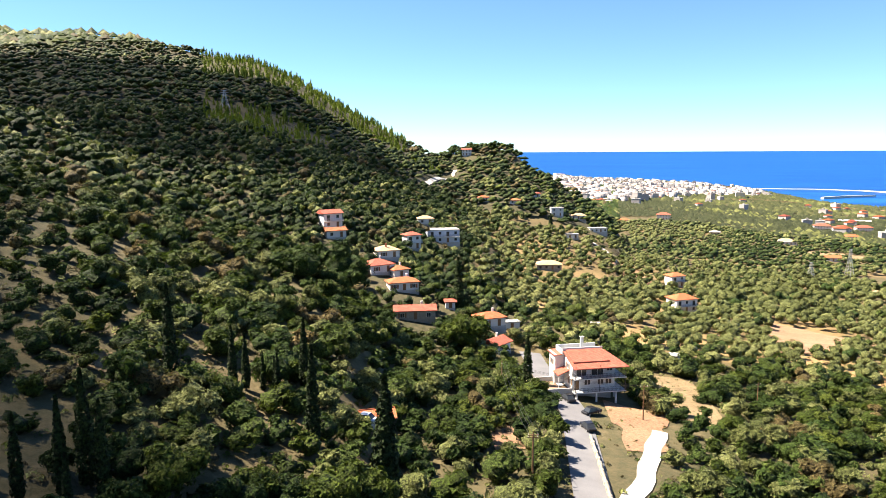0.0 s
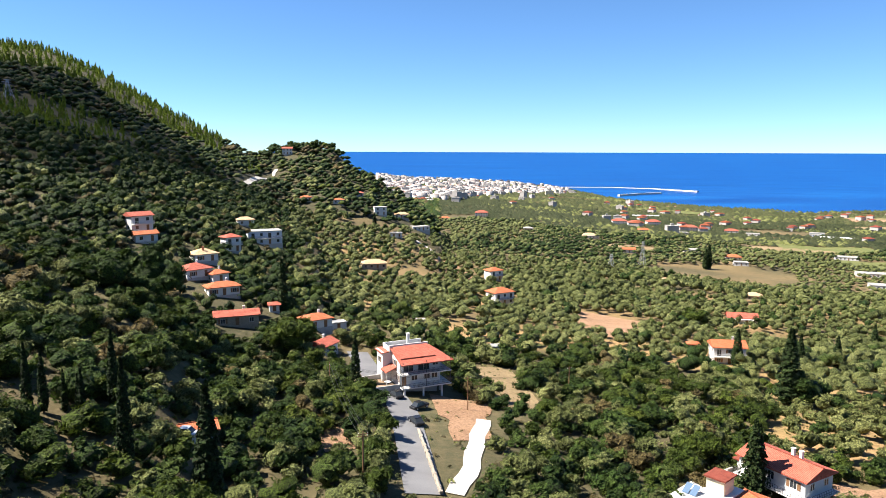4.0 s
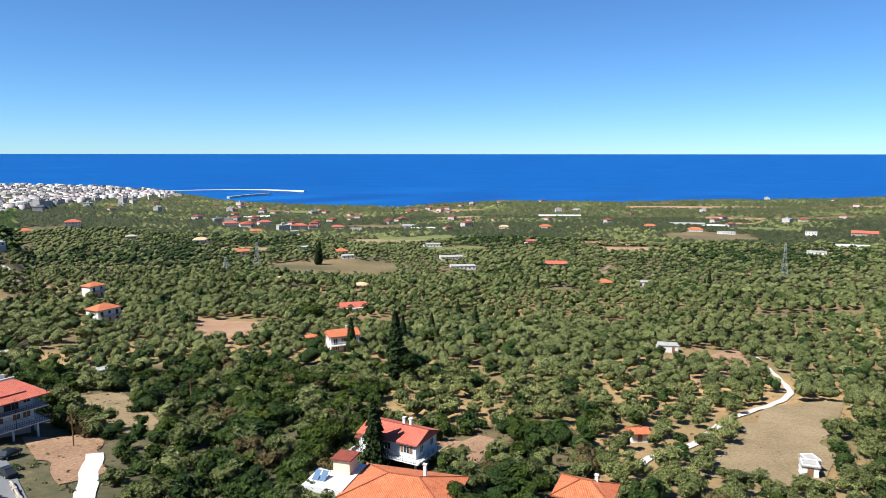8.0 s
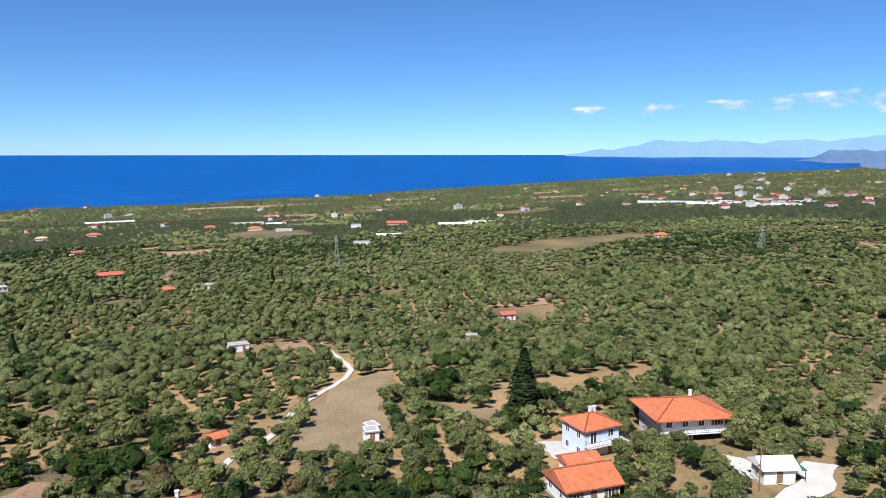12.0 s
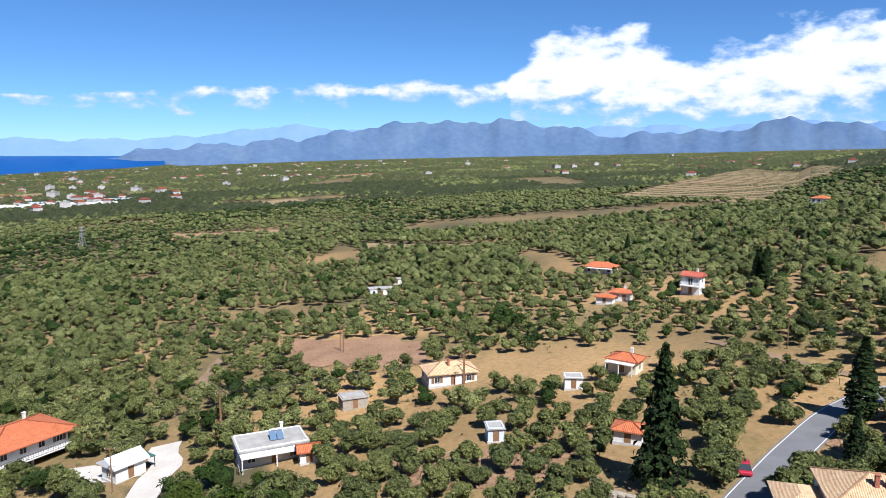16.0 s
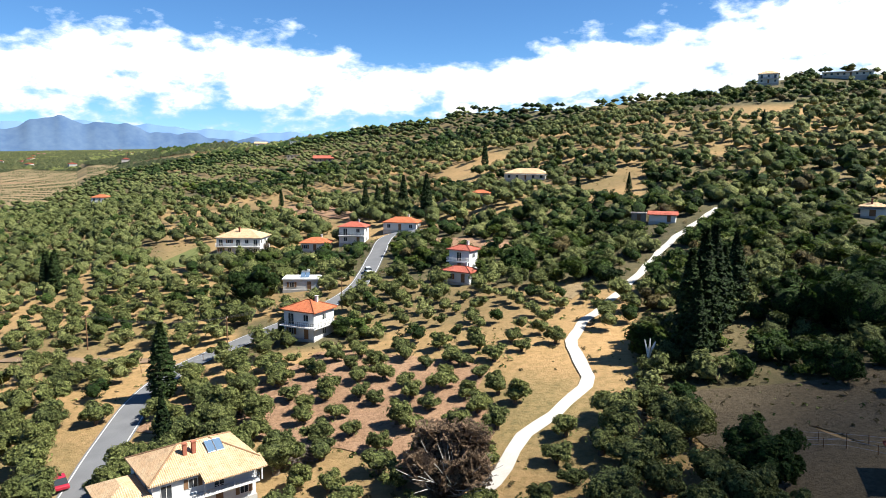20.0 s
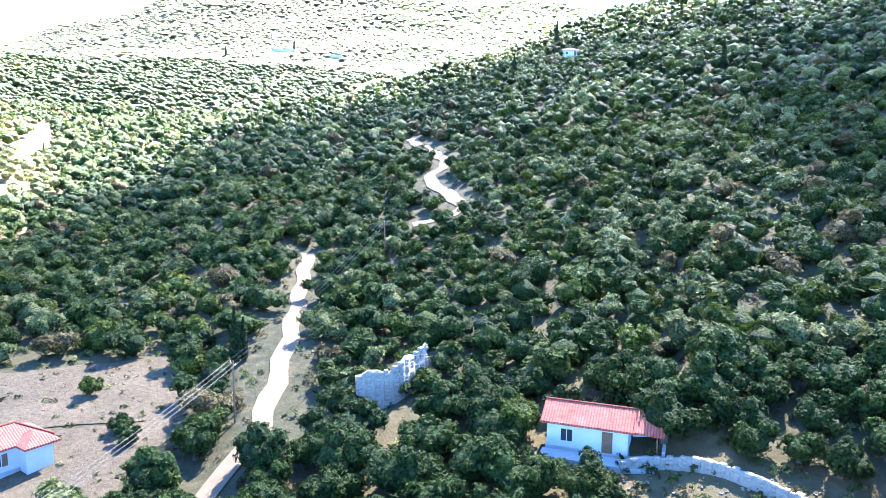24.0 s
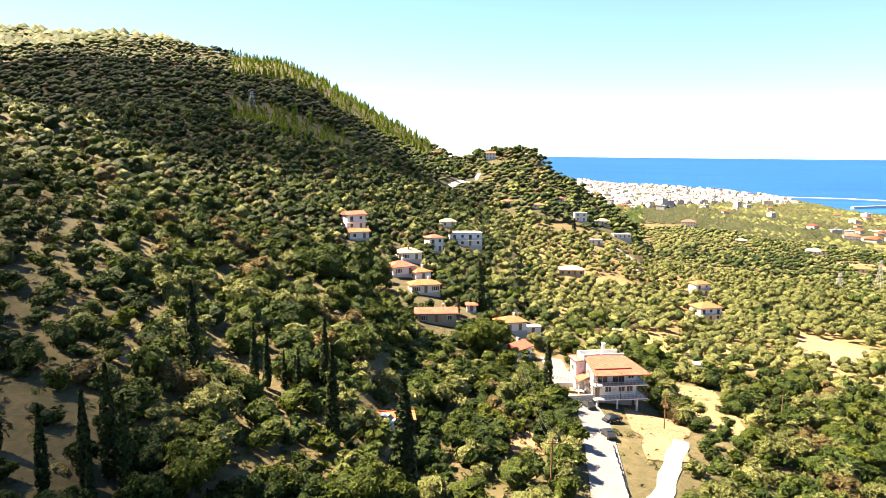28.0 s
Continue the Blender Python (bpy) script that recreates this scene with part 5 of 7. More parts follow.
house(201.0, 777.7, -14, 12.0, 8.4, 1, 'hip', 'white', 'orange', False)
house(269.7, 691.3, -21, 10.0, 6.0, 1, 'hip', 'stone', 'grey', False)
house(464.3, 329.1, -50, 16.5, 8.3, 1, 'gable', 'stone', 'red', False)
house(395.6, 241.1, -49, 8.1, 6.5, 1, 'hip', 'stone', 'orange', False)
house(415.8, 223.8, -52, 9.0, 6.3, 1, 'flat', 'blue', 'grey', False)
house(601.7, 460.4, -23, 10.3, 7.2, 1, 'gable', 'white', 'red', False)
house(245.6, 121.6, -54, 7.3, 5.1, 1, 'flat', 'white', 'grey', False)
house(129.4, 69.8, -42, 3.3, 3.0, 1, 'gable', 'white', 'orange', False)
house(134.3, 37.8, -64, 2.8, 3.0, 1, 'flat', 'white', 'grey', False)
house(328.5, 667.1, -16, 15.4, 9.2, 1, 'hip', 'white', 'tan', False)
house(818.1, 599.1, -54, 16.7, 10.0, 1, 'hip', 'white', 'orange', False)
house(774.1, 639.5, -50, 13.6, 8.1, 1, 'hip', 'white', 'tan', False)
house(950.4, 506.2, -62, 16.2, 9.7, 1, 'hip', 'stone', 'orange', False)
house(911.3, 418.7, -65, 19.5, 11.7, 1, 'hip', 'white', 'orange', False)
house(890.5, 367.7, -68, 21.7, 10.8, 1, 'flat', 'white', 'grey', False)
house(934.1, 280.3, -73, 13.2, 10.5, 2, 'flat', 'white', 'grey', False)
house(966.8, 229.7, -77, 28.3, 11.3, 1, 'gable', 'stone', 'red', False)
house(1330.6, 889.8, -56, 19.2, 13.4, 1, 'flat', 'white', 'grey', False)
house(714.3, 208.3, -74, 16.8, 10.1, 1, 'flat', 'white', 'grey', False)
house(694.3, 758.5, -42, 12.4, 8.6, 1, 'flat', 'blue', 'grey', False)
house(321.0, 23.8, -66, 6.7, 4.7, 1, 'gable', 'white', 'red', False)
house(273.0, 34.4, -73, 4.6, 3.2, 1, 'flat', 'stone', 'grey', False)
house(680.2, -93.5, -88, 13.0, 9.1, 1, 'hip', 'white', 'orange', False)
house(138.2, 38.8, -44, 2.4, 3.0, 1, 'flat', 'white', 'grey', False)
house(229.5, -175.0, -117, 10.2, 5.1, 1, 'flat', 'white', 'grey', False)
house(242.0, -193.1, -119, 4.7, 3.3, 1, 'flat', 'white', 'grey', False)
house(184.9, -51.8, -86, 3.0, 3.0, 1, 'gable', 'stone', 'grey', False)
house(74.5, -79.5, -127, 2.6, 3.0, 1, 'flat', 'blue', 'grey', False)
house(80.0, -107.5, -138, 3.4, 3.0, 1, 'flat', 'white', 'grey', False)
house(77.1, -121.2, -168, 5.8, 4.3, 1, 'hip', 'cream', 'orange', True)
house(56.2, -90.1, -158, 4.2, 3.4, 1, 'hip', 'white', 'orange', False)
house(162.1, -234.5, -160, 11.8, 7.1, 1, 'hip', 'white', 'orange', True)
house(121.3, -178.4, -161, 4.9, 3.4, 1, 'hip', 'white', 'orange', False)
house(119.4, -183.7, -162, 6.1, 4.3, 1, 'hip', 'white', 'orange', False)
house(104.1, -199.2, -172, 5.6, 4.5, 2, 'gable', 'white', 'red', True)
house(159.8, -460.5, -181, 9.9, 6.9, 2, 'hip', 'white', 'orange', True)
house(39.7, -246.1, -191, 15.0, 10.5, 2, 'hip', 'white', 'tan', True)
house(14.3, -234.8, -187, 9.2, 6.4, 1, 'hip', 'white', 'orange', False)
house(1.8, -236.0, -195, 8.6, 6.0, 2, 'hip', 'white', 'red', True)
house(-14.7, -241.0, 162, 11.5, 6.9, 1, 'hip', 'white', 'orange', False)
house(14.8, -180.5, -185, 8.8, 5.3, 1, 'flat', 'white', 'white', False)
house(-25.8, -172.1, 141, 5.8, 4.1, 2, 'hip', 'white', 'red', True)
house(-23.9, -163.4, 142, 7.0, 4.2, 1, 'hip', 'white', 'red', False)
house(-45.8, -262.8, 160, 6.5, 4.5, 1, 'hip', 'white', 'orange', False)
house(-70.3, -290.3, 156, 16.9, 8.5, 1, 'hip', 'white', 'tan', True)
house(-85.1, -188.5, 151, 7.1, 3.6, 1, 'gable', 'white', 'red', False)
house(-80.5, -194.5, 158, 4.1, 3.0, 1, 'flat', 'stone', 'grey', False)
house(26.1, -556.7, -177, 17.4, 8.7, 1, 'gable', 'stone', 'red', False)
house(57.7, -644.8, -175, 12.5, 8.8, 1, 'flat', 'stone', 'grey', False)
house(73.2, -860.5, -175, 15.5, 9.3, 1, 'flat', 'white', 'grey', False)
house(127.0, -951.3, -172, 15.8, 9.5, 1, 'gable', 'white', 'tan', False)
house(-133.4, -168.0, 142, 5.8, 4.0, 1, 'hip', 'white', 'tan', False)
house(-132.9, -168.1, 142, 4.5, 3.6, 1, 'hip', 'white', 'grey', False)
house(-161.8, -181.3, 138, 6.5, 3.9, 1, 'flat', 'white', 'grey', False)
house(-987.7, -476.4, 116, 33.0, 13.2, 1, 'flat', 'white', 'grey', False)
house(-986.6, -392.5, 112, 16.0, 9.6, 1, 'flat', 'white', 'grey', False)
house(-365.7, -20.9, 103, 8.3, 6.6, 1, 'hip', 'white', 'tan', False)
house(-242.4, -400.3, -211, 11, 8, 2, 'hip', 'white', 'tan', True)
house(-286.4, -391.4, -216, 26, 9, 1, 'flat', 'white', 'grey', True)

# ---- cypresses ----
cypress(-36.1, 89.5, 13.0, 0.7)
cypress(-29.5, 94.5, 9.0, 0.7)
cypress(-28.1, 96.0, 8.0, 0.7)
cypress(-26.1, 97.6, 5.6, 0.7)
cypress(-24.3, 97.0, 5.6, 0.7)
cypress(-21.1, 102.4, 10.7, 0.7)
cypress(-16.7, 85.4, 12.7, 0.7)
cypress(-7.3, 82.2, 16.2, 1.0)
cypress(4.5, 214.0, 15.6, 1.0)
cypress(18.4, 149.4, 11.0, 1.0)
cypress(-19.5, 140.2, 3.5, 1.0)
cypress(326.8, 460.9, 18.4, 1.35)
cypress(323.3, 459.7, 14.9, 1.35)
cypress(141.8, 183.0, 11.5, 1.35)
cypress(137.1, 169.5, 6.9, 1.35)
cypress(126.8, 143.5, 18.8, 1.35)
cypress(163.9, 181.4, 11.3, 1.35)
cypress(182.6, 185.8, 10.6, 1.35)
cypress(211.2, 189.1, 11.8, 1.35)
cypress(238.7, 224.9, 9.6, 1.35)
cypress(69.9, 454.7, 10.5, 1.35)
cypress(427.5, 185.5, 12.8, 1.0)
cypress(426.4, 187.9, 8.3, 1.0)
cypress(545.8, 438.2, 13.0, 1.0)
cypress(330.2, 246.4, 11.9, 1.0)
cypress(149.8, 7.3, 15.7, 2.0)
cypress(32.3, -115.1, 12.2, 1.7)
cypress(90.1, -213.2, 11.2, 1.35)
cypress(88.1, -213.5, 11.5, 1.35)
cypress(174.0, -271.6, 9.7, 1.35)
cypress(89.9, -210.6, 11.1, 1.35)
cypress(87.2, -209.6, 11.4, 1.35)
cypress(-49.7, -99.2, 16.5, 1.35)
cypress(-52.3, -100.2, 19.0, 1.35)
cypress(-57.5, -107.1, 18.1, 1.35)
cypress(-66.3, -115.9, 14.6, 1.35)
cypress(-49.1, -95.6, 13.1, 1.35)
cypress(-61.5, -111.1, 13.7, 1.35)
cypress(-2.5, -279.0, 12.5, 1.35)
cypress(-7.2, -279.9, 11.2, 1.35)
cypress(-10.9, -272.8, 12.2, 1.35)
cypress(-16.8, -267.0, 14.6, 1.35)
cypress(-24.6, -256.3, 15.1, 1.35)
cypress(-60.9, -338.1, 11.9, 1.35)
cypress(-92.1, -319.5, 9.6, 1.35)
cypress(29.5, -393.9, 9.6, 1.35)
cypress(-76.3, -239.1, 7.8, 1.35)
cypress(-175.0, -290.4, 8.9, 1.35)
cypress(39.1, -361.4, 8.5, 1.35)
cypress(-395.4, -29.8, 13.0, 1.0)
cypress(-410.6, -34.4, 9.8, 1.0)
cypress(-321.2, -42.7, 10.9, 1.0)
cypress(-923.1, -533.2, 16.9, 1.0)
cypress(-991.4, -460.2, 17.7, 1.0)
cypress(-82.2, -47.6, 7.2, 1.0)
cypress(-83.2, -46.9, 5.7, 1.0)
cypress(-255.4, 7.1, 8.5, 1.0)
cypress(-385.2, 13.9, 9.7, 1.0)
cypress(-238.1, 33.8, 9.2, 1.0)
cypress(-248.0, 41.8, 7.1, 1.0)
cypress(-212.9, 61.0, 5.8, 1.0)
cypress(-291.5, 51.6, 8.2, 1.0)
cypress(-361.6, 46.1, 7.1, 1.0)
cypress(-225.6, -47.1, 6.6, 1.0)
cypress(-329.0, -134.7, 6.5, 1.0)
cypress(-242.4, -223.2, 5.0, 1.0)
cypress(-333.6, -236.7, 10.2, 1.0)
cypress(-379.1, 32.5, 9.5, 1.0)
cypress(-45.0, 63.1, 6.8, 0.7)
cypress(-37.7, 58.4, 8.0, 0.7)
cypress(-35.0, 60.6, 9.2, 0.7)
cypress(-33.7, 62.5, 11.2, 0.7)
cypress(-31.8, 61.8, 9.2, 0.7)
cypress(-32.5, 56.9, 6.5, 0.7)
cypress(-23.3, 94.7, 7.2, 0.7)

# ---- the nearer houses ----
stilt_villa = house(81.9, 92.1, -74, 11.8, 7.3, 1, 'gable', 'white', 'red', True, 2.6, True, 2, 1.5, label="white villa on pillars with red gabled roof")
wide_villa = house(67.8, 75.1, -62, 16.3, 11.4, 1, 'hip', 'white', 'orange', False, 0.0, False, 1, 2.0, label="white villa with wide orange hipped roof")
house(88.6, 56.2, -68, 8.2, 6.6, 1, 'hip', 'white', 'orange', False, label="low white house with orange roof in shrubs")
house(129.5, -6.3, -55, 7.8, 7.0, 2, 'hip', 'blue', 'orange', True, 0.0, True, 2, 1.7, label="pale blue villa with white balconies and orange roof")
twin_villa = house(107.4, -4.2, -62, 9.2, 7.3, 1, 'gable', 'white', 'orange', False, 0.0, False, 1, 2.0, label="white villa with stepped orange gabled roofs")
house(142.9, -24.9, -72, 13.4, 10.1, 1, 'hip', 'white', 'orange', True, 2.4, True, 1, 2.2, over=1.7, label="large villa on pillars with orange hipped roof")
white_store = house(115.9, -35.0, -77, 5.2, 4.1, 1, 'gable', 'white', 'white', False, 0.0, False, 0, 1.2, label="white storehouse with green shade roof")
house(101.3, -53.8, -108, 11.1, 6.7, 1, 'flat', 'white', 'grey', True, label="white house with weathered grey flat roof")
house(93.7, -56.4, -116, 2.9, 2.6, 1, 'gable', 'white', 'orange', label="small white annex with orange roof")
house(110.7, -77.1, -110, 5.1, 3.6, 1, 'flat', 'stone', 'grey', label="low shed with patched grey roof")
house(106.2, -98.9, -118, 10.4, 6.8, 1, 'hip', 'white', 'tan', False, 0.0, False, 1, 1.6, label="low white house with pale tan roof")
tile_house = house(18.5, -77.0, -148, 13.7, 9.6, 2, 'hip', 'white', 'tan', True, 0.0, False, 2, 2.4, solar=True, label="white house with pale tiled roof and solar panels")
house(10.2, -139.0, -214, 7.3, 6.6, 2, 'hip', 'white', 'orange', True, 0.0, True, label="white villa with orange hipped roof and balconies")
cottage = house(-57.0, -60.1, 159, 6.9, 4.3, 1, 'hip', 'white', 'red', False, 0.0, False, 0, 1.5, label="white cottage with red roof in a dry field")
house(-69.8, -78.5, 163, 3.8, 2.7, 1, 'flat', 'stone', 'grey', name='tin_shed', label="grey tin shed in a dry field")
long_house = house(-67.5, -0.8, 83, 7.7, 4.0, 1, 'gable', 'white', 'red', False, 0.0, False, 0, 1.4, label="long white house with red roof under the hill")
hut = house(-59.3, 40.1, 58, 6.4, 4.8, 1, 'gable', 'white', 'red', False, 0.0, False, 0, 1.4, label="white hut with red roof below the woods")
dormer_house = house(-51.3, 23.9, 60, 6.2, 4.7, 1, 'gable', 'white', 'red', False, 0.0, False, 1, 3.0, label="house with red tiled roof and two dormers")
house(-10.6, 106.1, 14, 4.6, 3.6, 1, 'gable', 'white', 'orange', label="small white house with red tiles among trees")
flat_house = house(-53.9, 17.4, 67, 4.8, 2.9, 1, 'flat', 'white', 'grey', name='flat_house', label="low white house with grey flat roof")

# ---- extras of the nearer houses ----
def local_part(host, name, mat, boxes, label="", bevel=0.0):
    b = bmesh.new()
    for q in boxes:
        box(b, *q, bevel)
    return part(name, b, mat, host, label)


# the house by the road: two storeys on pillars, wide eaves over the balconies, a flat roof behind, a walled court beside it
main_house = thing("house", "white house on pillars with orange roof, balconies and walled court", "house", (32.0, 148.2, Z(32.0, 148.2)), 10, "houses of the valley")
CLEAR += [(32.0, 148.5, 8.5, 7.5, 10), (23.5, 149.0, 5.0, 4.5, 10)]
OPEN.append((30.5, 140.5, 7.0, 4.5, 10))
local_part(main_house, "foundation", CONCRETE, [(-5.0, -0.6, -2.5, 4.6, 4.5, 2.2)])
for xx, yy in ((-4.6, -4.2), (-0.2, -4.2), (4.2, -4.2), (5.9, 0.5)):
    local_part(main_house, "pillar", WALLS["white"], [(xx - 0.18, yy - 0.18, -2.5, xx + 0.18, yy + 0.18, 2.2)])
local_part(main_house, "lower_wall", WALLS["white"], [(-5.0, -2.4, 2.4, 4.6, 4.5, 5.2)])
local_part(main_house, "upper_wall", WALLS["white"], [(-5.0, -2.4, 5.4, 4.6, 3.0, 8.3)])
local_part(main_house, "rear_wall", WALLS["white"], [(-7.0, 3.0, -2.5, 3.4, 7.0, 8.6)])
for z0 in (2.2, 5.2):
    bal = local_part(main_house, "balcony", WALLS["white"], [(-5.2, -4.6, z0, 6.4, 4.5, z0 + 0.2)])
    b = bmesh.new()
    railing(b, -5.1, -4.5, 6.3, -4.5, z0 + 0.2, 0.95, 0.3), railing(b, 6.3, -4.5, 6.3, 4.4, z0 + 0.2, 0.95, 0.3), railing(b, -5.1, -4.5, -5.1, -2.4, z0 + 0.2, 0.95, 0.3)
    part("railing", b, IRON, bal)
    for xx in (-5.0, 0.4, 6.2):
        b = bmesh.new()
        cyl(b, xx, -4.45, z0 + 0.2, z0 + 3.0, 0.07)
        part("post", b, IRON, bal)
for xx, zz, ww, hh in ((-1.6, 3.4, 1.3, 1.2), (1.4, 3.4, 1.3, 1.2), (3.2, 3.4, 1.3, 1.2), (-3.0, 5.45, 2.2, 2.1), (0.6, 5.45, 2.6, 2.1), (3.4, 6.3, 1.2, 1.2)):
    window(main_house, xx, -2.4, zz, 0, ww, hh, False)
for xx, yy, zz in ((-5.0, 0.4, 6.4), (-5.0, -1.2, 3.4), (-7.0, 5.2, 6.2)):
    window(main_house, xx, yy, zz, -90, 0.95, 1.2, True)
part("door", shared(("door",), lambda bm: box(bm, -0.5, -0.06, -0.05, 0.5, 0.02, 2.1), WOOD), None, main_house).location = (-4.0, -2.4, 2.45)


def plate(corners, thick=0.2):
    """A sloping slab given by its upper corners, going round."""
    b = bmesh.new()
    v = [b.verts.new(p) for p in corners]
    u = [b.verts.new((p[0], p[1], p[2] - thick)) for p in corners]
    b.faces.new(v), b.faces.new(u[::-1])
    for i in range(len(v)):
        b.faces.new((u[i], u[(i + 1) % len(v)], v[(i + 1) % len(v)], v[i]))
    return b


roof_part("roof", plate([(-5.5, -4.9, 7.75), (6.8, -4.9, 7.75), (3.8, 2.4, 9.75), (-5.5, 2.4, 9.75)]), "red", main_house)
roof_part("side_roof", plate([(6.82, -4.9, 7.74), (6.82, 3.4, 7.74), (3.82, 2.42, 9.74)]), "red", main_house)
roof_part("raised_roof", plate([(-4.9, -2.7, 8.62), (3.3, -2.7, 8.62), (3.3, 2.3, 9.99), (-4.9, 2.3, 9.99)], 0.16), "red", main_house, "raised orange tiled roof field")
local_part(main_house, "flat_roof", CONCRETE, [(-7.2, 2.8, 8.6, 3.6, 7.2, 8.8)])
local_part(main_house, "parapet", WALLS["white"], [(-5.6, 2.45, 8.8, 3.7, 2.7, 10.3), (-5.6, 2.7, 8.8, -5.35, 6.6, 9.9), (-5.6, 6.6, 8.8, 3.7, 6.85, 10.0)])
roof_part("rear_roof", plate([(-7.4, 2.6, 8.7), (-5.65, 2.6, 8.95), (-5.65, 7.3, 8.95), (-7.4, 7.3, 8.7)], 0.15), "red", main_house)
local_part(main_house, "chimney", WALLS["white"], [(-0.6, 4.4, 8.8, 0.0, 5.0, 12.0), (-0.7, 4.3, 12.0, 0.1, 5.1, 12.15)])
roof_part("porch_roof", plate([(-7.6, -0.6, 5.2), (-5.02, -0.6, 6.3), (-5.02, 2.9, 6.3), (-7.6, 2.9, 5.2)], 0.15), "red", main_house)
for yy in (-0.4, 2.6):
    local_part(main_house, "porch_post", WALLS["white"], [(-7.4, yy, 2.3, -7.2, yy + 0.2, 5.1)])
local_part(main_house, "court", DIRT, [(-12.6, -2.6, -1.5, -5.02, 4.6, 2.3)], "sandy walled court on a terrace")
local_part(main_house, "court_wall", CONCRETE, [(-12.8, -2.85, -1.5, -5.02, -2.6, 3.0), (-12.8, -2.6, -1.5, -12.6, 4.6, 3.0), (-12.8, 4.6, -1.5, -7.02, 4.85, 3.3)])
for yy in (-2.9, -0.4, 2.1, 4.5):
    local_part(main_house, "gate_pier", WALLS["cream"], [(-12.95, yy, 1.5, -12.45, yy + 0.5, 3.7), (-13.02, yy - 0.07, 3.7, -12.38, yy + 0.57, 3.82)])
# outside stair and white upper wing of the villa on pillars
for k in range(10):
    local_part(stilt_villa, "step", CONCRETE, [(-7.6 - 0.3 * k, -4.6, -0.6, -7.3 - 0.3 * k, -3.3, 2.4 - 0.26 * k)])
local_part(stilt_villa, "low_roof", ROOFS["red"], [(-9.6, -0.5, 2.5, -6.1, 3.2, 2.75)], "lower red tiled roof")
local_part(stilt_villa, "annex", WALLS["white"], [(-9.3, -0.2, -1.5, -6.0, 3.0, 2.5)])
# flat terrace with a boxed stair head on the wide villa
local_part(wide_villa, "flat_terrace", WALLS["white"], [(-15.0, -4.5, -2.0, -8.2, 5.0, 3.3)])
local_part(wide_villa, "stair_head", WALLS["cream"], [(-12.0, 0.5, 3.3, -9.2, 3.6, 5.6)])
local_part(wide_villa, "stair_head_roof", ROOFS["red"], [(-12.3, 0.2, 5.6, -8.9, 3.9, 5.85)])
b = bmesh.new()
for s in (0, 1.2):
    v = [b.verts.new(p) for p in ((-14.2 + s, -2.6, 3.4), (-13.2 + s, -2.6, 3.4), (-13.2 + s, -1.0, 4.4), (-14.2 + s, -1.0, 4.4))]
    b.faces.new(v)
part("solar_panel", b, SOLAR, wide_villa, "dark blue solar water panel")
# upper storey of the stepped villa
local_part(twin_villa, "upper_wall", WALLS["white"], [(-2.2, 0.4, 2.9, 3.2, 3.6, 5.2)])
b = bmesh.new()
slab_roof(b, 5.4, 3.2, 5.2, 0.8, 0.5, "gable")
up = roof_part("upper_roof", b, "orange", twin_villa)
up.location = (0.5, 2.0, 0)
# dark green shade roof of the storehouse
sh = local_part(white_store, "shade_roof", DEEP_GREEN, [(2.6, -2.2, 2.5, 4.4, 2.2, 2.62)], "dark green sheet shade roof")
local_part(white_store, "shade_post", IRON, [(4.2, -2.1, -0.5, 4.3, -2.0, 2.5)])
local_part(white_store, "shade_post", IRON, [(4.2, 2.0, -0.5, 4.3, 2.1, 2.5)])
tile_house.matrix_world = pose(18.9, -77.6, Z(18.5, -77.0) + 1.5, 0, 0, -148) @ Matrix.Scale(0.82, 4)
# lower wing of the tiled house
local_part(tile_house, "wing_wall", WALLS["white"], [(-11.6, -4.4, -2.0, -7.6, 2.4, 4.3)])
b = bmesh.new()
slab_roof(b, 5.0, 7.4, 4.3, 1.3, 0.5, "hip")
wg = roof_part("wing_roof", b, "tan", tile_house)
wg.location = (-9.9, -1.0, 0)
b = bmesh.new()
v = [b.verts.new(p) for p in ((-1.0, -7.3, 5.2), (7.6, -7.3, 5.2), (7.6, -4.7, 6.05), (-1.0, -4.7, 6.05))]
u = [b.verts.new((p.co.x, p.co.y, p.co.z - 0.18)) for p in v]
b.faces.new(v), b.faces.new(u[::-1])
for i in range(4):
    b.faces.new((u[i], u[(i + 1) % 4], v[(i + 1) % 4], v[i]))
roof_part("balcony_roof", b, "tan", tile_house, "pale tiled roof over the balcony")
for xx in (-0.6, 3.3, 7.2):
    local_part(tile_house, "balcony_post", WALLS["white"], [(xx - 0.09, -6.25, 2.9, xx + 0.09, -6.07, 5.4)])
local_part(tile_house, "wing_balcony", WALLS["white"], [(-11.9, -6.0, 0.1, -7.2, -4.4, 0.3)])
b = bmesh.new()
railing(b, -11.8, -5.9, -7.3, -5.9, 0.3, 0.95, 0.25)
part("wing_railing", b, IRON, tile_house)
# side wing of the cottage
local_part(cottage, "wing_wall", WALLS["white"], [(0.6, -3.6, -1.0, 3.3, -2.1, 2.85)])
b = bmesh.new()
slab_roof(b, 2.9, 3.4, 2.88, 1.0, 0.35, "hip")
wg = roof_part("wing_roof", b, "red", cottage)
wg.location = (1.95, -2.4, 0)
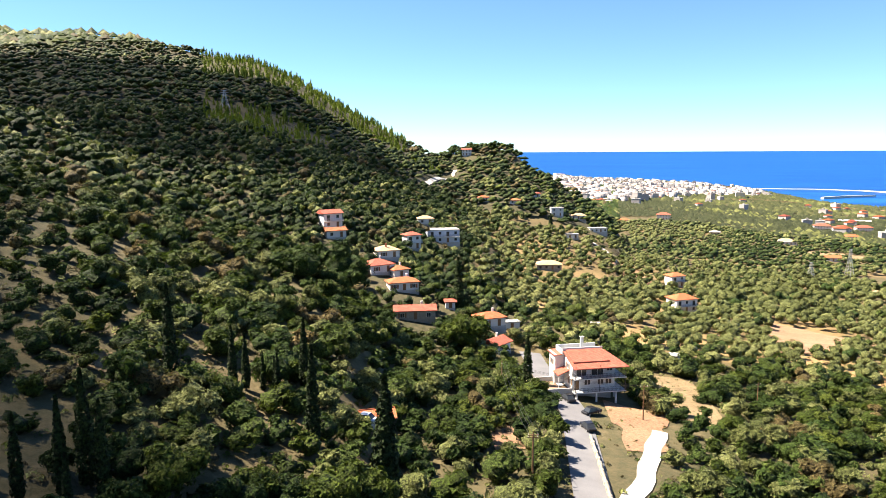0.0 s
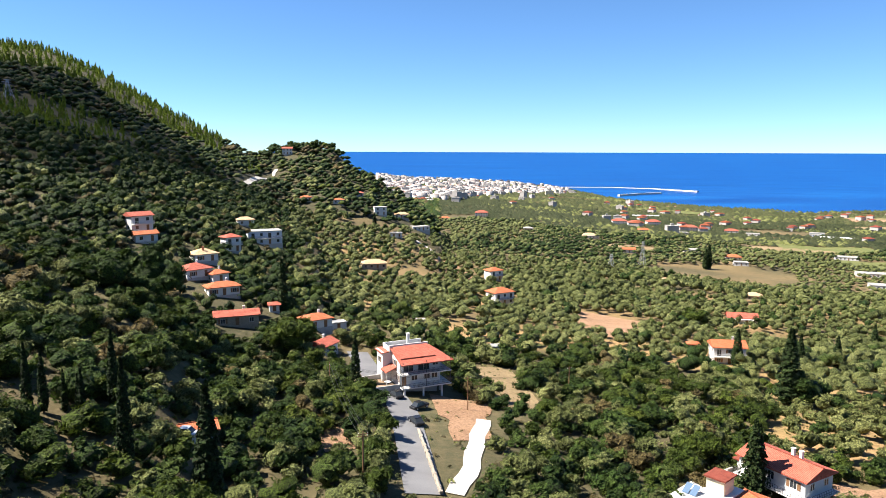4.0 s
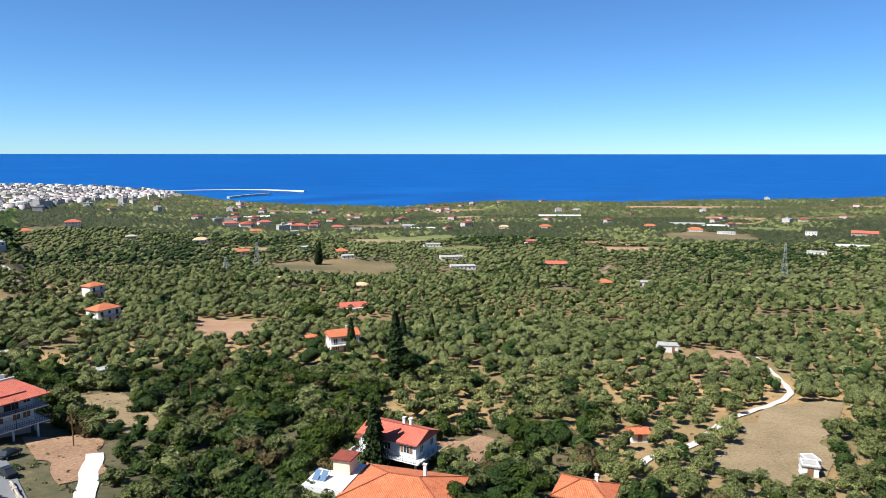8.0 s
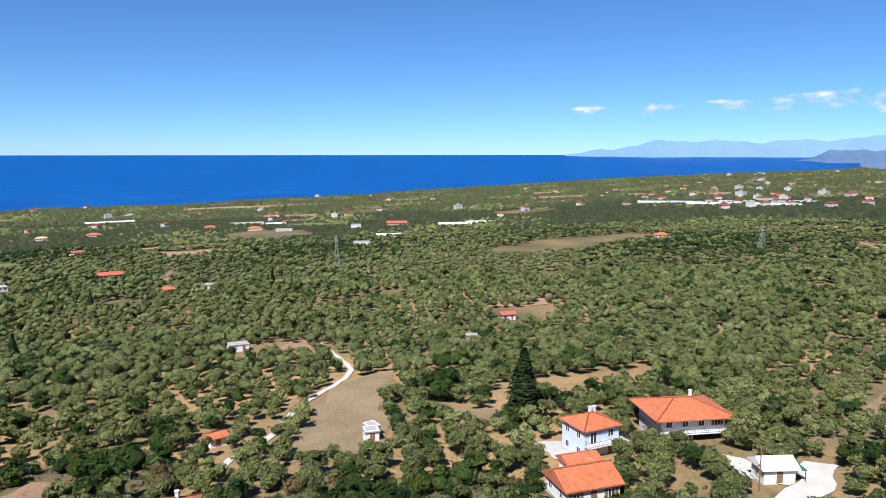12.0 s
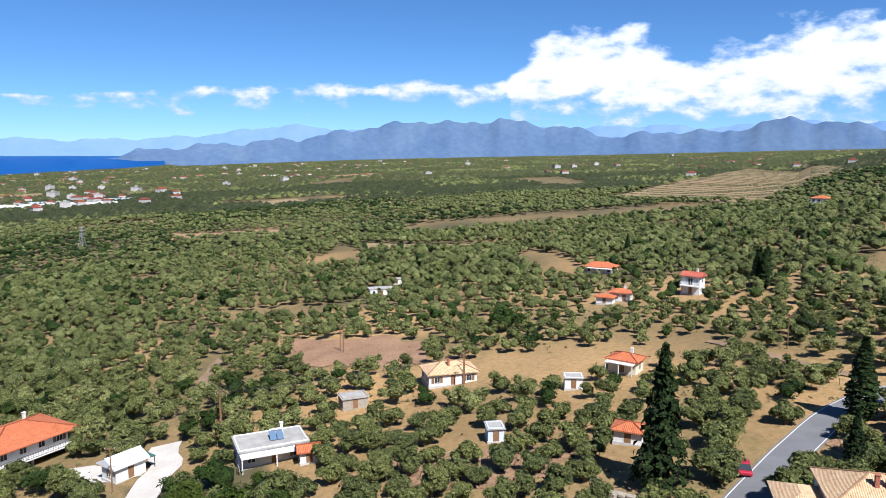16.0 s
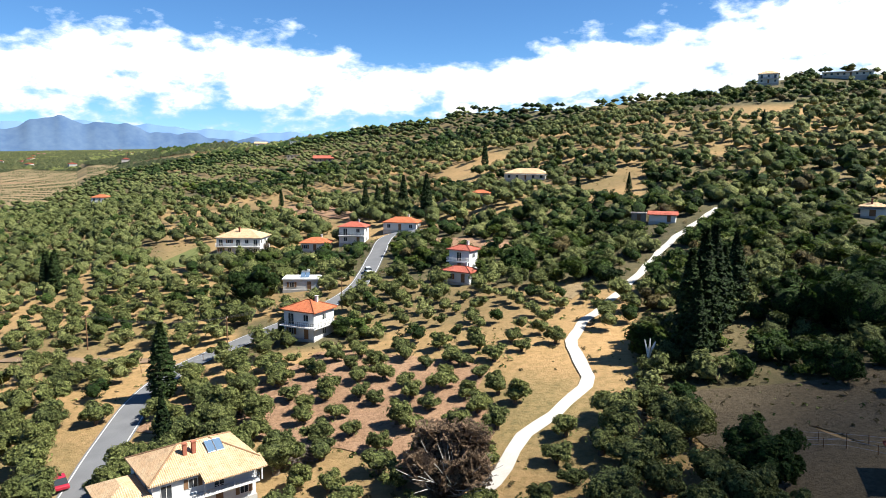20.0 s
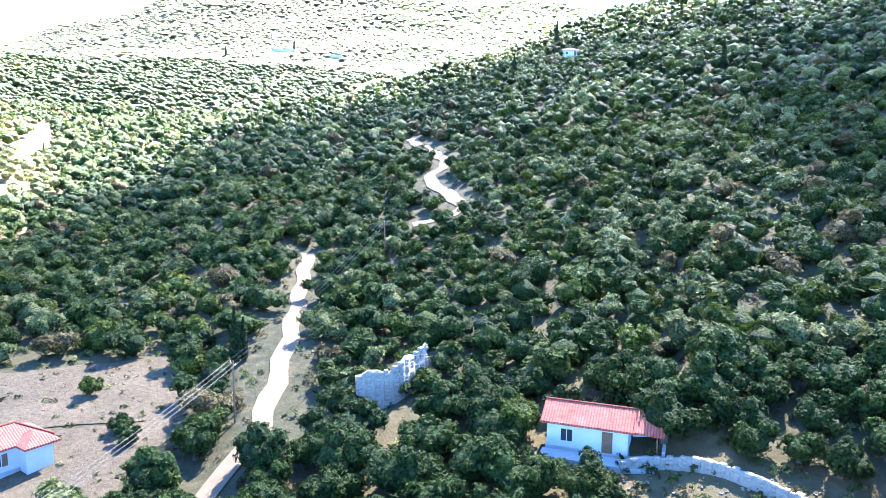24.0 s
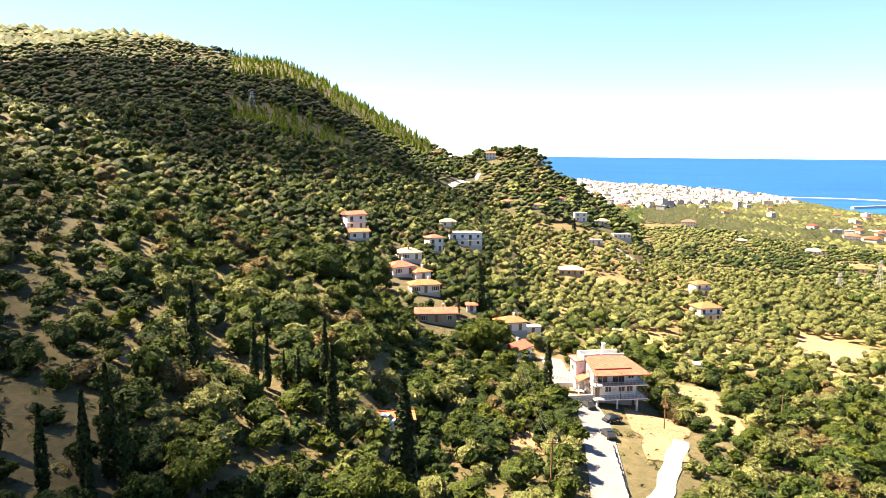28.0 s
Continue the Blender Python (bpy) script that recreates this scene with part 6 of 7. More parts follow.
# porch of the long house
local_part(long_house, "porch_floor", CONCRETE, [(3.9, -3.4, -1.2, 7.6, 1.6, 0.25), (-4.2, -4.2, -1.6, 7.6, -2.2, 0.1)])
local_part(long_house, "porch_wall", WALLS["white"], [(4.0, 1.3, 0.25, 7.2, 1.6, 1.2), (6.9, -1.8, 0.25, 7.2, 1.3, 1.2)])
b = bmesh.new()
slab_roof(b, 3.2, 4.1, 2.93, 1.4, 0.4, "gable")
wg = roof_part("porch_roof", b, "red", long_house)
wg.location = (5.1, 0, 0)
for yy in (-1.9, 1.2):
    local_part(long_house, "porch_post", WOOD, [(6.4, yy, 0.25, 6.52, yy + 0.12, 2.95)])
local_part(flat_house, "sunken_roof", plain("stained_concrete", (0.07, 0.072, 0.075), (0.16, 0.16, 0.155), 0.8, 0.9), [(-1.9, -1.05, 2.4, 2.0, 0.9, 2.53)], "dark stained roof field")
# brown shuttered window of the hut
local_part(hut, "shutter", WOOD, [(0.5, -2.52, 1.0, 2.0, -2.42, 2.1)], "closed brown window shutter")
# two dormers on the red roof
for xx in (-1.2, 1.2):
    d0 = local_part(dormer_house, "dormer", WALLS["cream"], [(xx - 0.5, -2.3, 2.9, xx + 0.5, -0.4, 4.3)])
    b = bmesh.new()
    slab_roof(b, 2.2, 1.1, 4.3, 0.5, 0.15, "gable")
    dr = roof_part("dormer_roof", b, "red", d0)
    dr.matrix_local = pose(xx, -1.2, 0, 0, 0, 90)
    dp = local_part(dormer_house, "dormer_window", PANE, [(xx - 0.32, -2.34, 3.1, xx + 0.32, -2.3, 4.0)])
net = thing("shade_net", "green shade net stretched over posts", "shade net", (-59.0, 28.5, Z(-59.0, 28.5)), 62)
b = bmesh.new()
box(b, -1.6, -1.0, 2.0, 1.6, 1.0, 2.06)
part("net", b, GREEN_NET, net)
for sx in (-1.5, 1.5):
    for sy in (-0.9, 0.9):
        b = bmesh.new()
        cyl(b, sx, sy, -0.6, 2.0, 0.05)
        part("post", b, WOOD, net)


# heap of cut olive branches beside the tiled house
def branch_pile(x, y, size, label, mat, seed):
    pile = thing("branch_pile", label, "branch pile", (x, y, Z(x, y) + 0.1))
    rp = random.Random(seed)
    for k in range(5):
        b = bmesh.new()
        for _ in range(60):
            a, q = rp.uniform(0, 6.283), math.sqrt(rp.random())
            c = Vector((math.cos(a) * q * 2.6, math.sin(a) * q * 1.6, 1.3 * (1 - q * q) * rp.uniform(0.2, 1.0))) * size
            d = Vector((rp.uniform(-1, 1), rp.uniform(-1, 1), rp.uniform(-0.35, 0.35))).normalized() * rp.uniform(0.5, 1.1) * size
            bar(b, c - d, c + d, rp.uniform(0.025, 0.06), 4)
        part("branch", b, mat, pile)


branch_pile(7.5, -86.2, 1.0, "grey heap of cut dry branches beside the house", BRUSH, 21)
branch_pile(-51.3, 39.1, 0.9, "rusty heap of dead brushwood below the hut", RUST_BRUSH, 22)
branch_pile(-53.3, 43.0, 0.8, "grey heap of dead brushwood beside the hut", BRUSH, 23)
branch_pile(-47.9, 45.4, 1.0, "rusty heap of dead brushwood on rubble", RUST_BRUSH, 24)
# ground kept open round the hut and the walled yard
OPEN += [(-73.5, -22.5, 5.0, 3.0, 60), (-58.5, 9.0, 9.0, 3.0, 72)]
CLEAR += [(-51.5, 45.0, 8.0, 4.5, 55), (-59.0, 14.0, 5.5, 2.6, 67), (-62.5, 5.0, 4.5, 2.2, 80)]


# wires between the poles of the valley
def wires(p, q, drop=1.2):
    w0 = thing("power_line", "thin dark overhead wires between wooden poles", "power line", (0, 0, 0))
    d = Vector((q[0] - p[0], q[1] - p[1], 0)).normalized()
    side = Vector((-d.y, d.x, 0))
    for s in (-0.7, 0.0, 0.7):
        b = bmesh.new()
        u, v = Vector((p[0], p[1], Z(*p) + 7.2)) + side * s, Vector((q[0], q[1], Z(*q) + 7.2)) + side * s
        pts = [u.lerp(v, k / 10) - Vector((0, 0, drop * 4 * (k / 10) * (1 - k / 10))) for k in range(11)]
        rings = [[b.verts.new(p + side * (0.022 * math.cos(h)) + Vector((0, 0, 0.022 * math.sin(h)))) for h in (0.0, 2.094, 4.189)] for p in pts]
        for a, c in zip(rings[:-1], rings[1:]):
            for i in range(3):
                b.faces.new((a[i], a[(i + 1) % 3], c[(i + 1) % 3], c[i]))
        part("wire", b, IRON, w0)


for p, q in (((-69.5, -40.6), (-22.0, -46.0)), ((-69.5, -40.6), (-125.6, -40.7)), ((25.3, -134.1), (4.1, -155.4)), ((25.3, -134.1), (56.2, -148.7)), ((12.1, 141.5), (13.2, 99.1)),
             ((12.1, 141.5), (39.9, 134.7)), ((39.9, 134.7), (67.9, 146.0)), ((110.6, -31.5), (124.0, -55.6)), ((124.0, -55.6), (100.3, -97.6)), ((124.0, -55.6), (153.7, -103.8))):
    wires(p, q)
pole(-22.0, -46.0)
pole(-125.6, -40.7)
# ---- the town, the harbour and the far shore ----
WALLS["town"] = plain("weathered_town_render", (0.30, 0.28, 0.265), (0.43, 0.40, 0.38), 0.05, 0.9, fine=0.4)


def block(w, d, h, wall, tone):
    b0 = thing("town_building", "pale town building with a flat or tiled roof", "building", (0, 0, -500), 0)
    b = bmesh.new()
    box(b, -w / 2, -d / 2, -6, w / 2, d / 2, h)
    part("wall", b, WALLS[wall], b0)
    b = bmesh.new()
    if tone == "grey" or tone == "white":
        box(b, -w / 2 - 0.3, -d / 2 - 0.3, h, w / 2 + 0.3, d / 2 + 0.3, h + 0.4)
        box(b, -1.6, -1.6, h + 0.39, 1.6, 1.6, h + 2.6)
    else:
        slab_roof(b, w, d, h + 0.05, min(w, d) * 0.2, 0.4, "hip")
    part("roof", b, ROOFS[tone], b0)
    if h < 10:
        p = part("window", shared(("town_window",), lambda bm: box(bm, -2.2, -0.05, 0, 2.2, 0.05, 1.6), PANE), None, b0)
        p.location = (-0.16 * w, -d / 2, 0.8)
    return b0


BLOCKS = [block(*q) for q in ((12, 10, 9, "town", "grey"), (15, 10, 12, "town", "grey"), (10, 10, 6.5, "town", "orange"), (18, 11, 12, "cream", "grey"), (9, 9, 6, "town", "red"), (13, 10, 15, "town", "grey"))]
tr = random.Random(11)
made = 0
while made < 260:
    a, r = tr.uniform(9.5, 25.0), 1150 * math.exp(tr.uniform(0, 1.06))
    if r > table(a, COAST) - 60 or r < table(a, [(9, 1130), (15, 1180), (18, 1500), (24.5, 2000)]) and tr.random() > 0.12:
        continue
    x, y = r * math.sin(radians(a)), r * math.cos(radians(a))
    copy_thing(BLOCKS[min(5, int(tr.random() ** 1.1 * 6))], pose(x, y, Z(x, y), 0, 0, -a + tr.choice((-20, 10, 60, -65)) + tr.uniform(-8, 8)) @ Matrix.Scale(tr.uniform(0.8, 1.15), 4))["group"] = "buildings of the town"
    made += 1
# the packed rest of the town
tv, tf, tm = [], [], []
for _ in range(2300):
    a, r = tr.uniform(9.0, 24.5), 1130 * math.exp(tr.uniform(0, 1.09))
    if r > table(a, COAST) - 50 or r < table(a, [(9, 1130), (15, 1200), (18, 1500), (24.5, 2050)]) * tr.uniform(0.95, 1.15):
        continue
    x, y, w, d, h, q = r * math.sin(radians(a)), r * math.cos(radians(a)), tr.uniform(4, 9), tr.uniform(4, 7), tr.uniform(5, 13), tr.uniform(0, 3)
    z, c, s = Z(x, y), math.cos(q), math.sin(q)
    n = len(tv)
    for zz in (z - 5, z + h):
        for u, v in ((-w, -d), (w, -d), (w, d), (-w, d)):
            tv.append((x + u * c - v * s, y + u * s + v * c, zz))
    tf += [(n, n + 1, n + 5, n + 4), (n + 1, n + 2, n + 6, n + 5), (n + 2, n + 3, n + 7, n + 6), (n + 3, n, n + 4, n + 7), (n + 4, n + 5, n + 6, n + 7)]
    tm += [0, 0, 0, 0, tr.choice((0, 0, 1, 1, 2))]
town = mesh_of("town", tv, tf, [WALLS["town"], ROOFS["orange"], ROOFS["grey"]])
town.polygons.foreach_set("material_index", np.array(tm, dtype=np.int32))
tagged(new("town", town), "packed white houses of the coastal town", "town", kind="stuff")
# scattered far farmhouses and the far villages in the plain
for a0, a1, r0, r1, n in ((26, 48, 900, 1800, 55), (48, 110, 1000, 2300, 46), (96, 128, 1300, 3400, 95), (128, 168, 900, 3600, 50), (100, 112, 1020, 1350, 24)):
    for _ in range(n):
        a, r = tr.uniform(a0, a1), tr.uniform(r0, r1)
        if r > table(a, COAST) - 40:
            continue
        x, y = r * math.sin(radians(a)), r * math.cos(radians(a))
        copy_thing(BLOCKS[tr.choice((2, 2, 4, 4, 0))], pose(x, y, Z(x, y), 0, 0, -a + tr.uniform(-50, 50)) @ Matrix.Scale(tr.uniform(0.95, 1.3), 4)).name = "farmhouse"
for o in BLOCKS:
    for c in list(o.children):
        bpy.data.objects.remove(c)
    bpy.data.objects.remove(o)


def long_shed(x, y, turn, w, d, h, label, tone):
    s = thing("greenhouse" if "greenhouse" in label else "industrial_shed", label, "shed", (x, y, Z(x, y)), turn, "long sheds of the plain")
    b = bmesh.new()
    box(b, -w / 2, -d / 2, -4, w / 2, d / 2, h)
    part("wall", b, WALLS["white"], s)
    b = bmesh.new()
    slab_roof(b, w, d, h, d * 0.08, 0.3, "gable")
    part("roof", b, ROOFS[tone] if tone in ROOFS else TIN, s)
    for i in range(int(w // 9)):
        p = part("bay_door", shared(("bay_door",), lambda bm: box(bm, -1.8, -0.08, 0, 1.8, 0.05, 3.0), STEEL), None, s)
        p.location = (-w / 2 + (i + 0.5) * w / int(w // 9), -d / 2, 0.2)


for a, r, w, d, tone in ((82.2, 925, 70, 16, "white"), (83.5, 940, 40, 14, "white"), (54.9, 1290, 75, 18, "white"), (64.7, 1120, 50, 16, "grey"), (67, 1100, 34, 14, "white"),
                         (97.3, 1250, 60, 24, "white"), (99.4, 1230, 46, 22, "tin"), (101.5, 1150, 80, 26, "white"), (103.2, 1190, 55, 24, "tin"), (105.9, 1105, 62, 20, "white"), (107.4, 1160, 48, 20, "tin"), (76.0, 800, 30, 12, "white"), (44.0, 980, 40, 14, "white"), (30.5, 1250, 44, 14, "white"), (119, 1900, 60, 20, "white")):
    long_shed(r * math.sin(radians(a)), r * math.cos(radians(a)), -a + 8, w, d, 3.4, "long white greenhouse in the olive plain" if r < 1000 or a < 70 else "long white industrial shed in the plain", tone)

# breakwater of the harbour
mole = thing("breakwater", "pale stone breakwater and pier of the harbour", "breakwater", (0, 0, 0), 0, kind="structure")
for name, pts, wd, ht in (("mole", ((23.6, 2740), (28, 2760), (31, 2720), (34.3, 2600)), 9, 6), ("pier", ((28.4, 2330), (30, 2430), (31.6, 2500)), 7, 3.5)):
    b = bmesh.new()
    for (a0, r0), (a1, r1) in zip(pts[:-1], pts[1:]):
        p, q = Vector((r0 * math.sin(radians(a0)), r0 * math.cos(radians(a0)), 0)), Vector((r1 * math.sin(radians(a1)), r1 * math.cos(radians(a1)), 0))
        t = (q - p).normalized()
        s = Vector((-t.y, t.x, 0))
        lo = [p - s * wd, q - s * wd, q + s * wd, p + s * wd]
        hi = [p - s * wd * 0.5, q - s * wd * 0.5, q + s * wd * 0.5, p + s * wd * 0.5]
        vl = [b.verts.new((v.x, v.y, -3)) for v in lo]
        vh = [b.verts.new((v.x, v.y, ht + 3)) for v in hi]
        b.faces.new(vh)
        for i in range(4):
            b.faces.new((vl[i], vl[(i + 1) % 4], vh[(i + 1) % 4], vh[i]))
    bmesh.ops.recalc_face_normals(b, faces=b.faces)
    part(name, b, GRAVEL, mole)


def far_range(name, label, knots, r, drop, mat, rough, seed):
    """A far mountain range: crest by bearing, slopes with spurs."""
    k = np.array(knots, dtype=float)
    a = np.arange(k[0, 0], k[-1, 0] + 0.01, 0.2)
    e = np.interp(a, k[:, 0], k[:, 1])
    for i, (f, h) in enumerate(((1.3, 1.0), (2.9, 0.55), (6.1, 0.2))):
        e = e + rough * h * np.sin(a * f + seed + i * 2.0) * np.clip(np.minimum(a - k[0, 0], k[-1, 0] - a) / 3, 0, 1)
    rows = []
    for j in range(9):
        w = j / 8.0
        spur = 3 * np.sin(a * 0.8 + 2 * np.sin(a * 0.33) + seed) * w * (1 - w) * 4
        rr = r - w * 300 + spur
        z = EYE_Z + r * np.tan(np.radians(e)) * (1 - w) ** 1.25 - drop * w + 5 * np.sin(a * 0.7 + 4 * w + seed) * w * (1 - w) * 4
        rows.append(np.stack([rr * np.sin(np.radians(a)), rr * np.cos(np.radians(a)), z], -1))
    v = np.stack(rows, 0)
    n = len(a)
    ii, jj = np.meshgrid(np.arange(8), np.arange(n - 1), indexing="ij")
    f = np.stack([ii * n + jj, ii * n + jj + 1, (ii + 1) * n + jj + 1, (ii + 1) * n + jj], -1).reshape(-1, 4)
    return tagged(new(name, mesh_of(name, v.reshape(-1, 3), f, mat, smooth=True)), label, "mountains", kind="structure")


# the haze of the air is put into the mountains' base colours
HAZE_FAR = plain("haze_tinted_far_mountain", (0.1008, 0.18, 0.324), (0.1296, 0.2088, 0.3456), 0.002, 1.0, fine=0.012)
HAZE_MID = plain("haze_tinted_mountain", (0.045, 0.085, 0.165), (0.085, 0.13, 0.20), 0.004, 1.0, fine=0.03)
far_range("backdrop_1", "far mountains tinted pale blue for haze", [(90.2, 0.02), (94, 0.5), (97.8, 1.1), (104.6, 0.95), (110, 1.1), (113.4, 1.3), (120.2, 2.2), (125.2, 1.75), (131, 1.9), (142, 1.9), (149.6, 2.1), (153, 1.8), (158.4, 2.2), (166, 1.9), (171, 1.55), (178, 1.5), (184, 1.3), (190, 0.3)], 4890, 90, HAZE_FAR, 0.09, 1.0)
far_range("backdrop_2", "wooded mountains across the plain, tinted blue-green for haze", [(106, -0.6), (110, 0.3), (116, 0.75), (121, 1.1), (127, 2.1), (131, 2.55), (134, 2.3), (137, 2.65), (140, 2.2), (142.3, 2.0), (146, 1.2), (150, 1.6), (154, 1.5), (158.4, 2.45), (162, 2.0), (167, 1.3), (173, 0.9), (180, 0.2)], 4480, 100, HAZE_MID, 0.16, 4.0)

# cumulus over the mountains: a far sheet of sky
ca, ce = np.arange(88.0, 236.1, 0.5), np.linspace(0.3, 16.0, 48)
CA, CE = np.meshgrid(ca, ce, indexing="ij")
low = table(ca, [(88, 3.8), (110, 4.0), (140, 4.6), (175, 4.2), (200, 4.5), (236, 5.0)])[:, None]
high = table(ca, [(88, 3.4), (100, 4.0), (108, 4.6), (114, 5.2), (126, 5.8), (138, 6.0), (140.5, 9.0), (148, 9.2), (151, 6.6), (156, 8.2), (166, 9.6), (175, 8.6), (182, 6.9), (189, 6.6), (197, 8.8), (206, 9.6), (212, 12.5), (224, 13.5), (236, 13.0)])[:, None]
mid_, half_ = (low + high) / 2, np.maximum((high - low) / 2, 0.25)
cover = 1.0 - np.abs(CE - mid_) / half_
cover = np.where(CE < mid_, np.maximum(cover, 1.0 - (mid_ - CE) / (half_ + 1.5)), cover)
cover = np.clip(cover, -1, 1) * 0.5 + 0.5 - 0.33 * (CA < 138) - 0.12 * (CA < 112)
cv = np.stack([4940 * np.sin(np.radians(CA)), 4940 * np.cos(np.radians(CA)), EYE_Z + 4940 * np.tan(np.radians(CE))], -1).reshape(-1, 3)
nA, nE = CA.shape
ii, jj = np.meshgrid(np.arange(nA - 1), np.arange(nE - 1), indexing="ij")
cf = np.stack([ii * nE + jj, ii * nE + jj + 1, (ii + 1) * nE + jj + 1, (ii + 1) * nE + jj], -1).reshape(-1, 4)
cm, cn, cl, cb = shader("cumulus", 1.0)
at = cn.new("ShaderNodeAttribute")
at.attribute_name = "tint"
tc = cn.new("ShaderNodeTexCoord")
mp = cn.new("ShaderNodeMapping")
mp.inputs["Scale"].default_value = (0.0042, 0.0042, 0.0085)
cl.new(tc.outputs["Object"], mp.inputs["Vector"])
nz = cn.new("ShaderNodeTexNoise")
nz.inputs["Scale"].default_value, nz.inputs["Detail"].default_value, nz.inputs["Roughness"].default_value = 1.0, 9.0, 0.56
cl.new(mp.outputs[0], nz.inputs["Vector"])
ad = cn.new("ShaderNodeMath")
ad.operation = "MULTIPLY_ADD"
ad.inputs[1].default_value = 0.62
cl.new(at.outputs["Fac"], ad.inputs[0]), cl.new(nz.outputs["Fac"], ad.inputs[2])
alpha = ramp(cn, cl, ad.outputs[0], [(0.76, (0, 0, 0)), (0.92, (1, 1, 1))])
puff = ramp(cn, cl, ad.outputs[0], [(0.80, (0.50, 0.66, 0.92)), (0.90, (0.70, 0.80, 0.95)), (1.04, (1.0, 1.0, 1.0))])
em, tp, mx = cn.new("ShaderNodeEmission"), cn.new("ShaderNodeBsdfTransparent"), cn.new("ShaderNodeMixShader")
em.inputs["Strength"].default_value = 0.53
cl.new(puff, em.inputs["Color"]), cl.new(alpha, mx.inputs[0]), cl.new(tp.outputs[0], mx.inputs[1]), cl.new(em.outputs[0], mx.inputs[2])
cl.new(mx.outputs[0], cn["Material Output"].inputs["Surface"])
tagged(new("backdrop_3", mesh_of("backdrop_3", cv, cf, cm, cover.ravel(), smooth=True)), "white cumulus clouds over the far mountains", "clouds", kind="structure")


# pylons of the power line
def pylon(x, y, h, turn):
    p = thing("power_pylon", "grey steel lattice power pylon in the olive groves", "pylon", (x, y, Z(x, y)), turn, "power pylons")
    b = bmesh.new()
    lv = [(0, 2.6), (0.25, 1.9), (0.5, 1.25), (0.75, 0.7), (1.0, 0.5)]
    for (f0, w0), (f1, w1) in zip(lv[:-1], lv[1:]):
        for sx, sy in ((1, 1), (1, -1), (-1, -1), (-1, 1)):
            bar(b, (sx * w0, sy * w0, f0 * h - (1 if f0 == 0 else 0)), (sx * w1, sy * w1, f1 * h), 0.09, 4)
            ex, ey = (sx, -sy) if sx == sy else (-sx, sy)
            bar(b, (sx * w0, sy * w0, f0 * h), (ex * w1, ey * w1, f1 * h), 0.05, 3)
            bar(b, (ex * w0, ey * w0, f0 * h), (sx * w1, sy * w1, f1 * h), 0.05, 3)
    part("mast", b, STEEL, p)
    for f in (0.72, 0.84, 0.96):
        b = bmesh.new()
        w = 3.4 - 1.2 * abs(f - 0.84) * 8
        for s in (-1, 1):
            bar(b, (0, s * 0.4, f * h), (s * 0 + w, 0, f * h + 0.3), 0.06, 4)
            bar(b, (0, s * 0.4, f * h), (-w, 0, f * h + 0.3), 0.06, 4)
        bar(b, (-w, 0, f * h + 0.3), (w, 0, f * h + 0.3), 0.06, 4)
        part("cross_arm", b, STEEL, p)


# ---- single trees, vehicles, poles and walls ----
plant(BRIGHTS[0], -79.9, 217.8, 4.0, "yellow-green tree above the slope", "")
plant(BROADS[0], 168.4, 29.5, 6.2, "large round dark tree by a dry field", "")
plant(BROADS[1], 282.7, -130.8, 4.6, "round dark tree in the groves", "")
plant(BROADS[2], 126.0, -138.9, 5.0, "dense dark tree among olives", "")
plant(BROADS[3], 25.5, -170.1, 6.8, "broad dark tree by the white house", "")
plant(BROADS[4], -26.8, 176.0, 9.5, "huge dark spreading tree above the roofs", "")
plant(BROADS[0], -33.5, 166.7, 6.2, "dark spreading tree on the slope", "")
plant(BRIGHTS[2], 5.3, 173.9, 6.6, "light green feathery tree by the houses", "")
plant(BRIGHTS[0], 173.8, 252.5, 5.7, "bright round tree by a field", "")
plant(BRIGHTS[1], 19.3, 116.9, 3.1, "light conifer-like tree by the road", "")
plant(BRIGHTS[2], 74.2, 104.3, 4.0, "fresh green tree beside the villa", "")
plant(BROADS[1], 131.6, 141.8, 6.5, "dark tree beside cypresses", "")
plant(BRIGHTS[0], -69.1, -7.9, 3.0, "fresh green tree beside the long house", "")
plant(BRIGHTS[2], -58.0, -0.9, 2.5, "leafy green tree before the long house", "")
plant(BROADS[0], -66.2, -53.0, 1.7, "small round tree in the dry field", "")
plant(BROADS[3], -64.4, -51.0, 1.7, "small round tree in the dry field", "")
plant(BRIGHTS[1], -72.5, -62.5, 1.8, "small bushy tree in the dry field", "")
plant(BROADS[2], -41.3, -64.4, 4.0, "dark olive clump in the dry field", "")
plant(BROADS[3], -42.1, -65.7, 4.5, "dark olive clump by the field", "")
plant(BROADS[4], -64.2, -84.3, 3.5, "dark tree on the field edge", "")
plant(BROADS[0], -78.1, -98.9, 8.8, "dark thicket under the field", "")
for k in range(13):    # old pines and oaks on the castle hill
    a, r = radians(0.4 + 0.46 * k), 700 + 9 * math.sin(k * 2.3)
    plant(BROADS[k % 5], r * math.sin(a), r * math.cos(a), 5.0 + 1.6 * math.sin(k * 1.7), "tall dark tree on the castle hill", "trees of the castle hill")
plant(BROADS[1], -72.1, -108.2, 5.9, "dark thicket beside cypresses", "")
copy_thing(CONES[1], pose(44.2, -78.4, Z(44.2, -78.4), 0, 0, 30) @ Matrix.Scale(18.8, 4))
copy_thing(CONES[0], pose(75.0, 91.1, Z(75.0, 91.1), 0, 0, 30) @ Matrix.Scale(12.9, 4))
copy_thing(CONES[0], pose(-89.4, -225.4, Z(-89.4, -225.4), 0, 0, 30) @ Matrix.Scale(8.2, 4))
copy_thing(CONES[0], pose(26.7, -94.3, Z(26.7, -94.3), 0, 0, 30) @ Matrix.Scale(8.7, 4))
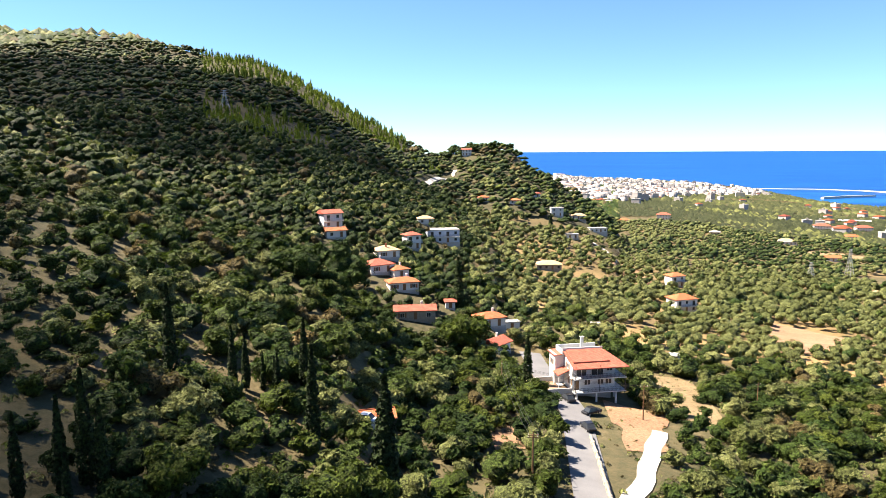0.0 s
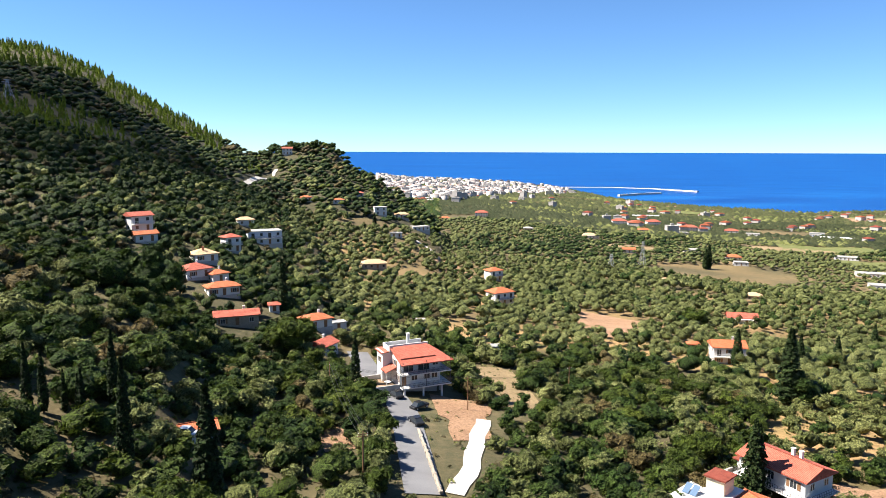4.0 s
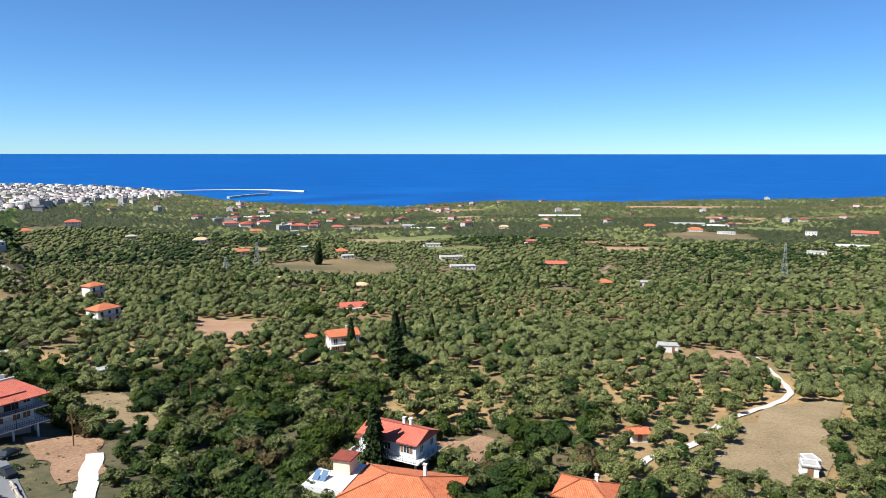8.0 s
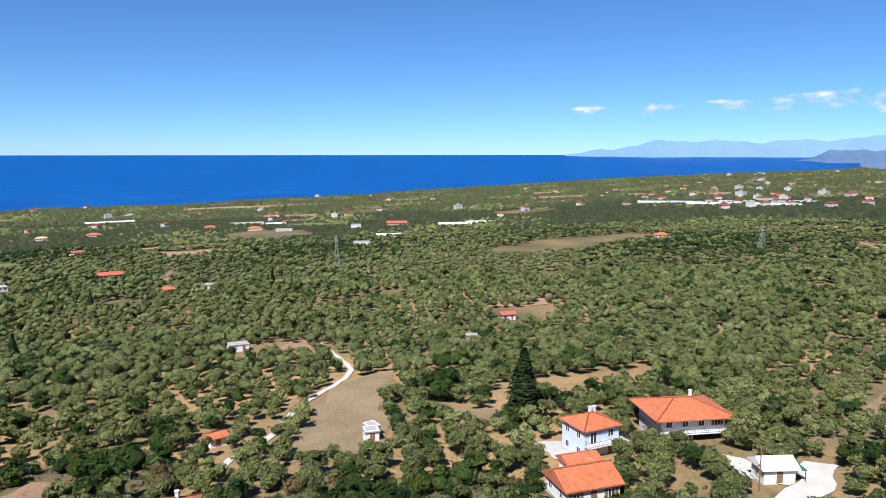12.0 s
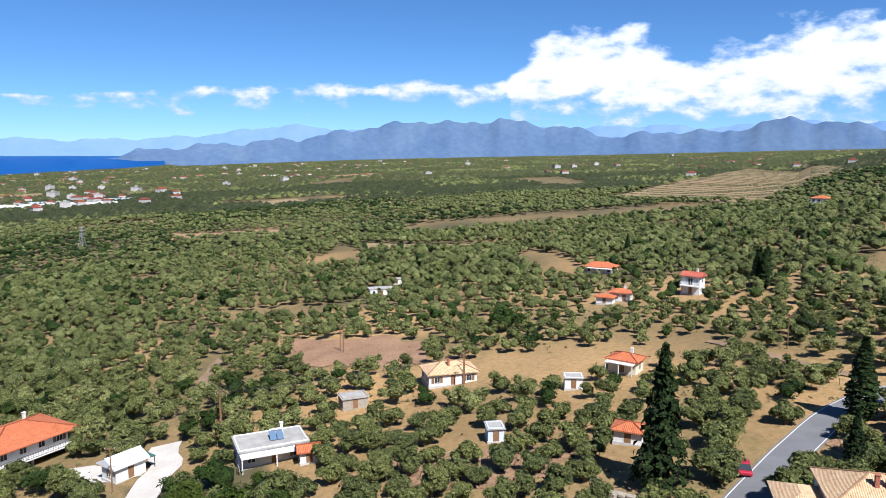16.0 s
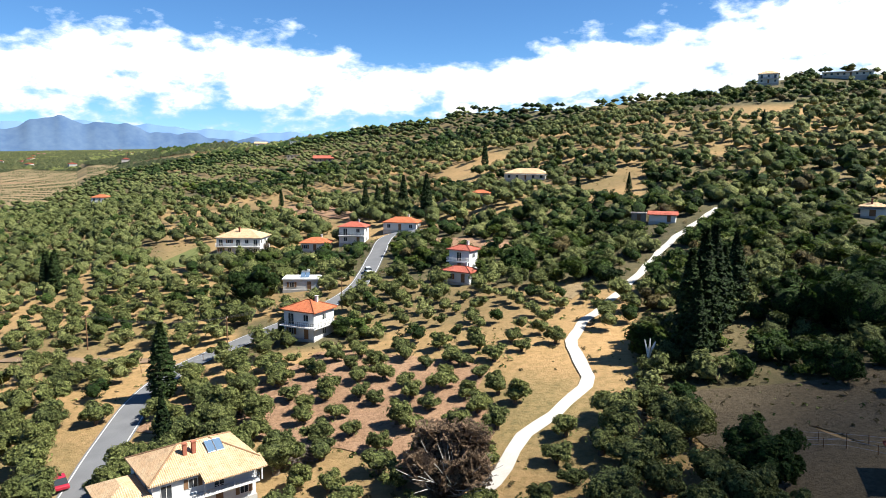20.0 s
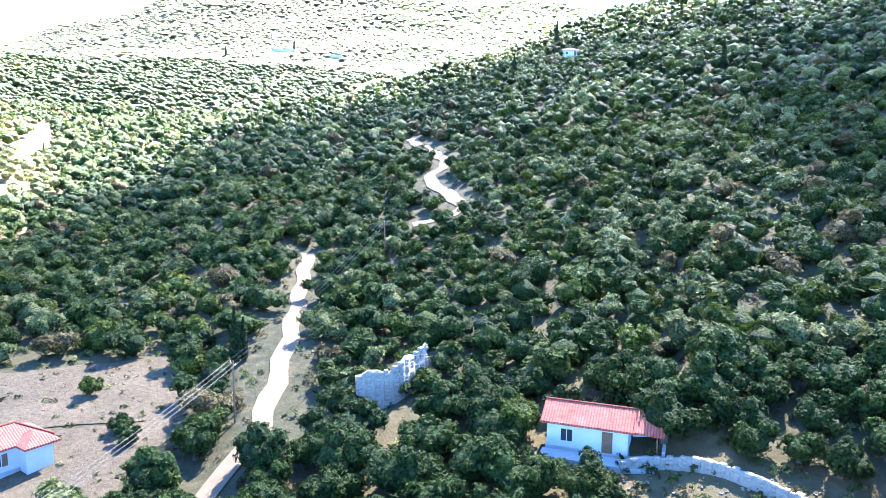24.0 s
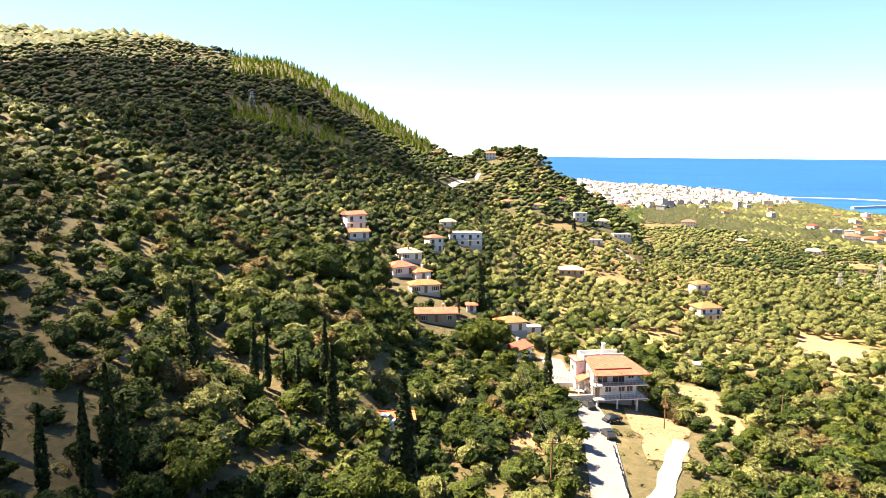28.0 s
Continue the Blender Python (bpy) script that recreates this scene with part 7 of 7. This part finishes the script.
copy_thing(CONES[0], pose(76.4, 91.9, Z(76.4, 91.9), 0, 0, 30) @ Matrix.Scale(11.9, 4))
vivid = tree("young_pine", "vivid yellow-green young pine beside the hut", "tree", 2.6, 0.16, 5, 2.1, 2.3, foliage("vivid_needles", (0.07, 0.15, 0.008), (0.13, 0.25, 0.014), (0.2, 0.34, 0.025), 0.3), 700, 0.22, lumps=10, at=(-59.2, 31.5, Z(-59.2, 31.5)))
CLEAR.append((-58.0, 31.0, 2.6, 2.6, 0))
pale_tree(-45.8, 50.2, 4.8)
bare_bush(-9.7, -71.8, 5.6)
dead_trunk(-42.7, -97.0)
palm(-51.3, 34.0)
car(25.4, 148.8, 18, "white")
car(26.0, 141.6, 18, "black")
car(29.5, 134.3, -60, "black")
car(26.8, 124.7, 12, "black")
car(-12.4, 103.8, 70, "silver")
car(37.8, -88.3, -150, "red")
car(-2.2, -186.0, 12, "white")
pole(39.9, 134.7)
pole(13.2, 99.1)
pole(154.8, -104.0)
pole(99.3, -96.5)
pole(-69.5, -40.6)
pole(25.3, -134.1)
pole(56.2, -148.7)
pole(12.1, 141.5)
pole(67.9, 146.0)
pole(152.7, -103.6)
pole(110.6, -31.5)
pole(125.0, -56.1)
pole(4.1, -155.4)
pole(101.3, -98.8)
pole(13.0, 98.1)
pole(123.2, -55.1)
pylon(257.2, 438.1, 20.7, 35)
pylon(496.5, 164.3, 27.0, 35)
pylon(-150.2, 491.6, 10.8, 35)
pylon(548.5, -147.4, 18.6, 35)
pylon(221.6, 416.8, 12.8, 35)
stone_wall([(-63.0, 2.3), (-63.3, 4.4), (-62.4, 8.6), (-60.2, 12.5), (-57.9, 15.9)], 1.3, "rough stone garden wall under the hillside")
stone_wall([(-74.6, -27.4), (-76.9, -23.7), (-82.3, -21.4)], 5.0, "ruined stone mill wall in the shrubs")
stone_wall([(5.3, 329.0), (17.4, 357.1), (35.6, 416.5)], 1.8, "grey retaining wall across the far slope")
stone_wall([(26.3, 120.2), (24.9, 106.1), (23.6, 93.0)], 0.9, "low wall beside the road")
stone_wall([(48.3, -72.3), (44.1, -73.2), (39.9, -73.9)], 1.2, "white garden wall by the road")
stair(-61.1, -13.0, -68.1, -11.2)
fence([(-49.3, -72.3), (-54.5, -69.7), (-58.0, -67.5)])
fence([(-46.8, -71.0), (-53.6, -68.5), (-57.5, -63.9)])
fence([(40.2, -130.4), (29.5, -132.3), (17.5, -136.9)])

CLEAR += [(x, y, 2.2, 2.2, 0) for x, y in STANDS if math.hypot(x, y) < 130]

# ---- trees, near ones singly ----
def zone(x, y):
    """0 olive grove, 1 dark evergreens, 2 mixed garden trees, 3 pines."""
    r, a = np.hypot(x, y), np.degrees(np.arctan2(x, y)) % 360
    k = np.zeros(len(x), dtype=int)
    k[(a > 226) | (a < 2)] = 1
    k[((a >= 2) & (a < 14) & (r < 260)) | ((a >= 14) & (a < 40) & (r < 215))] = 2
    k[(a > 335) & (r < 175)] = 2
    k[((a >= 40) & (a < 58) & (r < 150)) | ((a >= 58) & (a < 118) & (r < 112))] = 2
    k[(a > 170) & (a <= 203) & (r > 132) & (r < 240) & (patchy(x, y, 21, 3) > 0.3)] = 2
    p = patchy(x, y, 48, 6)
    k[(a > 184) & (a <= 226) & (r > 290) & (p > 0.72)] = 1
    k[(a > 203) & (a <= 226) & (r > 92) & (k != 1)] = 2
    k[(a > 203) & (a < 252) & (r > 250 + 7 * np.maximum(a - 226, 0))] = 2
    k[(a > 200) & (a < 228) & (r > 240) & (patchy(x, y, 33, 4) > 0.42)] = 0
    k[(a >= 2) & (a < 14) & (r > 480)] = 1
    k[(a > 165) & (a <= 188) & (r > 430) & (patchy(x, y, 60, 5) > 0.5)] = 1
    crest = table(np.where(a < 20, a + 360, a), [(u, w) for u, v, w in PINE_HILL])
    k[(a > 341.5) & (r > 0.80 * crest) & (r < 1.2 * crest)] = 3
    k[(a > 341.5) & (r > 0.52 * crest) & (r < 0.66 * crest) & (patchy(x, y, 45, 3) > 0.5)] = 3
    k[((a < 9) | (a > 357)) & (r > 600) & (r < 800)] = 1
    return k


sr_ = np.geomspace(10.0, 4900.0, 260)
sa_ = np.arange(0.0, 360.0, 0.5)
slope_ = (height(np.outer(np.sin(np.radians(sa_)), sr_), np.outer(np.cos(np.radians(sa_)), sr_)) - EYE_Z) / sr_
rise_ = np.maximum.accumulate(slope_, axis=1)


def front(x, y, z):
    """Slopes that face the valley's middle; the backs of the ridges grow thinner."""
    r, a = np.hypot(x, y), np.degrees(np.arctan2(x, y)) % 360
    j = np.clip(np.searchsorted(sr_, r) - 2, 0, len(sr_) - 1)
    return (z + np.where(r > 450, 3.0, 22.0) - EYE_Z) / r > rise_[(a / 0.5).astype(int) % len(sa_), j]


HIGH = [lobed(4, 1, 84, 0.2) for _ in range(8)]
MID = [lobed(3, 1, 8, 0.3) for _ in range(8)]
FAR = [blobs(2, 0.75) for _ in range(6)]
DOTS = [blobs(1, 0.7) for _ in range(6)]
POINT = [tufts(34, 0.3, "cone") for _ in range(4)]
singles = {0: 0, 1: 0, 2: 0}


def keep_single(k, x, y, w):
    """Plant the nearest trees one by one; tell which were planted."""
    order = np.argsort(np.hypot(x, y))[:(290, 190, 190)[k]]
    for i in order:
        f = ((x[i] * 12.9 + y[i] * 78.2) % 1.0 + 1.0) % 1.0
        if k == 0:
            plant(OLIVES[int(f * 5)], x[i], y[i], w[i], "", "olive trees of the groves")
        elif k == 1:
            plant(BROADS[int(f * 5)], x[i], y[i], w[i], "", "trees of the hillside")
        else:
            plant((BRIGHTS + BRIGHTS + BROADS)[int(f * 11)], x[i], y[i], w[i], "", "trees round the houses")
    left = np.ones(len(x), dtype=bool)
    left[order] = False
    return left


WORDING = {0: ("olive_grove", "grey-green olive trees in loose rows on dry earth", "olive trees"),
           1: ("maquis", "dense dark evergreen shrubs and small trees on the hillside", "shrubs"),
           2: ("garden_trees", "mixed green trees and shrubs round the houses", "trees"),
           3: ("pine_wood", "bright green young pines on the ridge", "pine trees")}
for r0, r1, steps, protos in ((46, 205, (5.6, 3.9, 4.6, 5.0), HIGH), (205, 480, (6.2, 4.6, 5.4, 5.0), MID),
                              (480, 820, (6.3, 6.2, 6.6, 6.2), FAR), (820, 1300, (7.6, 8.0, 8.0, 6.6), DOTS), (1300, 4300, (12.5, 12.0, 12.0, 10.0), DOTS)):
    for k, mat in ((0, OLIVE), (1, MAQUIS), (2, MAQUIS), (3, PINE)):
        x, y = grid(r0, r1 if k != 1 else min(r1, 2000), steps[k], 0.46 if k or r0 > 500 else 0.26, turn=0.3 + 0.9 * k)
        m = zone(x, y) == k
        x, y = x[m], y[m]
        z = height(x, y)
        thin = patchy(x, y, 23 if r1 < 600 else 80, k + 1)
        m = land(x, y, z) & free(x, y, 2.8 if k else 1.5) & (thin > (0.10 if k == 0 else 0.0)) & (rng.uniform(size=len(x)) < 0.95)
        m &= front(x, y, z) | (rng.uniform(size=len(x)) < 0.12)
        ax = np.degrees(np.arctan2(x, y)) % 360
        dry = (k == 1) & (ax > 319) & (ax < 333) & (np.hypot(x, y) > 64) & (np.hypot(x, y) < 190)
        terrace = (ax > 165) & (ax < 226) & (np.hypot(x, y) > 235) & (np.hypot(x, y) < 700) & (np.sin(z * 0.95 + 3.0 * patchy(x, y, 70, 1)) > 0.45)
        m &= ~terrace | (rng.uniform(size=len(x)) < 0.22)
        m &= ~dry | (rng.uniform(size=len(x)) < 0.78)
        x, y, z = x[m], y[m], z[m]
        if len(x) == 0:
            continue
        w = rng.uniform(0.43, 0.64, len(x)) * steps[k] * (0.85 + 0.35 * patchy(x, y, 37, 9)) if k == 0 else ((0.56 if k == 1 else 0.5) + 0.5 * rng.uniform(0, 1, len(x)) ** 1.6) * steps[k]
        a = np.degrees(np.arctan2(x, y)) % 360
        if k == 0:
            w = np.where((a > 174) & (a < 200) & (np.hypot(x, y) < 150), w * 0.7, np.where((a > 108) & (a < 152) & (np.hypot(x, y) < 280), w * 0.8, w))
        if k == 1 and r0 < 400:
            w = np.where(dry[m], w * 0.72, w)
        if k == 0 and r0 >= 205:
            w = w * 1.15
        if r0 > 1200:
            w = w * 0.85
        if r0 == 46 and k < 3:
            left = keep_single(k, x, y, w)
            x, y, z, w = x[left], y[left], z[left], w[left]
        if k == 3:
            scatter(*WORDING[k], POINT if r1 < 1400 else DOTS, x, y, z, w * 0.42, w * 1.25, mat)
            continue
        pick = rng.uniform(size=len(x))
        if k == 0 and r0 > 400:
            pick = np.clip(pick * 0.6 + (patchy(x, y, 60, 2) - 0.2) * 0.75, 0, 0.999)
        if k == 1 and r0 < 400:    # greyer, lighter growth on the slope behind the hut
            a = np.degrees(np.arctan2(x, y)) % 360
            pick = np.where((a > 262) & (a < 322), 0.35 + 0.62 * pick, pick)
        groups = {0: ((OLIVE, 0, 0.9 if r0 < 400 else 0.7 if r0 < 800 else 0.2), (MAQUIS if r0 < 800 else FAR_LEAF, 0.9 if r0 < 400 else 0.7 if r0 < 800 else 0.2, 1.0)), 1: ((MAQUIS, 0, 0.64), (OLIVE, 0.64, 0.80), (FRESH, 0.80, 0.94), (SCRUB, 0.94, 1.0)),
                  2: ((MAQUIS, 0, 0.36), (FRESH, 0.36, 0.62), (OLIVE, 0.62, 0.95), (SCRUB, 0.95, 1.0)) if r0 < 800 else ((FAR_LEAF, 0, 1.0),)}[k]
        for mt, lo, hi in groups:
            q = (pick >= lo) & (pick < hi)
            low = 0.3 if r0 >= 800 else 0.75 if k == 0 else 0.5
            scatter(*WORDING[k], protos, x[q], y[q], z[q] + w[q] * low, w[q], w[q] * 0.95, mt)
# low scrub and tufts that break up the bare earth
SMALL = [tufts(5, 0.5, "tuft") for _ in range(6)]
for r0, r1, step, low in ((46, 135, 2.0, 0.42), (135, 330, 3.1, 0.4)):
    x, y = grid(r0, r1, step, 0.5, turn=0.7)
    green = (zone(x, y) == 1) | (zone(x, y) == 2)
    m = ((patchy(x, y, 9, 4) > 0.45) | green) & free(x, y, 0.3, False) & (rng.uniform(size=len(x)) < np.where(green, 0.6, low))
    x, y = x[m], y[m]
    w = rng.uniform(0.25, 0.7, len(x)) * np.where(green[m], 1.7, 1.0)
    pick = rng.uniform(size=len(x))
    bare = ~free(x, y, 0.3)
    pick, w = np.where(bare & ~green[m], pick * 0.45, pick), np.where(bare, w * 0.6, w)
    for mt, lo, hi in ((SCRUB, 0, 0.45), (OLIVE, 0.45, 0.7), (FRESH, 0.7, 0.8), (MAQUIS, 0.8, 1.0)):
        q = (pick >= lo) & (pick < hi)
        scatter("low_scrub", "low dry scrub and weeds on bare earth", "scrub", SMALL, x[q], y[q], height(x[q], y[q]) - 0.05, w[q], w[q] * 0.9, mt)
# loose stones and weeds on the rubble below the hut and round the walled yard
n = 420
u, v, c, s = rng.uniform(-1, 1, n), rng.uniform(-1, 1, n), math.cos(radians(55)), math.sin(radians(55))
x, y = -51.5 + u * 7.6 * c - v * 4.2 * s, 45.0 + u * 7.6 * s + v * 4.2 * c
c, s = math.cos(radians(70)), math.sin(radians(70))
x[300:], y[300:] = (-60.5 + u * 8.5 * c - v * 2.4 * s)[300:], (9.5 + u * 8.5 * s + v * 2.4 * c)[300:]
w = rng.uniform(0.12, 0.42, n)
scatter("rubble", "loose grey stones and rubble below the hut", "rubble", FAR, x[::2], y[::2], height(x[::2], y[::2]) + 0.05, w[::2], w[::2] * 0.7, WALLS["stone"])
x, y, w = x[1::2] + 0.5, y[1::2] - 0.3, rng.uniform(0.3, 0.75, n // 2)
scatter("low_scrub", "low dry scrub and weeds on rubble", "scrub", SMALL, x[::2], y[::2], height(x[::2], y[::2]) + 0.2, w[::2], w[::2] * 0.8, SCRUB)
scatter("low_scrub", "low green weeds on rubble", "scrub", SMALL, x[1::2], y[1::2], height(x[1::2], y[1::2]) + 0.2, w[1::2], w[1::2] * 0.9, FRESH)
# vines in rows on the striped slopes
vx, vy = [], []
for name, rows, each in (("field_9", 26, 70), ("field_7", 9, 60)):
    c = PLOTS[name]
    for u in np.linspace(0.03, 0.97, rows):
        for v in np.linspace(0.03, 0.97, each):
            p = c[0] * (1 - u) * (1 - v) + c[1] * u * (1 - v) + c[2] * u * v + c[3] * (1 - u) * v
            vx.append(p[0]), vy.append(p[1])
vx, vy = np.array(vx) + rng.normal(scale=0.4, size=len(vx)), np.array(vy) + rng.normal(scale=0.4, size=len(vx))
vw = rng.uniform(1.0, 1.6, len(vx))
scatter("vineyard", "young vines and olives in rows on pale earth", "vines", DOTS, vx, vy, height(vx, vy) + 0.9, vw, vw * 0.9, MAQUIS)
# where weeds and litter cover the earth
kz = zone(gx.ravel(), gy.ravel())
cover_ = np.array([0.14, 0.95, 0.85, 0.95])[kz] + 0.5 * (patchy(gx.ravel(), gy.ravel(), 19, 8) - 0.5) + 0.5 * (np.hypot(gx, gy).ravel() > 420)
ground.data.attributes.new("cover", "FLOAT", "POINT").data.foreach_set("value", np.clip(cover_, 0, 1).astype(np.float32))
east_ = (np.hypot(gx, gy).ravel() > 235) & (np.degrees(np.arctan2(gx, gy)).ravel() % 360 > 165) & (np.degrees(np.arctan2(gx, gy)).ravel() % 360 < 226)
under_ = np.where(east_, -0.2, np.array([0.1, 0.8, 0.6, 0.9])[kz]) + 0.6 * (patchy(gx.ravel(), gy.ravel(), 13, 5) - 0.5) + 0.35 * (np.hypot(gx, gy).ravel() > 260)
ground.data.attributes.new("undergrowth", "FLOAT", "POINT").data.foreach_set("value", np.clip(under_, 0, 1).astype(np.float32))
for o in OLIVES + BROADS + BRIGHTS + SPIRES + CONES:
    for c in list(o.children):
        bpy.data.objects.remove(c)
    bpy.data.objects.remove(o)
